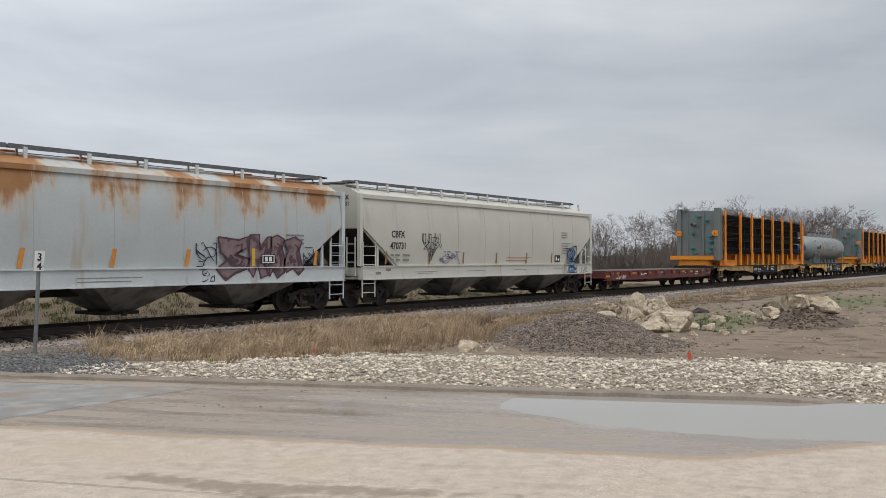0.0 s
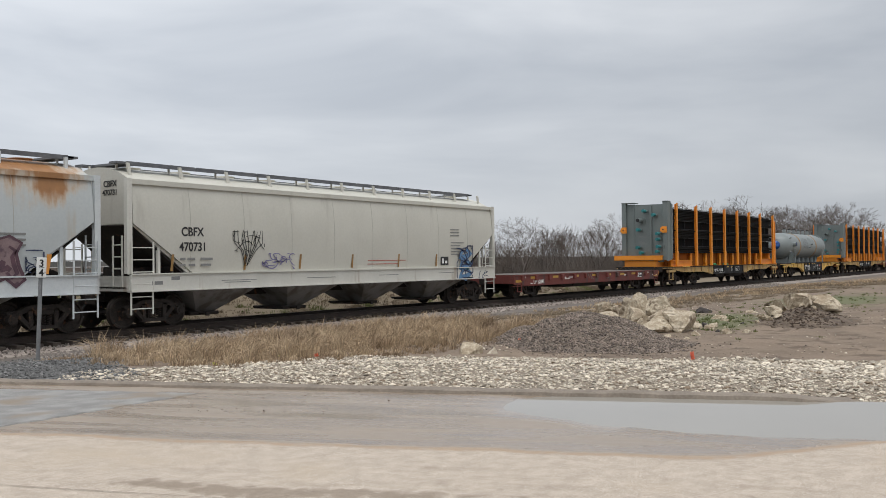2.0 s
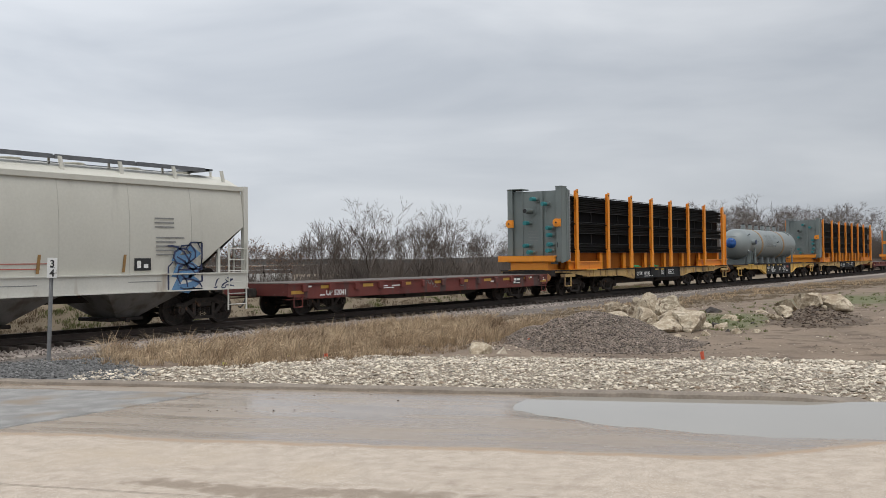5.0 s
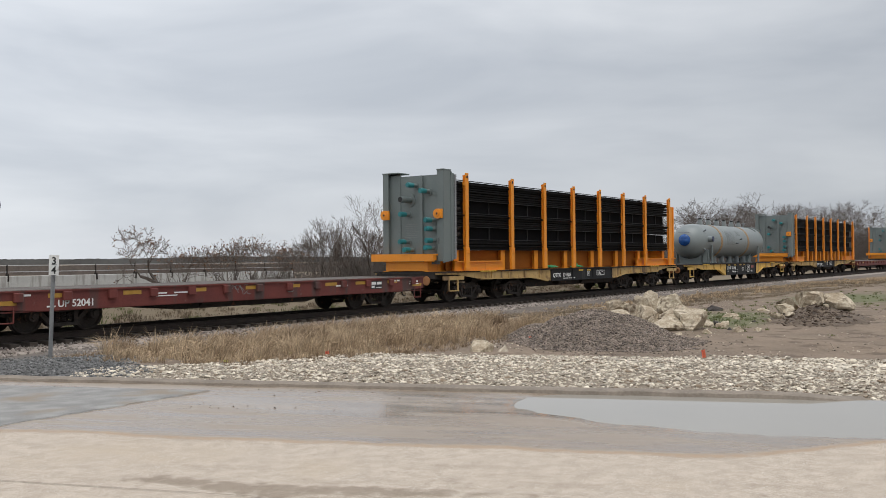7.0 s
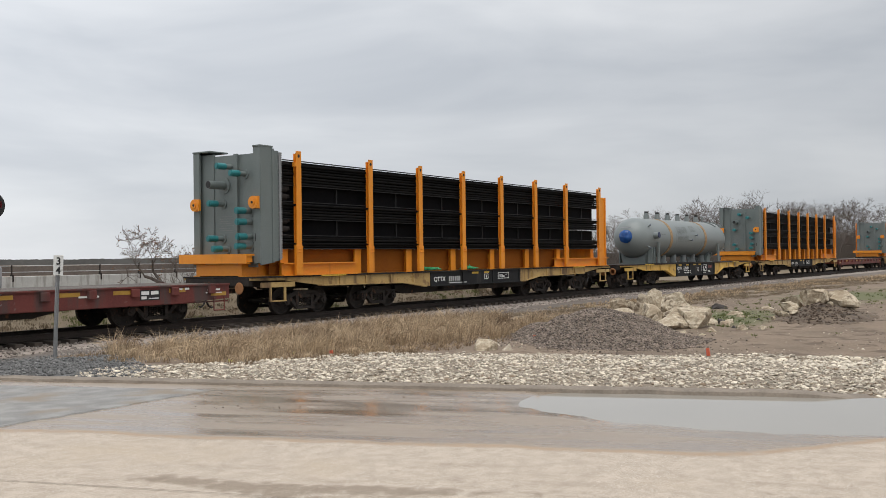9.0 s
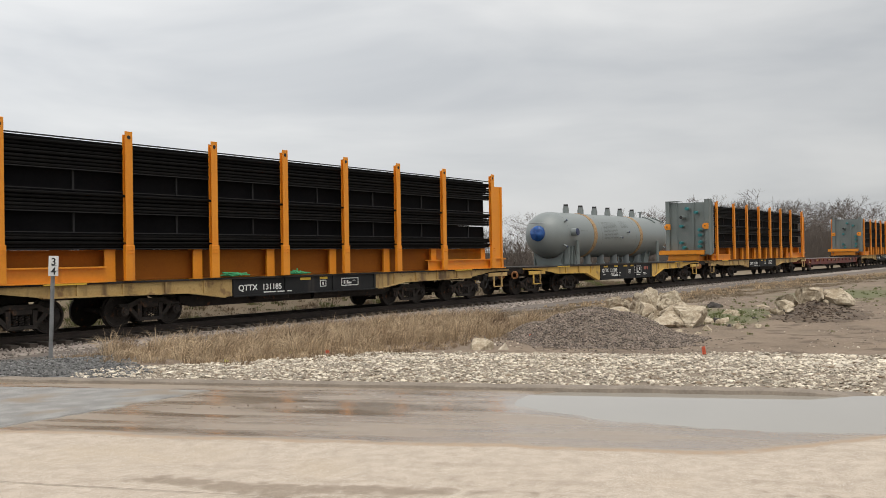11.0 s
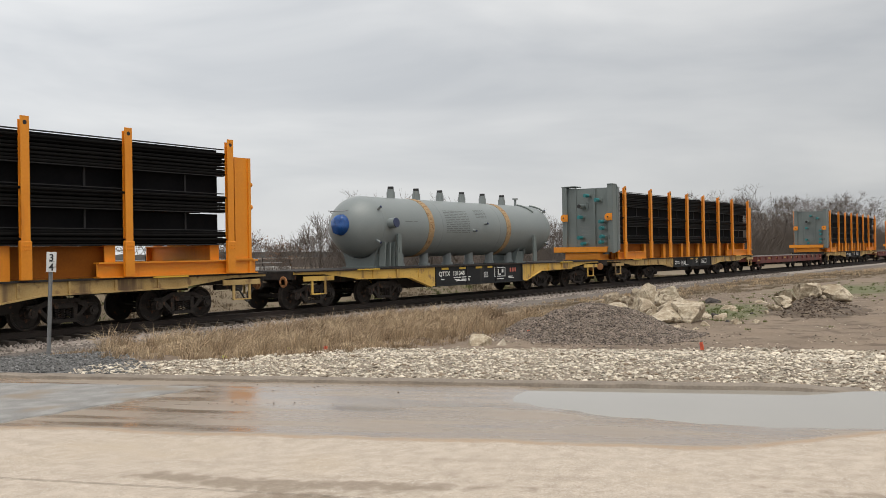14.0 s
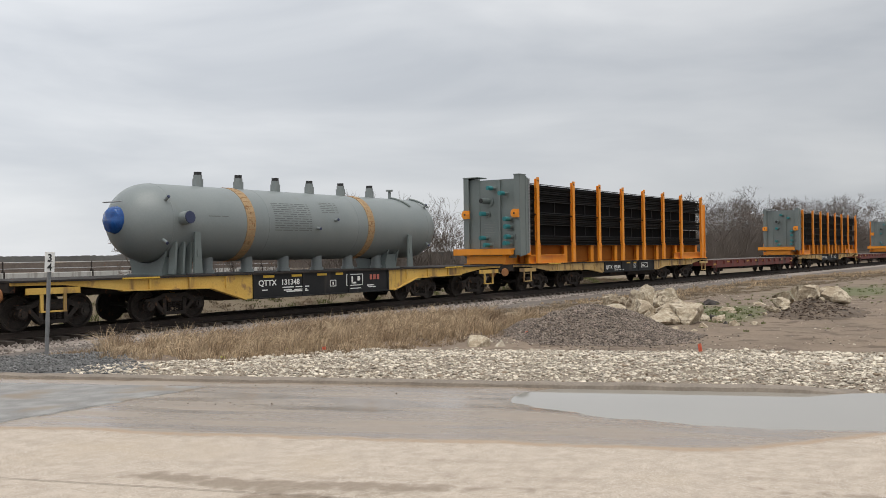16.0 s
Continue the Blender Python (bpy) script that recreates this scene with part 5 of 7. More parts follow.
def build_module():
    """Heat-recovery module lying on its side in an orange shipping frame. Built from its first upright; z = 0 on the deck."""
    mod = tagged(new("boiler_module"), "grey-ended bundle of black finned tubes in an orange steel frame", "boiler module", "boiler modules on the train")
    W = 1.78
    # end plate with a stiffener, between two flanged columns
    bm = bmesh.new()
    prism_x(bm, [(-1.44, 0.30), (0.50, 0.30), (0.50, 3.90), (-1.44, 3.88)], -1.62, -1.55)
    part("end_plate", bm, M["module_grey"], mod, "grey-green steel end plate")
    bm = bmesh.new()
    box(bm, -1.70, -1.62, -0.66, -0.60, 0.35, 3.91)
    box(bm, -1.74, -1.70, -0.70, -0.56, 0.35, 3.91)
    part("stiffener", bm, M["module_grey"], mod)
    # far column: an open channel
    bm = bmesh.new()
    box(bm, -1.82, -1.74, 0.98, 1.26, 0.30, 4.06, 0.008)
    box(bm, -1.76, -1.05, 1.18, 1.26, 0.30, 4.06, 0.008)
    box(bm, -1.66, -1.58, 0.46, 1.20, 0.30, 3.97, 0.008)
    box(bm, -1.84, -1.05, 0.44, 1.28, 4.03, 4.08, 0.008)
    part("edge_column", bm, M["module_grey"], mod, "grey-green flanged column")
    # near column: deeper, its foot cut off at a slant
    bm = bmesh.new()
    box(bm, -1.74, -1.66, -1.73, -1.43, 0.42, 4.10, 0.008)
    prism(bm, [(-1.72, 0.36), (-1.20, 0.44), (-1.20, 4.10), (-1.72, 4.10)], -1.75, -1.68)
    box(bm, -1.68, -1.20, -1.50, -1.44, 0.42, 4.06)
    box(bm, -1.76, -1.18, -1.76, -1.42, 4.08, 4.13, 0.008)
    box(bm, -1.24, -1.16, -1.78, -1.66, 0.44, 4.04)
    part("edge_column", bm, M["module_grey"], mod, "grey-green flanged column")
    bm = bmesh.new()
    prism(bm, [(-1.18, 0.46), (-0.90, 0.50), (-0.90, 3.99), (-1.18, 3.99)], -1.71, -1.65)
    prism(bm, [(-1.18, 0.46), (-0.90, 0.50), (-0.90, 3.99), (-1.18, 3.99)], 1.15, 1.20)
    box(bm, -1.18, -0.90, -1.66, 1.16, 3.90, 3.96)
    part("casing", bm, M["module_grey"], mod, "grey-green casing sheet")
    for s, y in ((-1, -1.66), (1, 1.16)):
        bm = bmesh.new()
        box(bm, -0.90, -0.84, y - 0.08, y + 0.08, 0.52, 3.95)
        box(bm, -0.84, -0.78, y - 0.05, y + 0.05, 0.52, 3.93)
        for k in range(24):
            z = 0.60 + k * 0.142
            rod(bm, (-0.93, y + s * 0.055, z), (-0.76, y + s * 0.055, z), 0.020, 6)
            box(bm, -0.83, -0.765, y - 0.07, y + 0.07, z + 0.045, z + 0.085)
        part("bolted_flange", bm, M["galvanised"], mod, "pale bolted flange")
    for x, y in ((-1.74, -1.50), (-1.82, 1.12)):
        bm = bmesh.new()
        rod(bm, (x - 0.10, y, 2.33), (x, y, 2.33), 0.20, 20)
        box(bm, x - 0.08, x, y - 0.21, y, 2.14, 2.52)
        rod(bm, (x - 0.13, y, 2.33), (x - 0.10, y, 2.33), 0.10, 14)
        lug = part("lifting_lug", bm, M["orange"], mod, "orange lifting lug", smooth=True)
        bm = bmesh.new()
        rod(bm, (x - 0.136, y, 2.33), (x - 0.13, y, 2.33), 0.045, 12)
        part("eye_hole", bm, M["lamp_black"], lug)
    for y, z, big in ((-0.35, 3.51, 0), (-0.97, 3.25, 0), (-0.02, 2.93, 1), (0.04, 2.34, 0), (-1.22, 2.07, 0), (-1.24, 1.72, 0), (0.07, 1.22, 0), (-1.26, 1.26, 0), (-0.14, 0.89, 0), (-1.20, 0.96, 0)):
        bm = bmesh.new()
        r = 0.13 if big else 0.085
        rod(bm, (-2.32 if big else -2.0, y, z), (-1.62, y, z), r, 18)
        rod(bm, (-1.66, y, z), (-1.62, y, z), r + (0.13 if big else 0.07), 18)
        nozzle = part("nozzle", bm, M["module_grey"], mod, smooth=True)
        bm = bmesh.new()
        if big:
            rod(bm, (-2.328, y, z), (-2.32, y, z), r * 0.84, 18)
            part("bore", bm, M["lamp_black"], nozzle)
        else:
            rod(bm, (-2.26, y, z), (-1.92, y, z), r + 0.02, 16)
            rod(bm, (-2.29, y, z), (-2.26, y, z), r * 0.8, 16)
            part("end_cap", bm, M["teal"], nozzle, "teal protective cap", smooth=True)
    bm = bmesh.new()
    for k in range(8):
        x0, w = 0.25 - 0.06 * (k % 2), 0.62 - 0.07 * (k % 3)
        box(bm, -1.626, -1.621, x0 - w, x0, 1.40 + 0.075 * k, 1.415 + 0.075 * k)
    part("small_print", bm, M["faint"], mod)
    bm = bmesh.new()
    box(bm, -1.748, -1.742, -1.53, -1.50, 1.12, 1.36)
    part("plate_mark", bm, M["ink"], mod)
    # platform before the end: a channel frame with a deck
    bm = bmesh.new()
    box(bm, -2.10, -2.06, -1.46, 1.68, 0.42, 0.70)
    box(bm, -2.10, -1.92, -1.46, 1.68, 0.69, 0.72)
    box(bm, -2.10, -1.94, -1.46, 1.68, 0.42, 0.45)
    for y in (-1.46, 1.60):
        box(bm, -2.06, -1.42, y, y + 0.08, 0.66, 0.72)
        box(bm, -2.06, -1.80, y + 0.03, y + 0.06, 0.46, 0.66)
    for y in (-0.8, -0.1, 0.6):
        box(bm, -2.06, -1.60, y - 0.05, y + 0.05, 0.46, 0.68)
    box(bm, -1.96, -1.66, -1.40, 1.60, 0.668, 0.690)
    part("platform", bm, M["orange"], mod, "orange steel platform")
    # cradle
    for s in (-1, 1):
        bm = bmesh.new()
        box(bm, -1.90, 23.2, s * 1.05 - 0.012, s * 1.05 + 0.012, 0.03, 0.40)
        box(bm, -1.90, 23.2, s * 1.05 - 0.15, s * 1.05 + 0.15, 0.0, 0.03)
        box(bm, -1.90, 23.2, s * 1.05 - 0.15, s * 1.05 + 0.15, 0.39, 0.42)
        part("base_beam", bm, M["orange"], mod, "orange steel base beam")
        for x0, x1 in ((-0.62, 3.05), (17.85, 23.6)):
            bm = bmesh.new()
            box(bm, x0, x1, s * 1.52 - 0.012, s * 1.52 + 0.012, 0.03, 0.38)
            box(bm, x0, x1, s * 1.52 - 0.13, s * 1.52 + 0.13, 0.38, 0.42)
            box(bm, x0, x1, s * 1.52 - 0.13, s * 1.52 + 0.13, 0.0, 0.03)
            part("side_beam", bm, M["orange"], mod, "orange steel side beam")
    bm = bmesh.new()
    box(bm, -1.90, -1.86, -1.05, 1.05, 0.03, 0.40)
    part("end_beam", bm, M["orange"], mod)
    # recessed web: shade under the tubes is painted into its orange
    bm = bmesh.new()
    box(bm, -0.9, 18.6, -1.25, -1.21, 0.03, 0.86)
    part("web_plate", bm, M["burnt"], mod, "orange web plate with recess shade in its colour")
    for k, x in enumerate(POSTS):
        bm = bmesh.new()
        box(bm, x - 0.46, x - 0.43, -1.46, 1.46, 0.0, 0.86)
        box(bm, x - 0.62, x - 0.28, -1.48, -1.45, 0.0, 0.86)
        box(bm, x - 0.62, x - 0.28, 1.45, 1.48, 0.0, 0.86)
        box(bm, x - 0.62, x - 0.28, -1.5, 1.5, 0.84, 0.87)
        box(bm, x - 0.62, x - 0.28, -1.46, 1.46, 0.0, 0.02)
        part("cross_beam", bm, M["orange"], mod)
        for s in (-1, 1):
            bm = bmesh.new()
            box(bm, x - 0.15, x + 0.15, s * 1.70 - 0.06, s * 1.70 + 0.06, 0.02, 0.98, 0.01)
            box(bm, x - 0.12, x + 0.12, s * 1.73 - 0.012, s * 1.73 + 0.012, 0.94, 4.06, 0.004)
            box(bm, x - 0.012, x + 0.012, s * 1.66 - 0.06, s * 1.66 + 0.06, 0.94, 4.0)
            box(bm, x - 0.10, x + 0.10, s * 1.60 - 0.012, s * 1.60 + 0.012, 0.94, 3.98)
            if k == 0:
                box(bm, x - 0.20, x - 0.10, s * 1.70 - 0.05, s * 1.70 + 0.05, 3.55, 3.68)
            for q in range(4):
                for z in (0.76, 0.86):
                    rod(bm, (x - 0.09 + 0.06 * q, s * 1.765 - 0.014, z), (x - 0.09 + 0.06 * q, s * 1.765 + 0.014, z), 0.018, 6)
            post = part("upright", bm, M["orange"], mod, "orange steel upright")
            bm = bmesh.new()
            rod(bm, (x, s * 1.74, 3.90), (x, s * 1.746, 3.90), 0.055, 14)
            part("eye_hole", bm, M["lamp_black"], post)
    x = POSTS[-1]
    for s in (-1, 1):
        bm = bmesh.new()
        box(bm, x + 0.30, x + 0.86, s * 1.56 - 0.03, s * 1.56 + 0.03, 0.02, 3.56)
        box(bm, x + 0.82, x + 0.92, s * 1.5 - 0.14, s * 1.5 + 0.14, 0.02, 3.56)
        box(bm, x + 0.12, x + 0.96, s * 1.6 - 0.05, s * 1.6 + 0.05, 0.38, 0.46)
        for z in (2.75, 2.05):
            rod(bm, (x + 0.92, s * 1.5, z), (x + 1.06, s * 1.5, z), 0.075, 12)
        part("end_column", bm, M["orange"], mod, "wide orange end column")
    # tube banks with smooth sheets between them
    def tube_rows(rows, ys, r=0.046):
        vs, fs = [], []
        for zz in rows:
            for y in ys:
                base = len(vs)
                for x in (-0.62, 22.35):
                    for a in range(8):
                        vs.append((x, y + r * math.cos(a * math.pi / 4 + 0.39), zz + r * math.sin(a * math.pi / 4 + 0.39)))
                for a in range(8):
                    fs.append((base + a, base + (a + 1) % 8, base + 8 + (a + 1) % 8, base + 8 + a))
                fs.append(tuple(base + 7 - a for a in range(8)))
                fs.append(tuple(base + 8 + a for a in range(8)))
        return vs, fs

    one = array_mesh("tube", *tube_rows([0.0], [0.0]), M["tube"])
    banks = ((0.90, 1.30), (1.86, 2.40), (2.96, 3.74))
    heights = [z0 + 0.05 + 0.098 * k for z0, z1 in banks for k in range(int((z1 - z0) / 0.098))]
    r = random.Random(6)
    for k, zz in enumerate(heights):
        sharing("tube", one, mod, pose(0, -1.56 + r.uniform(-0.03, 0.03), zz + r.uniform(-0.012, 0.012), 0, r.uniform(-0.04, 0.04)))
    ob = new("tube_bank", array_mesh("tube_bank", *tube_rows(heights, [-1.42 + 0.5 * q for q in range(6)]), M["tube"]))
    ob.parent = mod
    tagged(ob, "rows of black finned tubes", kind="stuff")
    for z in (0.885, 1.315, 1.845, 2.415, 2.945, 3.755):
        bm = bmesh.new()
        box(bm, -0.60, 22.3, -1.60, -1.50, z - 0.012, z + 0.012)
        part("tie_bar", bm, M["tie_bar"], mod)
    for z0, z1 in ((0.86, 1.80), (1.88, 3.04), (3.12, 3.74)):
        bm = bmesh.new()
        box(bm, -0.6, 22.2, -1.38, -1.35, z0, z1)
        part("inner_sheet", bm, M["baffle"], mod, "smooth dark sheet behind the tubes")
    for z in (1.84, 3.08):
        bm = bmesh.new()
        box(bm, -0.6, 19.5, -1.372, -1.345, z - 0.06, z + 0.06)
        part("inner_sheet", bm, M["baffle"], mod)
    for x in [(a + b) / 2 + 0.35 for a, b in zip(POSTS, POSTS[1:])]:
        for z0, z1 in ((1.33, 1.83), (2.43, 2.93)):
            bm = bmesh.new()
            box(bm, x - 0.03, x + 0.03, -1.43, -1.38, z0, z1)
            part("spacer", bm, M["tie_bar"], mod)
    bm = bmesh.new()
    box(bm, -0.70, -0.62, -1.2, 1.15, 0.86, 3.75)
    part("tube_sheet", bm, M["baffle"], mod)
    for k in range(11):
        bm = bmesh.new()
        zz = 1.0 + 0.26 * k
        rod(bm, (-0.76, -1.46, zz), (-0.34, -1.46, zz), 0.105, 12)
        rod(bm, (-0.42, -1.46, zz), (-0.28, -1.56, zz + 0.02), 0.06, 8)
        part("header_stub", bm, M["dark_steel"], mod, smooth=True)
    return mod


def build_drum():
    """Steam drum on saddles. Built round its middle; z = 0 on the deck."""
    drum = tagged(new("steam_drum"), "grey-green steel pressure drum with top nozzles and tan straps", "steam drum")
    R, H, Z = 1.18, 6.36, 1.57
    front = H - 0.28
    bm = bmesh.new()
    prof = []
    for k in range(11):
        a = math.pi / 2 * k / 10
        prof.append((-front + 1.0 - 1.0 * math.cos(a), max(0.02, R * math.sin(a))))
    prof += [(x, R) for x in (-3.4, -1.1, 1.1, 3.4)]
    for k in range(10, -1, -1):
        a = math.pi / 2 * k / 10
        prof.append((H - 1.0 + 1.0 * math.cos(a), max(0.02, R * math.sin(a))))
    lathe(bm, prof, 56, "x", (0, 0, Z))
    part("shell", bm, M["tank_grey"], drum, smooth=True)
    for x in (-5.08, -1.9, 1.8, 5.37):
        bm = bmesh.new()
        lathe(bm, [(x - 0.012, R), (x - 0.008, R + 0.004), (x + 0.008, R + 0.004), (x + 0.012, R)], 56, "x", (0, 0, Z))
        part("weld_seam", bm, M["tank_grey"], drum, smooth=True)
    bm = bmesh.new()
    lathe(bm, [(-0.20, 0.02), (-0.19, 0.12), (-0.16, 0.26), (-0.10, 0.36), (0.0, 0.40), (0.10, 0.41)], 28, "x", (0, 0, 0))
    turn = pose(-front + 0.03, 0, Z + 0.06)
    for v in bm.verts:
        v.co.x += 0.035 * noise.noise(v.co * 6)
        v.co = turn @ v.co
    part("manway_cover", bm, M["blue"], drum, "shiny blue tarpaulin over the manway", smooth=True)
    bm = bmesh.new()
    rod(bm, (-front - 0.02, -0.42, Z + 0.58), (-front - 0.02, 0.42, Z + 0.58), 0.02, 6)
    part("hinge_rod", bm, M["galvanised"], drum)
    for k in range(6):
        x = -3.51 + 1.40 * k
        bm = bmesh.new()
        rod(bm, (x, 0, Z + R - 0.05), (x, 0, Z + R + 0.24), 0.17, 16)
        rod(bm, (x, 0, Z + R + 0.24), (x, 0, Z + R + 0.36), 0.14, 16)
        noz = part("top_nozzle", bm, M["tank_grey"], drum, smooth=True)
        bm = bmesh.new()
        rod(bm, (x, 0, Z + R + 0.36), (x, 0, Z + R + 0.46), 0.12, 16)
        part("nozzle_cap", bm, M["ink"], noz, "black nozzle cap", smooth=True)
    bm = bmesh.new()
    rod(bm, (4.53, 0, Z + R - 0.05), (4.53, 0, Z + R + 0.30), 0.06, 10)
    rod(bm, (4.53, 0, Z + R + 0.30), (4.53, 0, Z + R + 0.36), 0.14, 12)
    part("vent_pipe", bm, M["tank_grey"], drum, smooth=True)
    for k in range(6):
        x = -3.50 + 1.385 * k
        bm = bmesh.new()
        rod(bm, (x, -0.35, 0.02), (x, -0.35, Z - R + 0.25), 0.19, 16)
        rod(bm, (x, -0.35, 0.02), (x, -0.35, 0.12), 0.24, 16)
        part("downcomer_stub", bm, M["tank_grey"], drum, smooth=True)
    # saddles with gusset plates
    for x in (-4.91, 3.75):
        bm = bmesh.new()
        outline = [(-0.66, 0.0), (0.66, 0.0), (0.86, 0.72)] + [(R * math.sin(a) * 1.03, Z - R * math.cos(a) * 1.03) for a in np.linspace(0.74, -0.74, 13)] + [(-0.86, 0.72)]
        for dx in (-0.20, 0.32):
            a = [bm.verts.new((x + dx - 0.03, y, z)) for y, z in outline]
            b = [bm.verts.new((x + dx + 0.03, y, z)) for y, z in outline]
            for i in range(len(a)):
                j = (i + 1) % len(a)
                bm.faces.new((a[i], a[j], b[j], b[i]))
            bm.faces.new(a[::-1])
            bm.faces.new(b)
        for y in (-0.7, -0.25, 0.25, 0.7):
            box(bm, x - 0.20, x + 0.32, y - 0.02, y + 0.02, 0.05, 0.55)
        box(bm, x - 0.30, x + 0.42, -0.8, 0.8, 0.0, 0.05)
        part("saddle", bm, M["module_grey"], drum)
        for q in (-0.15, 0.1, 0.32) if x < 0 else ():
            bm = bmesh.new()
            prism(bm, [(x + q, 0.05), (x + q + 0.06, 0.05), (x + q + 0.12, 0.98), (x + q + 0.06, 0.98)], -1.12, -0.85)
            part("gusset", bm, M["module_grey"], drum)
        for s in (-1, 1):
            bm = bmesh.new()
            prism(bm, [(x + 0.36, 0.05), (x + 0.62, 0.05), (x + 0.56, 1.28), (x + 0.40, 1.28)], s * 1.24 - 0.035, s * 1.24 + 0.035)
            box(bm, x + 0.44, x + 0.54, s * 1.24 - 0.06, s * 1.24 + 0.06, 0.55, 0.75)
            part("stay_plate", bm, M["module_grey"], drum)
    for x in (-2.57, 2.39):
        bm = bmesh.new()
        lathe(bm, [(x - 0.15, R + 0.002), (x - 0.15, R + 0.014), (x + 0.15, R + 0.014), (x + 0.15, R + 0.002)], 56, "x", (0, 0, Z))
        band = part("strap", bm, M["strap"], drum, "tan banding strap", smooth=True)
        for k in range(40):
            bm = bmesh.new()
            a = 2 * math.pi * k / 40
            c = Vector((x, (R + 0.018) * math.cos(a), Z + (R + 0.018) * math.sin(a)))
            rod(bm, c + Vector((-0.13, 0, 0)), c + Vector((0.13, 0, 0)), 0.007, 4)
            part("strap_bar", bm, M["rust"], band)
    for x, y, z, r in ((-4.80, -1.12, 0.10, 0.20), (-5.2, -0.95, 0.62, 0.05), (-5.3, -1.05, -0.55, 0.05), (0.73, -1.15, 0.18, 0.05), (-0.04, -1.10, -0.10, 0.05), (5.5, -0.75, 0.75, 0.05), (5.4, -0.9, -0.55, 0.05)):
        bm = bmesh.new()
        d = Vector((0, y, z)).normalized()
        a = Vector((x, 0, Z)) + d * (R - 0.05)
        rod(bm, a, a + d * (0.34 if r > 0.1 else 0.2), r, 14)
        noz = part("side_nozzle", bm, M["tank_grey"], drum, smooth=True)
        bm = bmesh.new()
        b = a + d * (0.34 if r > 0.1 else 0.2)
        rod(bm, b, b + d * 0.03, r * 0.92, 14)
        part("nozzle_cap", bm, M["navy"], noz, "dark blue cap")
    for x in (4.4, 5.4):
        bm = bmesh.new()
        pts = [(x + 0.3 * k / 5, -(R + 0.03) * math.sin(0.15 + 0.13 * k), Z + (R + 0.03) * math.cos(0.15 + 0.13 * k)) for k in range(6)]
        pipe(bm, pts, 0.045, 6)
        part("lifting_bar", bm, M["module_grey"], drum)
    # rows of small print, wrapped on the shell
    bm = bmesh.new()
    for x0, x1, a0, n in ((-1.70, -0.25, 0.62, 13), (0.25, 0.98, 0.72, 6), (-4.0, -3.35, 0.16, 1)):
        for k in range(n):
            a = a0 - 0.066 * k
            c = Vector((0, -(R + 0.004) * math.cos(a), Z + (R + 0.004) * math.sin(a)))
            e = Vector((0, -(R + 0.004) * math.cos(a + 0.022), Z + (R + 0.004) * math.sin(a + 0.022)))
            x = x0
            while x < x1:
                w = 0.12 + 0.13 * ((k * 7 + int(x * 10)) % 3)
                vs = [bm.verts.new((u, p.y, p.z)) for u, p in ((x, c), (min(x1, x + w), c), (min(x1, x + w), e), (x, e))]
                bm.faces.new(vs)
                x += w + 0.06
    part("small_print", bm, M["drum_print"], drum)
    return drum


# Places of the cars at the start, by their middles.
TRAIN = []


KEEP_SHAPE = ("truck", "coupler", "air_hose", "hatch_cover", "end_ladder", "step", "hand_brake", "side_nozzle", "top_nozzle", "nozzle_cap",
              "vent_pipe", "downcomer_stub", "strap_bar")


def lengthen(thing):
    """Draws a car or a load out to its full length; trucks, couplers and round fittings keep their shape and only move."""
    done = set()
    for ob in thing.children_recursive:
        name = ob.name.split(".")[0]
        if name in ("wheelset", "side_frame", "spring_pack") or ob.matrix_basis.is_identity and ob.data in done:
            continue
        across = abs(ob.matrix_basis[0][0]) < 0.5
        ob.location.x *= STRETCH
        if name in ("truck", "coupler", "air_hose") or across or ob.data in done:
            continue
        done.add(ob.data)
        if name in KEEP_SHAPE:
            xs = [v.co.x for v in ob.data.vertices]
            shift = (STRETCH - 1) * (min(xs) + max(xs)) / 2
            for v in ob.data.vertices:
                v.co.x += shift
        else:
            for v in ob.data.vertices:
                v.co.x *= STRETCH
    return thing


def couple(thing, x, z=0.0):
    x = STRETCH * x + 7.94
    thing.matrix_basis = pose(x, TRACK_Y, RAIL_Z + z)
    TRAIN.append((thing, x, z))
    return thing


couple(lengthen(build_rusty_hopper()), 15.25 - 9.29)
couple(lengthen(build_clean_hopper()), 23.47)
couple(lengthen(build_idler(True, 7.2)), 40.1)
flat_one = couple(lengthen(build_heavy_flat(10.6, "131185", 0.74, M["dirty_yellow"])), 58.6)
module = couple(build_module(), 49.63, MODULE_BASE)
couple(lengthen(build_heavy_flat(9.4, "131348", 0.52, M["yellow"])), 79.66)
couple(lengthen(build_drum()), 79.68, MODULE_BASE)
for shift in (42.04, 81.8, 121.7):
    couple(copy_thing(flat_one, pose(0, 0, 0)), 58.6 + shift)
    couple(copy_thing(module, pose(0, 0, 0)), 49.63 + shift, MODULE_BASE)
plain_idler = couple(lengthen(build_idler(False, 8.4)), 120.5)
couple(copy_thing(plain_idler, pose(0, 0, 0)), 160.3)


# ---- motion of the train ----
SPEEDS = (5.075, 5.140, 5.115, 5.007, 4.916)


def travelled(t):
    """Metres that the train has rolled, from its speed every four seconds."""
    gone = 0.0
    for k, (v, w) in enumerate(zip(SPEEDS, SPEEDS[1:])):
        u = min(4.0, max(0.0, t - 4 * k))
        gone += v * u + (w - v) * u * u / 8
    return gone


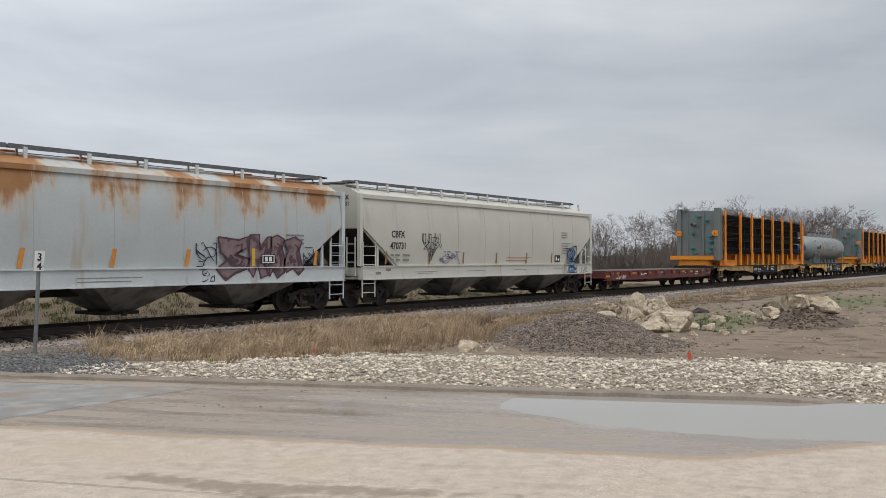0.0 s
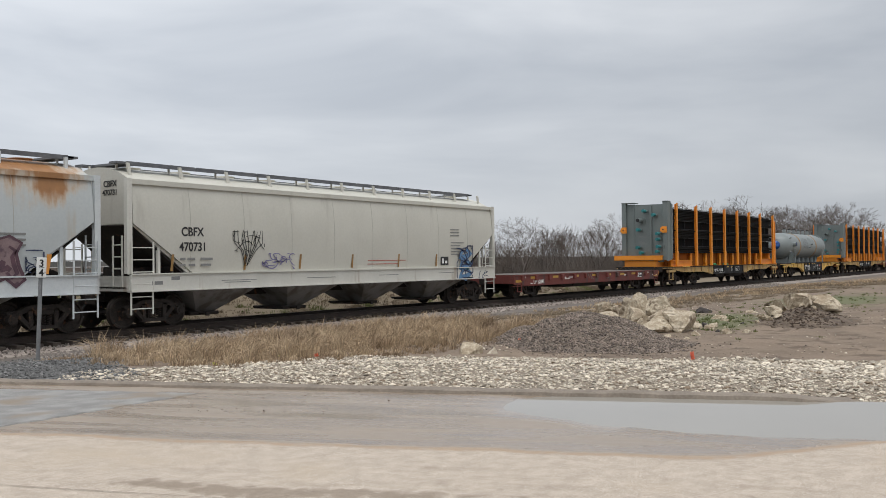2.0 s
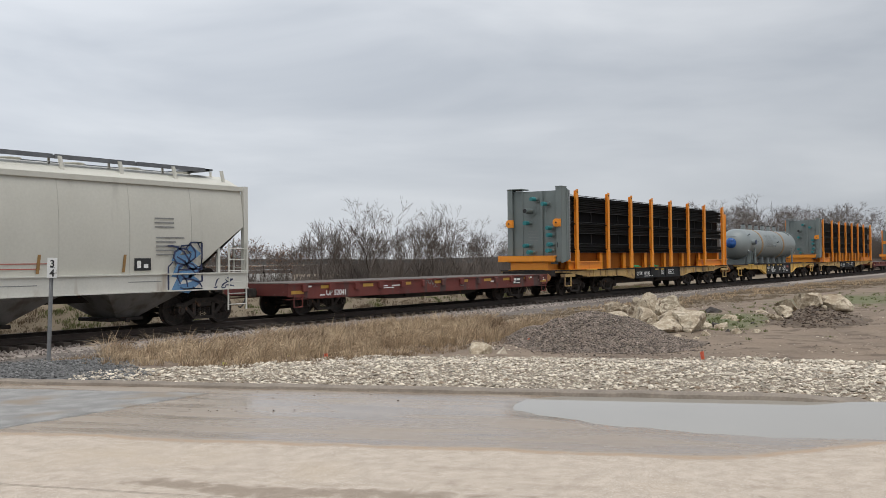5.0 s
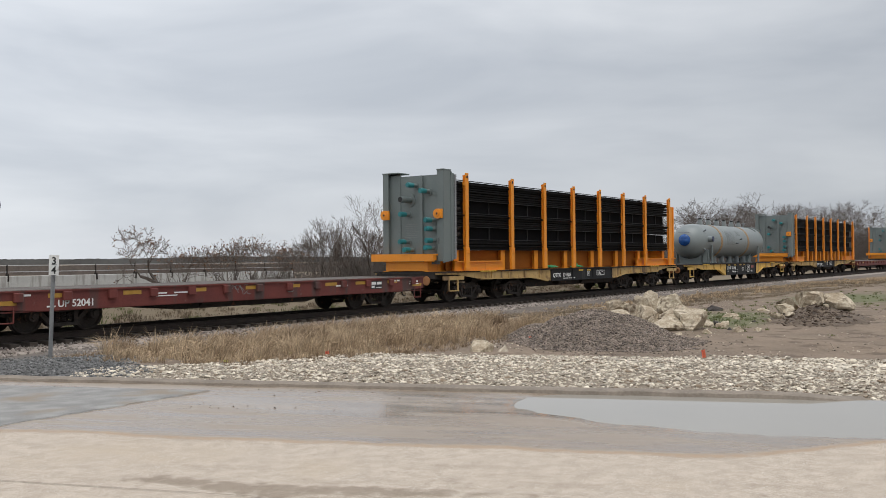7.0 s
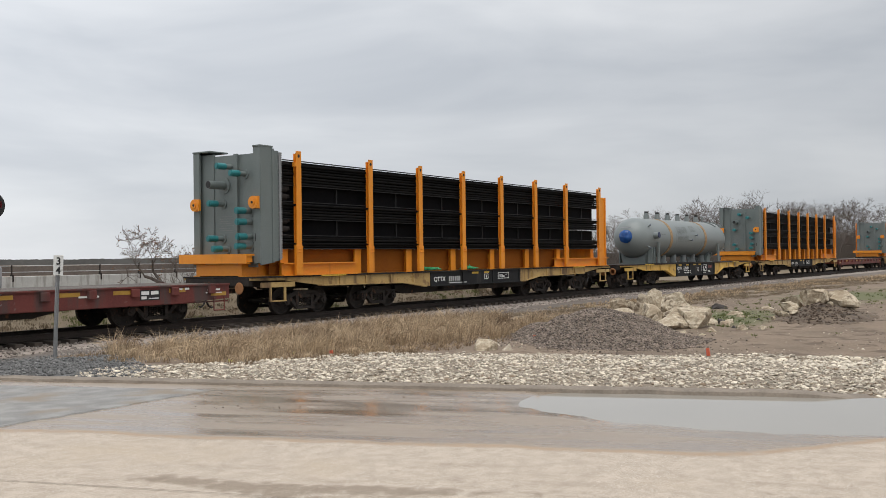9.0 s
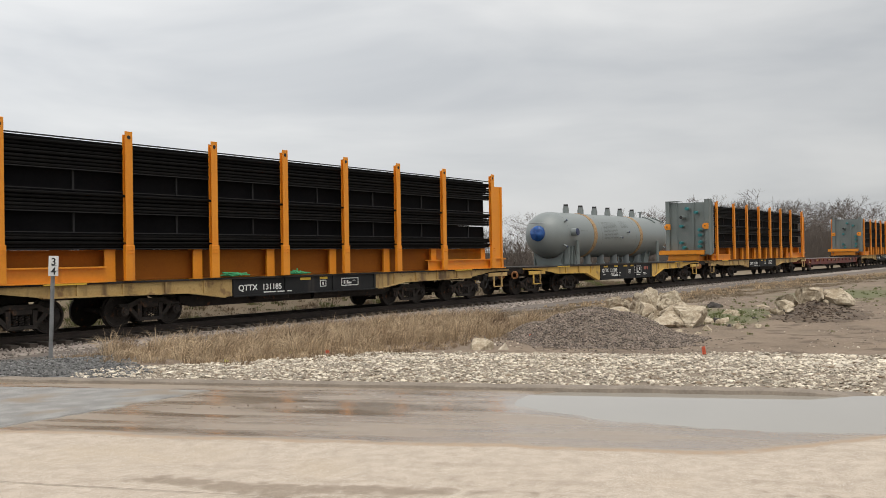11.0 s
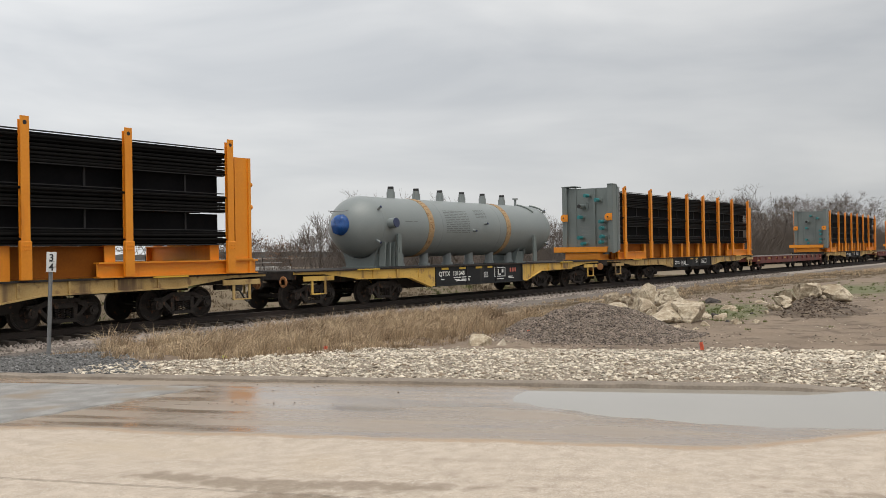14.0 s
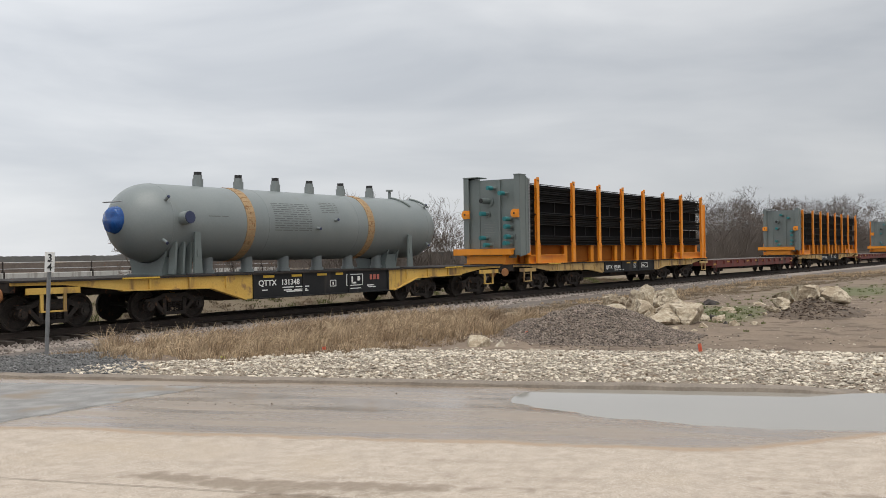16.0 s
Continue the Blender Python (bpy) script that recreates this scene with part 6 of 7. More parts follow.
def motions():
    for thing, x, z in TRAIN:
        walk(thing, [(t, pose(x - travelled(t), TRACK_Y, RAIL_Z + z)) for t in [k * 0.5 for k in range(33)]])
    for ob in [o for o in scene.objects if o.name.split(".")[0] == "wheelset"]:
        at = ob.location.copy()
        walk(ob, [(k * 0.1, pose(at.x, 0, at.z, 0, -math.degrees(travelled(k * 0.1) / 0.46), 0)) for k in range(161)])


# ---- beside the line: stones, heaps, plants, signs ----
rng = random.Random(21)


def bank_z(x, y):
    """Ground with the low bank of dug soil under the boulders by the track."""
    g = math.exp(-(((x - 20.6) / 1.25) ** 2 + ((y - 5.65) / 0.85) ** 2))
    ragged = g + 0.22 * fbm(x, y, 2.6, 81)
    return ground_z(x, y) + 0.36 * g * (1 + 0.45 * fbm(x, y, 2.2, 19)) + 0.03 * fbm(x, y, 7.0, 5) * g - 0.06 * (1 - smooth01((ragged - 0.10) / 0.12))


def build_soil_bank():
    bm = bmesh.new()
    n = 84
    g = [[bm.verts.new((*laid(18.6 + 4.6 * i / n, 4.0 + 3.6 * j / n), bank_z(18.6 + 4.6 * i / n, 4.0 + 3.6 * j / n))) for i in range(n + 1)] for j in range(n + 1)]
    for j in range(n):
        for i in range(n):
            bm.faces.new((g[j][i], g[j][i + 1], g[j + 1][i + 1], g[j + 1][i]))
    tagged(new("soil_bank", finish(bm, "soil_bank", M["turned_soil"], True)), "low bank of dark dug soil under boulders", "soil")


build_soil_bank()


def build_boulder(x, y, w, h, material, label, seed, deep=None, sink=0.12):
    """A broken limestone block with flat faces, part sunk in the ground."""
    r = random.Random(seed)
    bm = bmesh.new()
    bmesh.ops.create_icosphere(bm, subdivisions=4, radius=1)
    off = Vector((seed * 3.7, seed * 1.3, 0))
    cuts = [(Vector((r.gauss(0, 1), r.gauss(0, 1), r.gauss(0, 0.8))).normalized(), r.uniform(0.36, 0.72)) for _ in range(15)]
    for v in bm.verts:
        c = v.co.copy()
        v.co *= 1 + 0.30 * noise.noise(c * 1.1 + off)
        for nrm, d in cuts:
            over = v.co.dot(nrm) - d
            if over > 0:
                v.co -= nrm * over
        v.co *= 1 + 0.07 * noise.noise(c * 3.5 + off) + 0.04 * noise.noise(c * 9 + off) - 0.16 * max(0.0, 0.25 - abs(noise.noise(c * 2.2 + off * 2)) * 2.2) - 0.07 * max(0.0, 0.2 - abs(noise.noise(c * 4.7 + off)) * 2.5)
    lo, hi = min(v.co.z for v in bm.verts), max(v.co.z for v in bm.verts)
    wx = max(abs(v.co.x) for v in bm.verts)
    for v in bm.verts:
        v.co = Vector((v.co.x * w / 2 / wx, v.co.y * (deep or w) / 2 / wx, (v.co.z - lo) / (hi - lo) * (0.82 * h + sink)))
    me = finish(bm, "boulder", material, False)
    ob = tagged(new("boulder", me), label, "boulder", "boulders by the dirt track")
    ob.matrix_basis = pose(*laid(x, y), bank_z(x, y) - sink, 0, 0, -54 + r.uniform(-12, 12))
    return ob


PALE = "cream and tan limestone boulder on bare dirt"
for k, (x, y, w, h, tone, label) in enumerate((
        (18.60, 9.90, 0.78, 0.98, "boulder", "upright tan limestone boulder in a rock pile"),
        (19.35, 10.0, 0.55, 1.12, "boulder", "tall cream boulder at the back of a rock pile"),
        (18.85, 9.15, 0.80, 1.02, "boulder", "cream boulder high in a rock pile"),
        (16.15, 7.95, 1.12, 0.55, "boulder", "broad tan limestone boulder in a rock pile"),
        (16.75, 7.52, 0.86, 0.72, "boulder", "rough tan boulder at the edge of a rock pile"),
        (17.45, 8.35, 1.0, 0.72, "boulder", "tan boulder wedged in a rock pile"),
        (19.10, 11.10, 1.25, 0.36, "boulder", "low flat cream boulder beside crushed stone"),
        (20.0, 11.5, 0.95, 0.62, "boulder", "cream boulder behind a rock pile"),
        (18.70, 8.00, 0.28, 0.17, "boulder", "small pale stone on dirt"),
        (17.44, 7.07, 0.34, 0.26, "boulder", "small tan stone on dirt"),
        (20.26, 7.96, 0.60, 0.24, "boulder", "low tan rock in short grass"),
        (16.91, 6.39, 0.34, 0.15, "boulder", "small tan stone on dirt"),
        (22.03, 9.14, 0.62, 0.30, "dark_boulder", "dark brown rock in short grass"),
        (17.95, 6.34, 0.15, 0.10, "stone", "small white stone on dirt"),
        (21.27, 6.62, 0.82, 0.62, "boulder", "rounded tan boulder by the dirt track"),
        (20.95, 6.0, 0.95, 0.66, "boulder", "large cream and brown boulder by the dirt track"),
        (21.5, 5.50, 0.80, 0.62, "boulder", "cream boulder leaning by the dirt track"),
        (22.4, 6.35, 0.75, 0.80, "boulder", "cream boulder behind others by the dirt track"),
        (22.58, 7.84, 0.50, 0.20, "boulder", "low tan rock in short grass"),
        (17.63, 9.92, 0.42, 0.24, "boulder", "small tan rock beside crushed stone"),
        (13.92, 7.15, 0.20, 0.11, "stone", "small pale stone on dirt"),
        (15.53, 6.83, 0.25, 0.14, "boulder", "small tan stone on dirt"),
        (14.18, 5.18, 0.14, 0.08, "stone", "small pale stone on dirt"),
        (10.35, 9.10, 0.58, 0.36, "boulder", "yellowish limestone rock at the edge of white rubble"),
        (10.62, 8.72, 0.42, 0.24, "stone", "pale rock at the edge of white rubble"),
        (11.00, 9.35, 0.30, 0.18, "stone", "pale rock at the edge of white rubble"),
        (15.4, 7.3, 0.30, 0.16, "boulder", "small tan stone on dirt"),
        (16.2, 6.9, 0.42, 0.22, "boulder", "small tan rock on dirt"),
        (17.1, 6.75, 0.24, 0.16, "dark_boulder", "small dark stone on dirt"),
        (17.20, 8.95, 0.72, 0.62, "boulder", "jagged tan boulder inside a rock pile"),
        (18.05, 8.62, 0.78, 0.80, "boulder", "jagged cream boulder inside a rock pile"),
        (17.85, 9.35, 0.62, 0.74, "boulder", "narrow tan boulder inside a rock pile"),
        (16.85, 8.55, 0.60, 0.42, "boulder", "low brown boulder inside a rock pile"),
        (18.35, 8.10, 0.62, 0.46, "boulder", "low tan boulder at the foot of a rock pile"),
        (19.05, 8.45, 0.50, 0.40, "boulder", "small cream boulder at the foot of a rock pile"),
        (17.55, 7.60, 0.56, 0.34, "boulder", "flat tan boulder at the foot of a rock pile"),
        (18.10, 7.25, 0.40, 0.22, "boulder", "flat tan rock at the foot of a rock pile"),
        (19.60, 7.45, 0.44, 0.20, "boulder", "flat tan rock in short grass"),
        (21.75, 5.95, 0.70, 0.48, "boulder", "brown boulder wedged among others by the dirt track"),
        (20.55, 6.55, 0.55, 0.36, "boulder", "small tan boulder by the dirt track"))):
    build_boulder(x, y, w, h, M[tone], label, k + 1)
for k in range(34):
    near = k % 2
    x, y = (rng.gauss(17.4, 0.95), rng.gauss(7.7, 0.9)) if near else (rng.gauss(20.7, 1.0), rng.gauss(6.3, 0.7))
    s = rng.uniform(0.12, 0.34)
    build_boulder(x, y, s, s * rng.uniform(0.45, 0.8), M["dark_boulder" if k % 9 == 4 else "boulder"], "small broken limestone rock on dirt", 60 + k, sink=0.04)

PEBBLES = stone_shapes(6, 1, 0.75, 5)
CHIPS = stone_shapes(10, 1, 0.46, 9)

# brown crushed-stone heap
places = []
HX, HY, HR, HH = 13.35, 8.25, 1.95, 0.74


def heap_z(x, y):
    r = math.hypot((x - HX) * 0.95 + (y - HY) * 0.25, (y - HY) * 0.85 - (x - HX) * 0.15) / HR
    r += 0.16 * fbm(x, y, 0.8, 17) + 0.05 * fbm(x, y, 2.6, 18)
    return ground_z(x, y) - 0.04 + HH * (1 - smooth01(min(1, r) * 0.98)) ** 0.85 if r < 1.05 else -9


bm = bmesh.new()
N = 46
grid = [[bm.verts.new((*laid(HX - 2.5 + 5 * i / N, HY - 2.7 + 5.4 * j / N), max(heap_z(HX - 2.5 + 5 * i / N, HY - 2.7 + 5.4 * j / N),
                                                                      ground_z(HX - 2.5 + 5 * i / N, HY - 2.7 + 5.4 * j / N) - 0.06))) for i in range(N + 1)] for j in range(N + 1)]
for j in range(N):
    for i in range(N):
        bm.faces.new((grid[j][i], grid[j][i + 1], grid[j + 1][i + 1], grid[j + 1][i]))
gravel_mound = tagged(new("gravel_mound", finish(bm, "gravel_mound", M["pile"], True)), "heap of brown crushed stone on bare dirt", "gravel heap")
places = []
while len(places) < 15000:
    x, y = rng.uniform(HX - 2.4, HX + 2.4), rng.uniform(HY - 2.6, HY + 2.6)
    z = heap_z(x, y)
    if z > ground_z(x, y) - 0.02 or rng.random() < 0.02:
        places.append((x, y, max(z, ground_z(x, y)) + 0.008, rng.uniform(0.014, 0.036)))
heap("crushed_stone", PEBBLES, places, M["pile"], "loose brown crushed stones on a heap", "crushed stone", rng)

# slate-grey gravel by the milepost
places = []
while len(places) < 9500:
    x, y = rng.uniform(-2, 5.8), rng.uniform(9.5, 18.2)
    a, d = edge_coords(x, y)
    if d > 0.30 and x < 4.22 + 0.21 * (y - 11) + 0.3 * fbm(x, y, 0.5, 11) + rng.gauss(0, 0.12):
        places.append((x, y, ground_z(x, y) + 0.008, rng.uniform(0.014, 0.036)))
heap("grey_gravel", PEBBLES, places, M["dark_gravel"], "slate-grey loose gravel beside the road", "gravel", rng)

# ballast stones on the near shoulder and between the ties
places = []
while len(places) < 13500:
    x = -2 + 62 * rng.random() ** 1.5
    dy = rng.uniform(-4.2, -0.85)
    x, y = unlaid(STRETCH * x + 8.0, TRACK_Y + dy)
    z = -0.645 if dy > -1.2 else -0.665 - (-1.55 - dy) * 0.17 if dy < -1.55 else -0.655
    places.append((x, y, z + 0.02, rng.uniform(0.022, 0.050)))
while len(places) < 24000:
    x, y = 3.5 + 33 * rng.random() ** 1.3, rng.uniform(13.6, 17.6)
    if y > gravel_edge(x) + 0.9 * fbm(x, y, 0.5, 11) + rng.gauss(0, 0.35):
        places.append((x, y, ground_z(x, y) + 0.008, rng.uniform(0.014, 0.040)))
while len(places) < 31000:
    x, y = rng.uniform(-1.0, 10.0), rng.uniform(14.4, 18.4)
    if y > gravel_edge(x) + 0.5 * fbm(x, y, 0.5, 11) and x > 3.6 + 0.21 * (y - 11):
        places.append((x, y, ground_z(x, y) + 0.010, rng.uniform(0.016, 0.046)))
heap("ballast_stone", PEBBLES, places, M["ballast"], "loose grey and pinkish ballast stones", "ballast", rng)

# white limestone rubble
rub_small, rub_near = [], []
while len(rub_small) < 37000:
    a, d = rng.uniform(-1.2, 17), rng.uniform(0.14, 6.0)
    x, y = from_edge(a, d)
    if a > 0.7 - 0.45 * d + 0.5 * fbm(x, y, 0.8, 33) and d < rubble_top(a) + 0.35 * fbm(x, y, 0.5, 11) + rng.uniform(-0.25, 0.15):
        s = rng.choice((0.009, 0.011, 0.013, 0.015, 0.018, 0.022, 0.028, 0.042)) * rng.uniform(0.8, 1.25)
        if a > 10.5 and d > 2.5 and rng.random() < 0.3:
            s *= 1.8
        (rub_near if d < 1.5 and s > 0.026 and len(rub_near) < 300 and 1 < a < 12 else rub_small).append((x, y, ground_z(x, y) + 0.25 * s, s))
rubble = heap("rubble", CHIPS, rub_small, M["stone"], "bed of broken white limestone rubble along the road", "rubble", rng, tilt=0.22)
chip_meshes = []
for v, f in CHIPS:
    chip_meshes.append(array_mesh("stone", v, f, M["stone"]))
for k, (x, y, z, s) in enumerate(rub_near):
    m = pose(*laid(x, y), z, rng.uniform(-22, 22), rng.uniform(-22, 22), rng.uniform(0, 360))
    sharing("stone", chip_meshes[k % len(chip_meshes)], rubble, m @ Matrix.Diagonal((s * rng.uniform(.8, 1.4), s * rng.uniform(.8, 1.2), s * rng.uniform(.7, 1.1), 1)))

# grit and small stones strewn over the bare dirt
places = []
while len(places) < 3600:
    x, y = 11 + 17 * rng.random() ** 1.3, rng.uniform(3.2, 11.5)
    if edge_coords(x, y)[1] > rubble_top(edge_coords(x, y)[0]) - 0.2 and math.hypot(x - HX, y - HY) > 1.5 and fbm(x, y, 0.7, 90) > -0.15 + 0.3 * rng.random():
        places.append((x, y, ground_z(x, y) + 0.003, 0.008 + 0.030 * rng.random() ** 3))
heap("dirt_grit", CHIPS, places[:2500], M["pile"], "brown grit and small stones on bare dirt", "grit", rng)
heap("pale_grit", CHIPS, places[2500:], M["stone"], "scattered pale limestone chips on bare dirt", "grit", rng)

# soil: dark clods below the boulders, crumbs on the road
places = [(20.2 + rng.gauss(0, 0.9), 5.5 + rng.gauss(0, 0.40), 0, rng.uniform(0.012, 0.055)) for _ in range(900)]
places += [(16.6 + rng.gauss(0, 0.7), 7.1 + rng.gauss(0, 0.4), 0, rng.uniform(0.012, 0.05)) for _ in range(180)]
places = [(x, y, bank_z(x, y) + 0.2 * s, s) for x, y, _, s in places if edge_coords(x, y)[1] > 5.2]
heap("soil_clods", CHIPS, places, M["clod"], "dark brown clods of dug soil", "soil", rng)
places = []
for a, d, n, sp in ((3.9, -1.15, 16, 0.45), (4.9, -0.32, 14, 0.9), (6.6, -0.45, 8, 0.5), (3.1, -4.15, 4, 0.12), (4.35, -4.7, 7, 0.10), (5.5, -4.8, 5, 0.14), (8.9, -1.95, 3, 0.2), (7.6, -4.0, 3, 0.8), (2.0, -0.5, 6, 1.0)):
    for _ in range(n):
        aa, dd = a + rng.gauss(0, sp), d + rng.gauss(0, sp * 0.18)
        if dd < -0.1 and (aa < 6.0 or dd < -2.0):
            places.append((*from_edge(aa, dd), 0.005, rng.uniform(0.005, 0.017)))
heap("mud_crumbs", CHIPS, places, M["clod"], "crumbs of mud dropped on the road", "mud", rng)

# broken concrete lip along the road's edge
bm = bmesh.new()
rows = []
for k in range(0, 261):
    a = -7.5 + k * 0.068
    n1, n2 = fbm(a, 0, 1.3, 5), fbm(a, 3, 4.0, 8)
    lift = 0.045 + 0.012 * n1
    if a > 9.6:
        lift *= max(0, 1 - (a - 9.6) * 2.5)
    prof = [(-0.10 + 0.05 * n1 + 0.012 * n2, -0.03), (-0.085 + 0.05 * n1 + 0.012 * n2, lift - 0.012), (-0.05 + 0.05 * n1, lift), (0.06, lift + 0.006 * n2), (0.13 + 0.06 * n2, lift * 0.6), (0.24, -0.10)]
    rows.append([bm.verts.new((*laid(*from_edge(a, d)), z)) for d, z in prof])
for r, q in zip(rows, rows[1:]):
    for i in range(len(r) - 1):
        bm.faces.new((r[i], q[i], q[i + 1], r[i + 1]))
tagged(new("kerb", finish(bm, "kerb", M["kerb"], True)), "worn brown concrete lip at the edge of the road", "kerb", kind="structure")
bm = bmesh.new()
for (a0, d0), (a1, d1) in (((3.2, -3.55), (5.2, -3.62)), ((5.2, -3.62), (8.5, -3.75)), ((-3.0, -3.45), (3.2, -3.55))):
    vs = [bm.verts.new((*laid(*from_edge(a, d)), 0.0115)) for a, d in ((a0, d0 - 0.003), (a1, d1 - 0.003), (a1, d1 + 0.003), (a0, d0 + 0.003))]
    bm.faces.new(vs)
tagged(new("road_joint", finish(bm, "road_joint", M["kerb"])), "dirt-filled joint between the road slabs", "joint", kind="structure")


# ---- plants ----
def blades(name, spots, material, label, category, lean=0.35, thin=0.006, reach=0.11):
    """Grass: every spot (x, y, z, height) is a clump of bent blades."""
    vs, fs = [], []
    for x, y, z, h, n in spots:
        x, y = laid(x, y)
        for _ in range(n):
            a, from_mid = rng.uniform(0, 6.28), abs(rng.gauss(0, 0.55))
            out = lean * (0.35 + from_mid) * rng.uniform(0.6, 1.5)
            hh = h * rng.uniform(0.45, 1.1) * (1.08 - 0.22 * min(1.5, from_mid))
            bx, by = x + math.cos(a) * from_mid * reach, y + math.sin(a) * from_mid * reach
            dx, dy = math.cos(a) * out * hh, math.sin(a) * out * hh
            wx, wy = -math.sin(a) * thin, math.cos(a) * thin
            if rng.random() < 0.5:
                wx, wy = thin * 0.75, -thin * 0.75
            b = len(vs)
            vs += [(bx - wx, by - wy, z - 0.02), (bx + wx, by + wy, z - 0.02), (bx + dx * 0.4 + wx * 0.8, by + dy * 0.4 + wy * 0.8, z + hh * 0.58),
                   (bx + dx * 0.4 - wx * 0.8, by + dy * 0.4 - wy * 0.8, z + hh * 0.6), (bx + dx, by + dy, z + hh * (1 - 0.35 * out))]
            fs += [(b, b + 1, b + 2, b + 3), (b + 3, b + 2, b + 4)]
    me = bpy.data.meshes.new(name)
    me.from_pydata(vs, [], fs)
    me.materials.append(material)
    return tagged(new(name, me), label, category, kind="stuff")


spots, weeds = [], []
while len(spots) < 1700:
    x, y = rng.uniform(3.8, 15.5), rng.uniform(9.8, 16.8)
    lo = 9.95 + 1.7 * smooth01((5.3 - x) / 1.2) + 0.25 * fbm(x, y, 0.9, 3) + 0.3 * smooth01((x - 11) / 2)
    hi = 14.9 + 0.16 * (x - 5) + 0.5 * fbm(x, y, 0.6, 8)
    if lo < y < hi and x > 4.1 + 0.40 * (y - 12) * (y > 12) and math.hypot(x - HX, y - HY) > 2.0 and fbm(x, y, 0.9, 14) > -0.5:
        tall = 0.35 + 0.75 * smooth01(0.5 + 1.5 * fbm(x, y, 1.1, 55))
        spots.append((x, y, ground_z(x, y), 0.48 * tall * smooth01(0.45 + (y - lo) / 0.8) * rng.uniform(0.55, 1.2), rng.randint(24, 42)))
low_litter = []
while len(low_litter) < 900:
    x, y = rng.uniform(3.9, 15.0), rng.uniform(9.3, 15.5)
    if 9.55 + 1.7 * smooth01((5.3 - x) / 1.2) < y and math.hypot(x - HX, y - HY) > 2.0:
        low_litter.append((x, y, ground_z(x, y), rng.uniform(0.05, 0.16), 16))
blades("dead_litter", low_litter, M["brown_grass"], "low brown dead weeds under dry grass", "weeds", 0.9, 0.004)
blades("dry_grass", spots, M["grass"], "tall dry tan winter grass beside the line", "grass", 0.62, 0.0032)
while len(weeds) < 300:
    x, y = rng.uniform(8, 14.5), rng.uniform(11.6, 16.8)
    if fbm(x, y, 0.6, 40) > 0.1:
        weeds.append((x, y, ground_z(x, y), rng.uniform(0.3, 0.55), 22))
for _ in range(200):
    x, y = rng.gauss(14.6, 0.9), rng.gauss(11.2, 0.7)
    weeds.append((x, y, ground_z(x, y), rng.uniform(0.1, 0.28), 16))
bank, bank_green = [], []
for k in range(5200):
    x, y = rng.uniform(0, 54), 22.7 + 4.6 * rng.random() ** 1.3
    green = fbm(x, y, 0.45, 71) > 0.22
    (bank_green if green else bank).append((x, y, ground_z(x, y), rng.uniform(0.06, 0.24) * (1.2 if fbm(x, y, 0.3, 12) > 0.1 else 0.7), 26))
blades("bank_weeds", bank, M["bank_grass"], "matted brown weeds on the bank behind the line", "weeds", 0.9, 0.007, 0.34)
blades("bank_grass", bank_green, M["green_grass"], "patches of green winter grass on the bank behind the line", "grass", 0.8, 0.007, 0.34)
blades("brown_weeds", weeds, M["brown_grass"], "brown dead weeds along the line", "weeds", 0.6, 0.006)
spots = []
while len(spots) < 1500:
    x, y = 15 + 55 * rng.random() ** 1.4, rng.uniform(9.5, 17.3)
    if fbm(x, y, 0.35, 23) > -0.15 and y > 12.6 - 0.05 * (x - 15) + fbm(x, y, 0.5, 9):
        spots.append((x, y, ground_z(x, y), rng.uniform(0.05, 0.20) * (1.5 if fbm(x, y, 0.25, 60) > 0.25 else 0.8), 14))
turf = []
while len(turf) < 3800:
    x, y = 14 + 44 * rng.random() ** 1.3, rng.uniform(8.8, 17.0)
    if y > 11.6 - 0.07 * (x - 15) + 1.2 * fbm(x, y, 0.4, 9) and fbm(x, y, 0.55, 31) > -0.25:
        turf.append((x, y, ground_z(x, y), rng.uniform(0.03, 0.12), 18))
blades("brown_turf", turf, M["bank_grass"], "worn brown winter turf between boulders and the line", "grass", 0.8, 0.006, 0.30)
blades("short_dry_grass", spots, M["grass"], "short dry grass on the bank beside the line", "grass", 0.5, 0.010)
spots = []
while len(spots) < 380:
    far = rng.random() < 0.4
    x, y = (rng.gauss(30, 4.5), rng.gauss(7.5, 1.6)) if far else (rng.gauss(19.3, 1.9), rng.gauss(8.2, 1.0))
    if math.hypot(x - 21, y - 5.9) > 0.9:
        spots.append((x, y, ground_z(x, y), rng.uniform(0.03, 0.10), 14))
blades("green_grass", spots, M["green_grass"], "short green winter grass between the boulders", "grass", 0.6, 0.008)

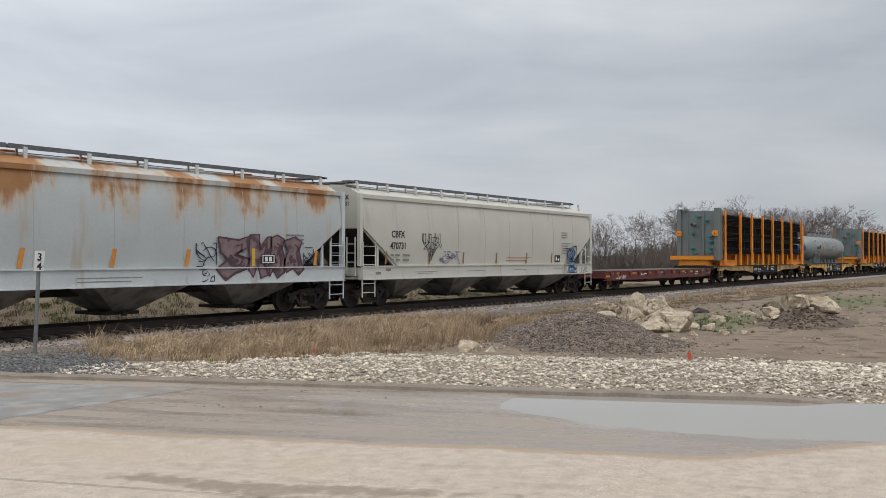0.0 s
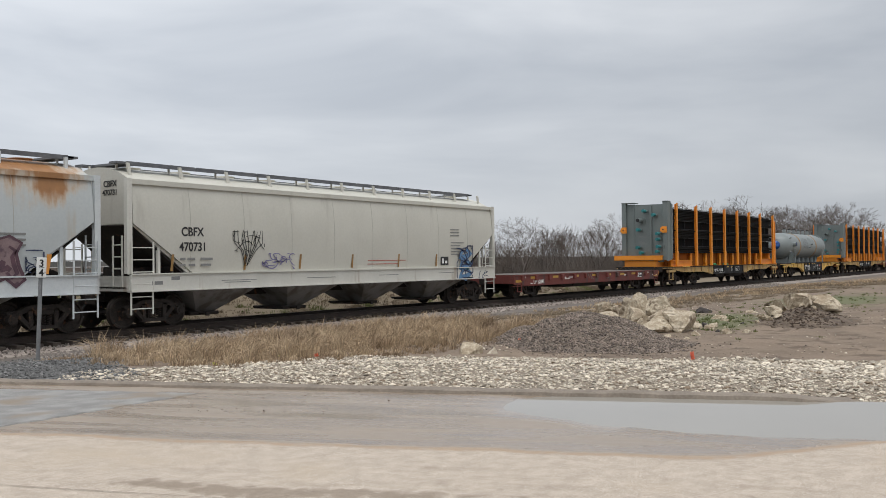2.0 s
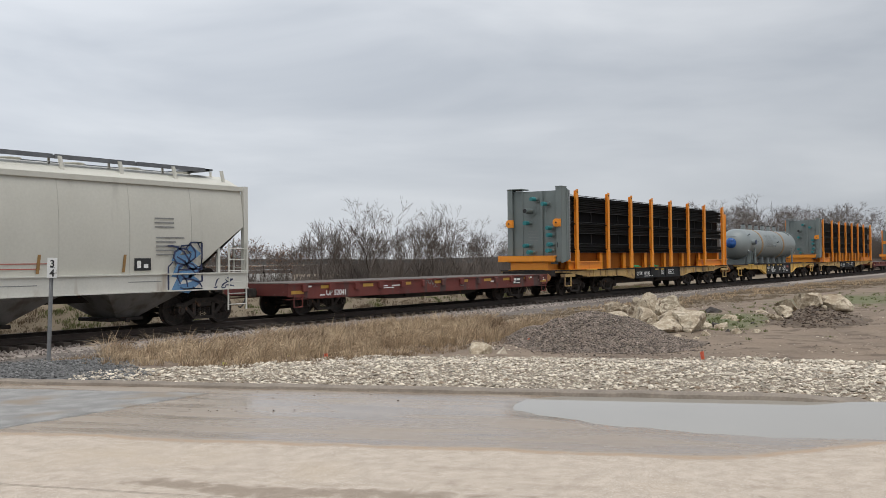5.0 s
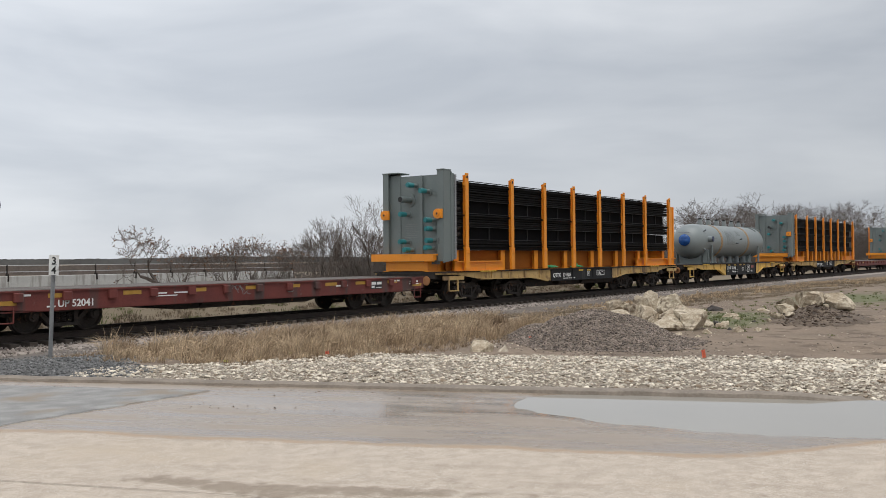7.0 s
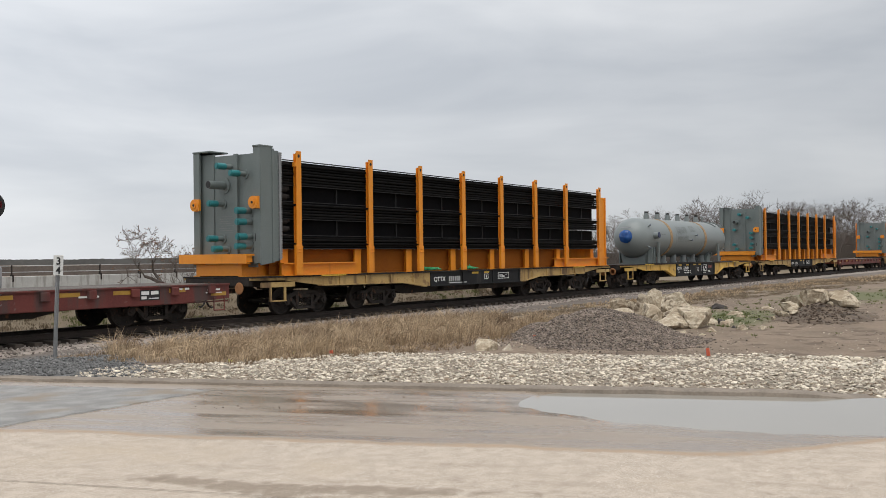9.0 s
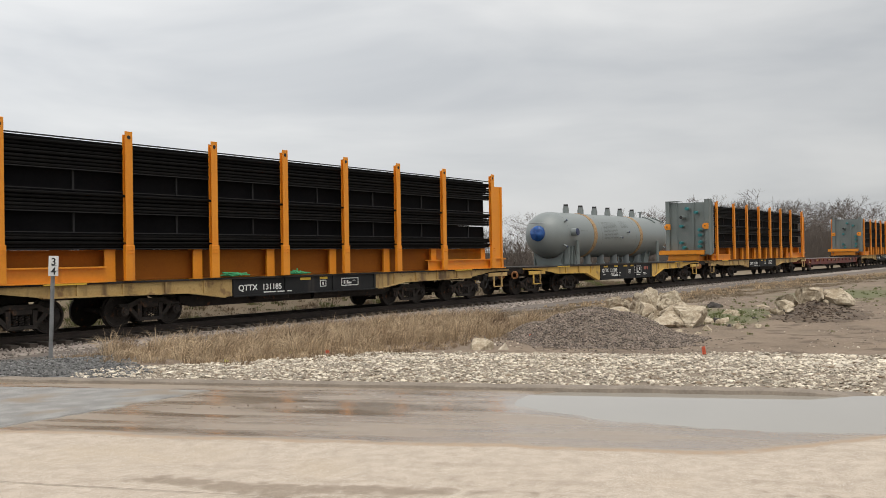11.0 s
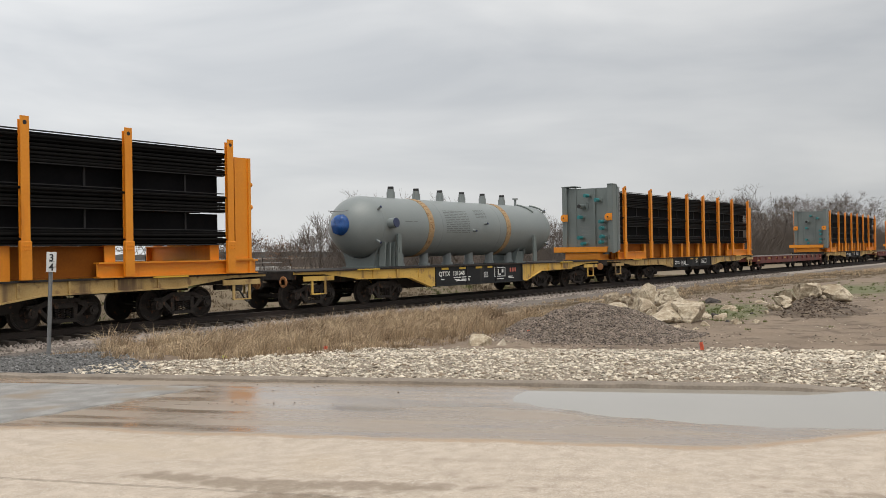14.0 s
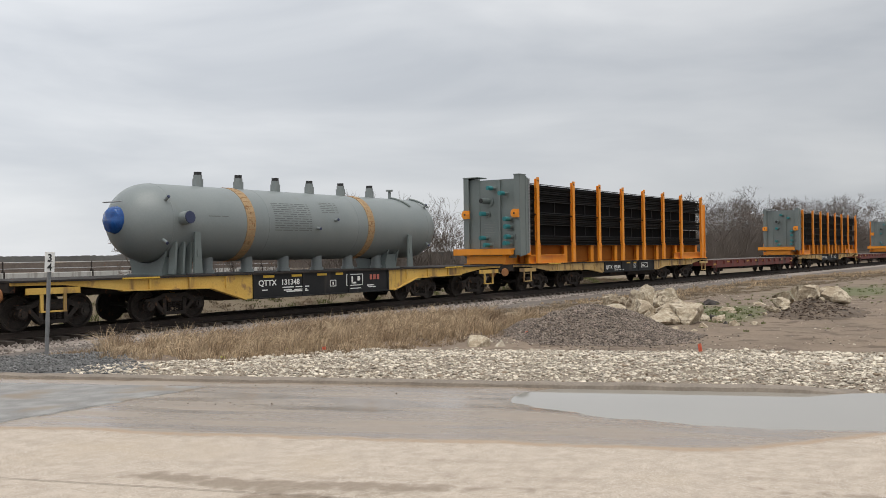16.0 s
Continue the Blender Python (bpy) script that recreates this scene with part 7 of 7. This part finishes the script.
def grow(seed, stems, spread_, depth, splits, leaves=False, droop=0.0, girth=1.0, fine=0.0011):
    """Bare winter tree of unit height: limbs and twigs as tapered segments."""
    r = random.Random(seed)
    limbs, twigs, tips = [], [], []

    def shoot(p, d, length, rad, lev):
        n = 3 if lev < 3 else 2 if lev < 5 else 1
        for _ in range(n):
            q = p + d * (length / n)
            (limbs if rad > 0.004 else twigs).append((p, q, rad, rad * 0.86))
            p, rad = q, rad * 0.86
            d = (d + Vector((r.gauss(0, 0.16), r.gauss(0, 0.16), r.gauss(0.04, 0.12) - droop * lev * 0.02))).normalized()
        if lev >= depth:
            tips.append(p)
            return
        for _ in range(r.randint(*splits)):
            side = Vector((r.gauss(0, 1), r.gauss(0, 1), r.gauss(0.1, 0.5))).normalized()
            nd = (d * r.uniform(0.6, 1.0) + side * spread_ * r.uniform(0.6, 1.2)).normalized()
            shoot(p, nd, length * r.uniform(0.68, 0.90), rad * r.uniform(0.55, 0.78), lev + 1)

    for _ in range(stems):
        lean = 0.06 if stems == 1 else 0.22
        shoot(Vector((r.gauss(0, 0.03) * (stems > 1), r.gauss(0, 0.03) * (stems > 1), -0.01)), Vector((r.gauss(0, lean), r.gauss(0, lean), 1)).normalized(),
              (0.27 if stems == 1 else 0.24) * r.uniform(0.85, 1.1), (0.030 if stems == 1 else 0.015) * girth, 0)
    top = max(max(a.z, b.z) for a, b, _, _ in limbs + twigs)

    def tubes(segs, sides):
        vs, fs = [], []
        for p, q, r0, r1 in segs:
            d = q - p
            u = d.orthogonal().normalized()
            w = d.normalized().cross(u)
            b = len(vs)
            for c, rad in ((p, r0), (q, r1)):
                for k in range(sides):
                    a = 2 * math.pi * k / sides
                    vs.append((c + (u * math.cos(a) + w * math.sin(a)) * rad) / top)
            for k in range(sides):
                fs.append((b + k, b + (k + 1) % sides, b + sides + (k + 1) % sides, b + sides + k))
        return vs, fs

    trunk = array_mesh("trunk", *tubes(limbs, 5), M["bark"])
    crown = array_mesh("crown", *tubes([(p, q, max(a, fine), max(b, fine * 0.75)) for p, q, a, b in twigs], 3), M["twig"])
    leaf = None
    if leaves:
        vs, fs = [], []
        for p in tips:
            if r.random() < 0.3:
                for _ in range(2):
                    u = Vector((r.gauss(0, 1), r.gauss(0, 1), r.gauss(0, 1))).normalized() * 0.012
                    w = u.orthogonal().normalized() * 0.010
                    b = len(vs)
                    vs += [(p + k) / top for k in (u, w, -u, -w)]
                    fs.append((b, b + 1, b + 2, b + 3))
        leaf = array_mesh("dry_leaves", vs, fs, M["dry_leaf"])
    return trunk, crown, leaf


def plant(kind, meshes, x, y, height, label, width=1.0, turn=0.0, tilt=0.0):
    ob = tagged(new(kind), label, "tree" if kind == "tree" else "shrub", "bare trees behind the line")
    for name, me in zip(("trunk", "crown", "dry_leaves"), meshes):
        if me:
            sharing(name, me, ob, Matrix())
    ob.matrix_basis = pose(*laid(x, y), ground_z(x, y) - 0.03, 0, tilt, turn) @ Matrix.Diagonal((height * width, height * width, height, 1))
    return ob


OAK = [grow(s, 1, 0.62, 7, (2, 3)) for s in (3, 8, 31)]
ROUND = grow(15, 1, 0.85, 7, (2, 3), droop=0.4)
DOME = [grow(s, 1, 0.70, 7, (2, 3), droop=0.12, fine=0.0013) for s in (9, 22, 52)]
CROOKED = grow(15, 1, 0.80, 7, (2, 3), True, 0.3, 2.2, 0.0026)
BUSH = [grow(s, 7, 0.40, 5, (2, 3), fine=0.0019) for s in (5, 11, 47)]
LEAFY = [grow(s, 6, 0.45, 5, (2, 3), True, fine=0.0015) for s in (19, 27)]
BARE = "bare grey-brown winter tree behind the line"
SHRUB = "leafless multi-stemmed shrub behind the line"
RUSSET = "winter shrub with a few dry russet leaves behind the line"
plant("tree", CROOKED, 15.3, 36.0, 4.4, "small crooked bare tree beside a concrete barrier", 0.95, 20, -20)
for x, h, t in ((16.6, 3.2, 250), (18.5, 3.3, 80), (19.5, 3.7, 300), (20.6, 3.8, 35), (22.6, 3.5, 20), (23.6, 3.2, 160)):
    plant("shrub", LEAFY[int(x) % 2], x, 36 + 0.3 * math.sin(x * 7), h, RUSSET, 0.9, t)
for x, h, t in ((24.3, 3.9, 15), (25.8, 5.0, 50), (27.6, 3.9, 95), (29.4, 4.9, 200), (31.4, 4.7, 140), (33.7, 5.0, 280), (36.2, 4.6, 10), (42.0, 4.8, 75), (46.0, 4.2, 130), (52.9, 5.2, 45), (57, 5.2, 100), (62, 5.6, 200)):
    plant("shrub", BUSH[int(x) % 3], x, 36 + 0.9 * math.sin(x * 5), h, SHRUB, 0.85, t)
for x, y, h, t, v in ((33.6, 33.5, 6.1, 0, 0), (39.4, 36.0, 7.0, 70, 1), (28.9, 35.0, 6.6, 110, 1), (44.2, 33.0, 5.8, 160, 0), (68.0, 35.0, 7.2, 10, 1), (75.0, 34.0, 8.9, 40, 0), (80.5, 36.0, 8.4, 190, 1), (86.5, 34.0, 9.6, 100, 0), (92.0, 33.5, 9.2, 300, 1),
                      (97.0, 36.0, 9.8, 20, 0), (103.5, 34.0, 11.6, 60, 1), (109.0, 34.5, 10.2, 220, 0), (116.0, 34.0, 10.8, 130, 1), (122.0, 36.0, 10.4, 10, 0), (128.0, 34.0, 11.2, 250, 1), (135.0, 35.0, 11.2, 90, 0), (142.5, 34.0, 12.6, 170, 1),
                      (148.0, 34.5, 13.0, 35, 0), (155.0, 35.0, 11.6, 80, 1), (163.0, 34.0, 10.0, 300, 0)):
    plant("tree", (DOME if x > 64 else OAK)[(v + int(x)) % 3], x, y, h, BARE, 1.1 if x > 64 else 0.95, t)
for x, y, h, t in ((71, 38, 7.6, 15), (78, 39, 8.2, 120), (83.5, 37.5, 8.8, 250), (89, 38, 9.0, 75), (95, 39, 9.6, 10), (100, 38, 10.2, 140), (106.5, 38, 10.6, 330), (112.5, 39, 10.2, 60), (119, 38, 10.6, 200), (125, 39, 10.6, 110),
                   (131.5, 38, 11.0, 20), (138.5, 38, 11.6, 310), (145, 39, 12.4, 95), (151.5, 38, 12.2, 170), (159, 38, 10.8, 230), (36.8, 38.5, 5.6, 30), (41.6, 38.0, 6.0, 200), (56, 38, 5.8, 90), (60, 39, 6.0, 0), (65, 38, 6.6, 150)):
    plant("tree", (DOME if x > 64 and int(t) % 2 else OAK)[int(x + t) % 3], x, y, h, BARE, 1.05 if x > 64 else 0.9, t)
plant("tree", ROUND, 49.0, 36.5, 6.2, "round-crowned bare tree behind the line", 1.15, 20)

# dense leafless brush: low by the field, tall towards the distance
vs, fs = [], []
for _ in range(54000):
    kind = rng.random()
    if kind < 0.07:
        x, y = rng.uniform(15.5, 34), rng.uniform(35, 37.5)
        h = rng.uniform(0.5, 1.5) * (0.75 + 0.5 * fbm(x, y, 0.7, 3))
    elif kind < 0.46:
        x, y = rng.uniform(22, 68), rng.uniform(34.5, 41)
        h = (0.5 + 2.8 * rng.random() ** 1.5) * (0.35 + 0.95 * smooth01(0.5 + 1.3 * fbm(x, 0.3 * y, 0.28, 8))) * (0.6 + 0.4 * smooth01((x - 24) / 10))
    else:
        x, y = 64 + 112 * rng.random(), rng.uniform(31.5, 38)
        h = rng.uniform(1.5, 4.2) + 4.2 * smooth01((x - 66) / 30) * rng.random()
    p, d = Vector((*laid(x, y), ground_z(x, y))), Vector((rng.gauss(0, 0.22), rng.gauss(0, 0.22), 1)).normalized()
    w = rng.uniform(0.010, 0.022) * (1 + x / 90)
    for k in range(4):
        q = p + d * h / 4
        b = len(vs)
        w1 = w * 0.75
        vs += [p + Vector((-w, w * 0.4, 0)), p + Vector((w, -w * 0.4, 0)), q + Vector((w1, -w1 * 0.4, 0)), q + Vector((-w1, w1 * 0.4, 0))]
        fs.append((b, b + 1, b + 2, b + 3))
        p, w = q, w1
        d = (d + Vector((rng.gauss(0, 0.25), rng.gauss(0, 0.25), 0.05))).normalized()
brush = new("brush", array_mesh("brush", vs, fs, M["far_wood"]))
tagged(brush, "tangle of leafless grey brush behind the line", "brush", kind="stuff")


# ---- signs and crossing gear ----
def build_milepost():
    sign = tagged(new("milepost_sign"), "white plate with black numbers on a grey steel post", "milepost")
    bm = bmesh.new()
    prism(bm, [(-0.035, -0.6), (0.035, -0.6), (0.035, 2.0), (-0.035, 2.0)], 0.0, 0.006)
    for s in (-1, 1):
        box(bm, s * 0.035 - 0.004, s * 0.035 + 0.004, -0.035, 0.006, -0.6, 2.0)
    part("post", bm, M["galvanised"], sign)
    bm = bmesh.new()
    box(bm, -0.105, 0.105, -0.052, -0.036, 1.61, 2.05, 0.004)
    plate = part("plate", bm, M["white"], sign, "white rectangular plate")
    for text, z in (("3", 1.85), ("4", 1.645)):
        w = words("numeral", text, 0.22, M["ink"], plate, -0.055, -0.056, z, 0.95)
    bm = bmesh.new()
    box(bm, -0.05, 0.06, -0.058, -0.053, 1.832, 1.842)
    part("fraction_bar", bm, M["ink"], plate)
    sign.matrix_basis = pose(*laid(4.60, 16.5), -0.41, 0, 2.2, -16)


build_milepost()


def build_signal():
    sig = tagged(new("crossing_signal"), "railway crossing signal with black round lamp heads on a steel mast", "crossing signal")
    bm = bmesh.new()
    rod(bm, (0, 0, -0.7), (0, 0, 3.6), 0.055, 16)
    rod(bm, (0, 0, -0.72), (0, 0, -0.55), 0.16, 16)
    part("mast", bm, M["galvanised"], sig)
    bm = bmesh.new()
    rod(bm, (-0.55, 0, 2.63), (0.55, 0, 2.63), 0.03, 8)
    part("cross_arm", bm, M["galvanised"], sig)
    glow = bpy.data.materials.new("red_lamp_glow")
    glow.use_nodes = True
    p = glow.node_tree.nodes["Principled BSDF"]
    p.inputs["Base Color"].default_value = (0.5, 0.01, 0.02, 1)
    p.inputs["Emission Color"].default_value, p.inputs["Emission Strength"].default_value = (1.0, 0.02, 0.05, 1), 1.2
    for s in (-1, 1):
        bm = bmesh.new()
        lathe(bm, [(-0.03, 0.29), (-0.02, 0.30), (0.0, 0.30), (0.02, 0.16), (0.20, 0.13), (0.22, 0.02)], 32, "y", (s * 0.48, 0, 2.63))
        head = part("lamp_head", bm, M["lamp_black"], sig, "black round lamp background", smooth=True)
        bm = bmesh.new()
        rod(bm, (s * 0.48, -0.05, 2.63), (s * 0.48, -0.03, 2.63), 0.14, 24)
        part("lens", bm, glow, head, "lit red lens")
        bm = bmesh.new()
        pts = [(s * 0.48 + 0.17 * math.cos(a), 2.63 + 0.17 * math.sin(a)) for a in np.linspace(-0.3, math.pi + 0.3, 14)]
        for (x0, z0), (x1, z1) in zip(pts, pts[1:]):
            vs = [bm.verts.new(c) for c in ((x0, -0.03, z0), (x1, -0.03, z1), (x1, -0.28, z1), (x0, -0.28, z0))]
            bm.faces.new(vs)
        part("hood", bm, M["lamp_black"], head)
    bm = bmesh.new()
    box(bm, 0.10, 0.66, -0.22, 0.22, 0.98, 1.42, 0.03)
    box(bm, 0.12, 0.64, -0.24, -0.22, 1.02, 1.38)
    rod(bm, (0.2, -0.25, 1.2), (0.2, -0.24, 1.2), 0.03, 8)
    part("gate_mechanism", bm, M["galvanised"], sig, "grey gate mechanism box")
    sig.matrix_basis = pose(*laid(2.86, 16.0), 0.0, 0, 0, -14)


build_signal()


def build_flag(x, y, h, material, label):
    f = tagged(new("marker_flag"), label, "marker flag", "survey markers")
    bm = bmesh.new()
    rod(bm, (0, 0, -0.05), (0.01, 0, h), 0.004, 5)
    part("wire", bm, M["galvanised"], f)
    bm = bmesh.new()
    n = 5
    cols = [[bm.verts.new((0.012 + 0.018 * i, 0.012 * math.sin(i * 1.7), z)) for z in (h * 0.25, h)] for i in range(n)]
    for a, b in zip(cols, cols[1:]):
        bm.faces.new((a[0], b[0], b[1], a[1]))
    bmesh.ops.solidify(bm, geom=bm.faces[:], thickness=0.003)
    part("cloth", bm, material, f)
    f.matrix_basis = pose(*laid(x, y), ground_z(x, y) + 0.02, rng.uniform(-8, 8), rng.uniform(-14, 14), -40)


build_flag(10.76, 4.68, 0.17, M["flag"], "orange marker flag in white rubble")
build_flag(7.27, 10.11, 0.08, M["flag"], "small orange marker flag by dry grass")
build_flag(12.05, 9.15, 0.12, M["flag"], "small orange marker flag by crushed stone")
build_flag(6.91, 10.77, 0.06, M["yellow_scrap"], "yellow scrap by dry grass")
build_flag(5.3, 10.15, 0.05, M["yellow_scrap"], "pale yellow scrap on white rubble")


# ---- far side: barrier, fence, hills ----
def build_barrier():
    wall = tagged(new("concrete_barrier"), "pale concrete barrier panels with a steel rail above", "barrier", kind="structure")
    bm = bmesh.new()
    box(bm, -1.77, 1.77, -0.15, 0.15, -0.9, 0.54, 0.03)
    box(bm, -1.72, 1.72, -0.18, -0.15, -0.9, 0.05)
    me = finish(bm, "panel", M["concrete"])
    bm = bmesh.new()
    box(bm, -0.05, 0.05, -0.20, 0.1, 0.1, 0.62)
    box(bm, -0.035, 0.035, -0.05, 0.05, 0.5, 1.28)
    pm = finish(bm, "post", M["dark_steel"])
    for k in range(17):
        sharing("panel", me, wall, pose(7.2 + 3.56 * k, 63, -0.02 * k * 0.3))
        sharing("post", pm, wall, pose(8.98 + 3.56 * k, 63, 0))
    for z in (0.78, 1.22):
        bm = bmesh.new()
        rod(bm, (4.8, 63, z), (66, 63, z), 0.025, 6)
        part("rail", bm, M["rail_paint"], wall)


build_barrier()


def build_hills():
    for name, dist, lo, amp, seed, mat_, label in (("backdrop", 870.0, 3.6, 2.2, 2.0, "hill", "low wooded hills on the horizon"), ("far_woodland", 183.0, 0.85, 0.5, 9.0, "far_wood", "far line of bare woods")):
        bm = bmesh.new()
        prev = None
        for k in range(4200):
            az = radians(-40 + 190 * k / 4200)
            top = lo + amp * noise.noise((az * 6, seed, 0)) + 0.35 * amp * noise.noise((az * 45, seed, 1)) + 0.22 * amp * noise.noise((az * 300, seed, 2)) + 0.16 * amp * noise.noise((az * 1100, seed, 3))
            x, y = dist * math.sin(az), dist * math.cos(az)
            cur = (bm.verts.new((x, y, -6)), bm.verts.new((x, y, top)), bm.verts.new((x * 1.06, y * 1.06, -6)))
            if prev:
                bm.faces.new((prev[0], cur[0], cur[1], prev[1]))
                bm.faces.new((prev[1], cur[1], cur[2], prev[2]))
            prev = cur
        tagged(new(name, finish(bm, name, M[mat_])), label, "hills" if mat_ == "hill" else "woods", kind="structure")


build_hills()

# loose green straps on the first heavy flat car
for x, seed in ((-0.45, 2), (-2.75, 5)):
    r = random.Random(seed)
    bm = bmesh.new()
    for _ in range(9):
        pts = [(r.gauss(0, 0.22), r.gauss(0, 0.06), 0.03 + abs(r.gauss(0, 0.05))) for _k in range(5)]
        pipe(bm, pts, 0.022, 5)
    ob = tagged(new("strap_bundle", finish(bm, "strap_bundle", M["green_strap"])), "tangle of green webbing straps on a flat car deck", "strap")
    for v in ob.data.vertices:
        v.co.y -= 1.50
    couple(ob, 58.65 + x, MODULE_BASE + 0.02)
    
# ---- pieces of the line ----
bm = bmesh.new()
box(bm, -0.115, 0.115, -1.3, 1.3, -0.17, 0.0, 0.012)
tie_mesh = finish(bm, "tie", M["tie"])
for k in range(300):
    sharing("tie", tie_mesh, ballast_bed, pose(-8 + 0.52 * k, TRACK_Y + 0.03 * math.sin(k * 2.3), RAIL_Z - 0.172, 0, 0, 1.5 * math.sin(k * 1.7)))


motions()
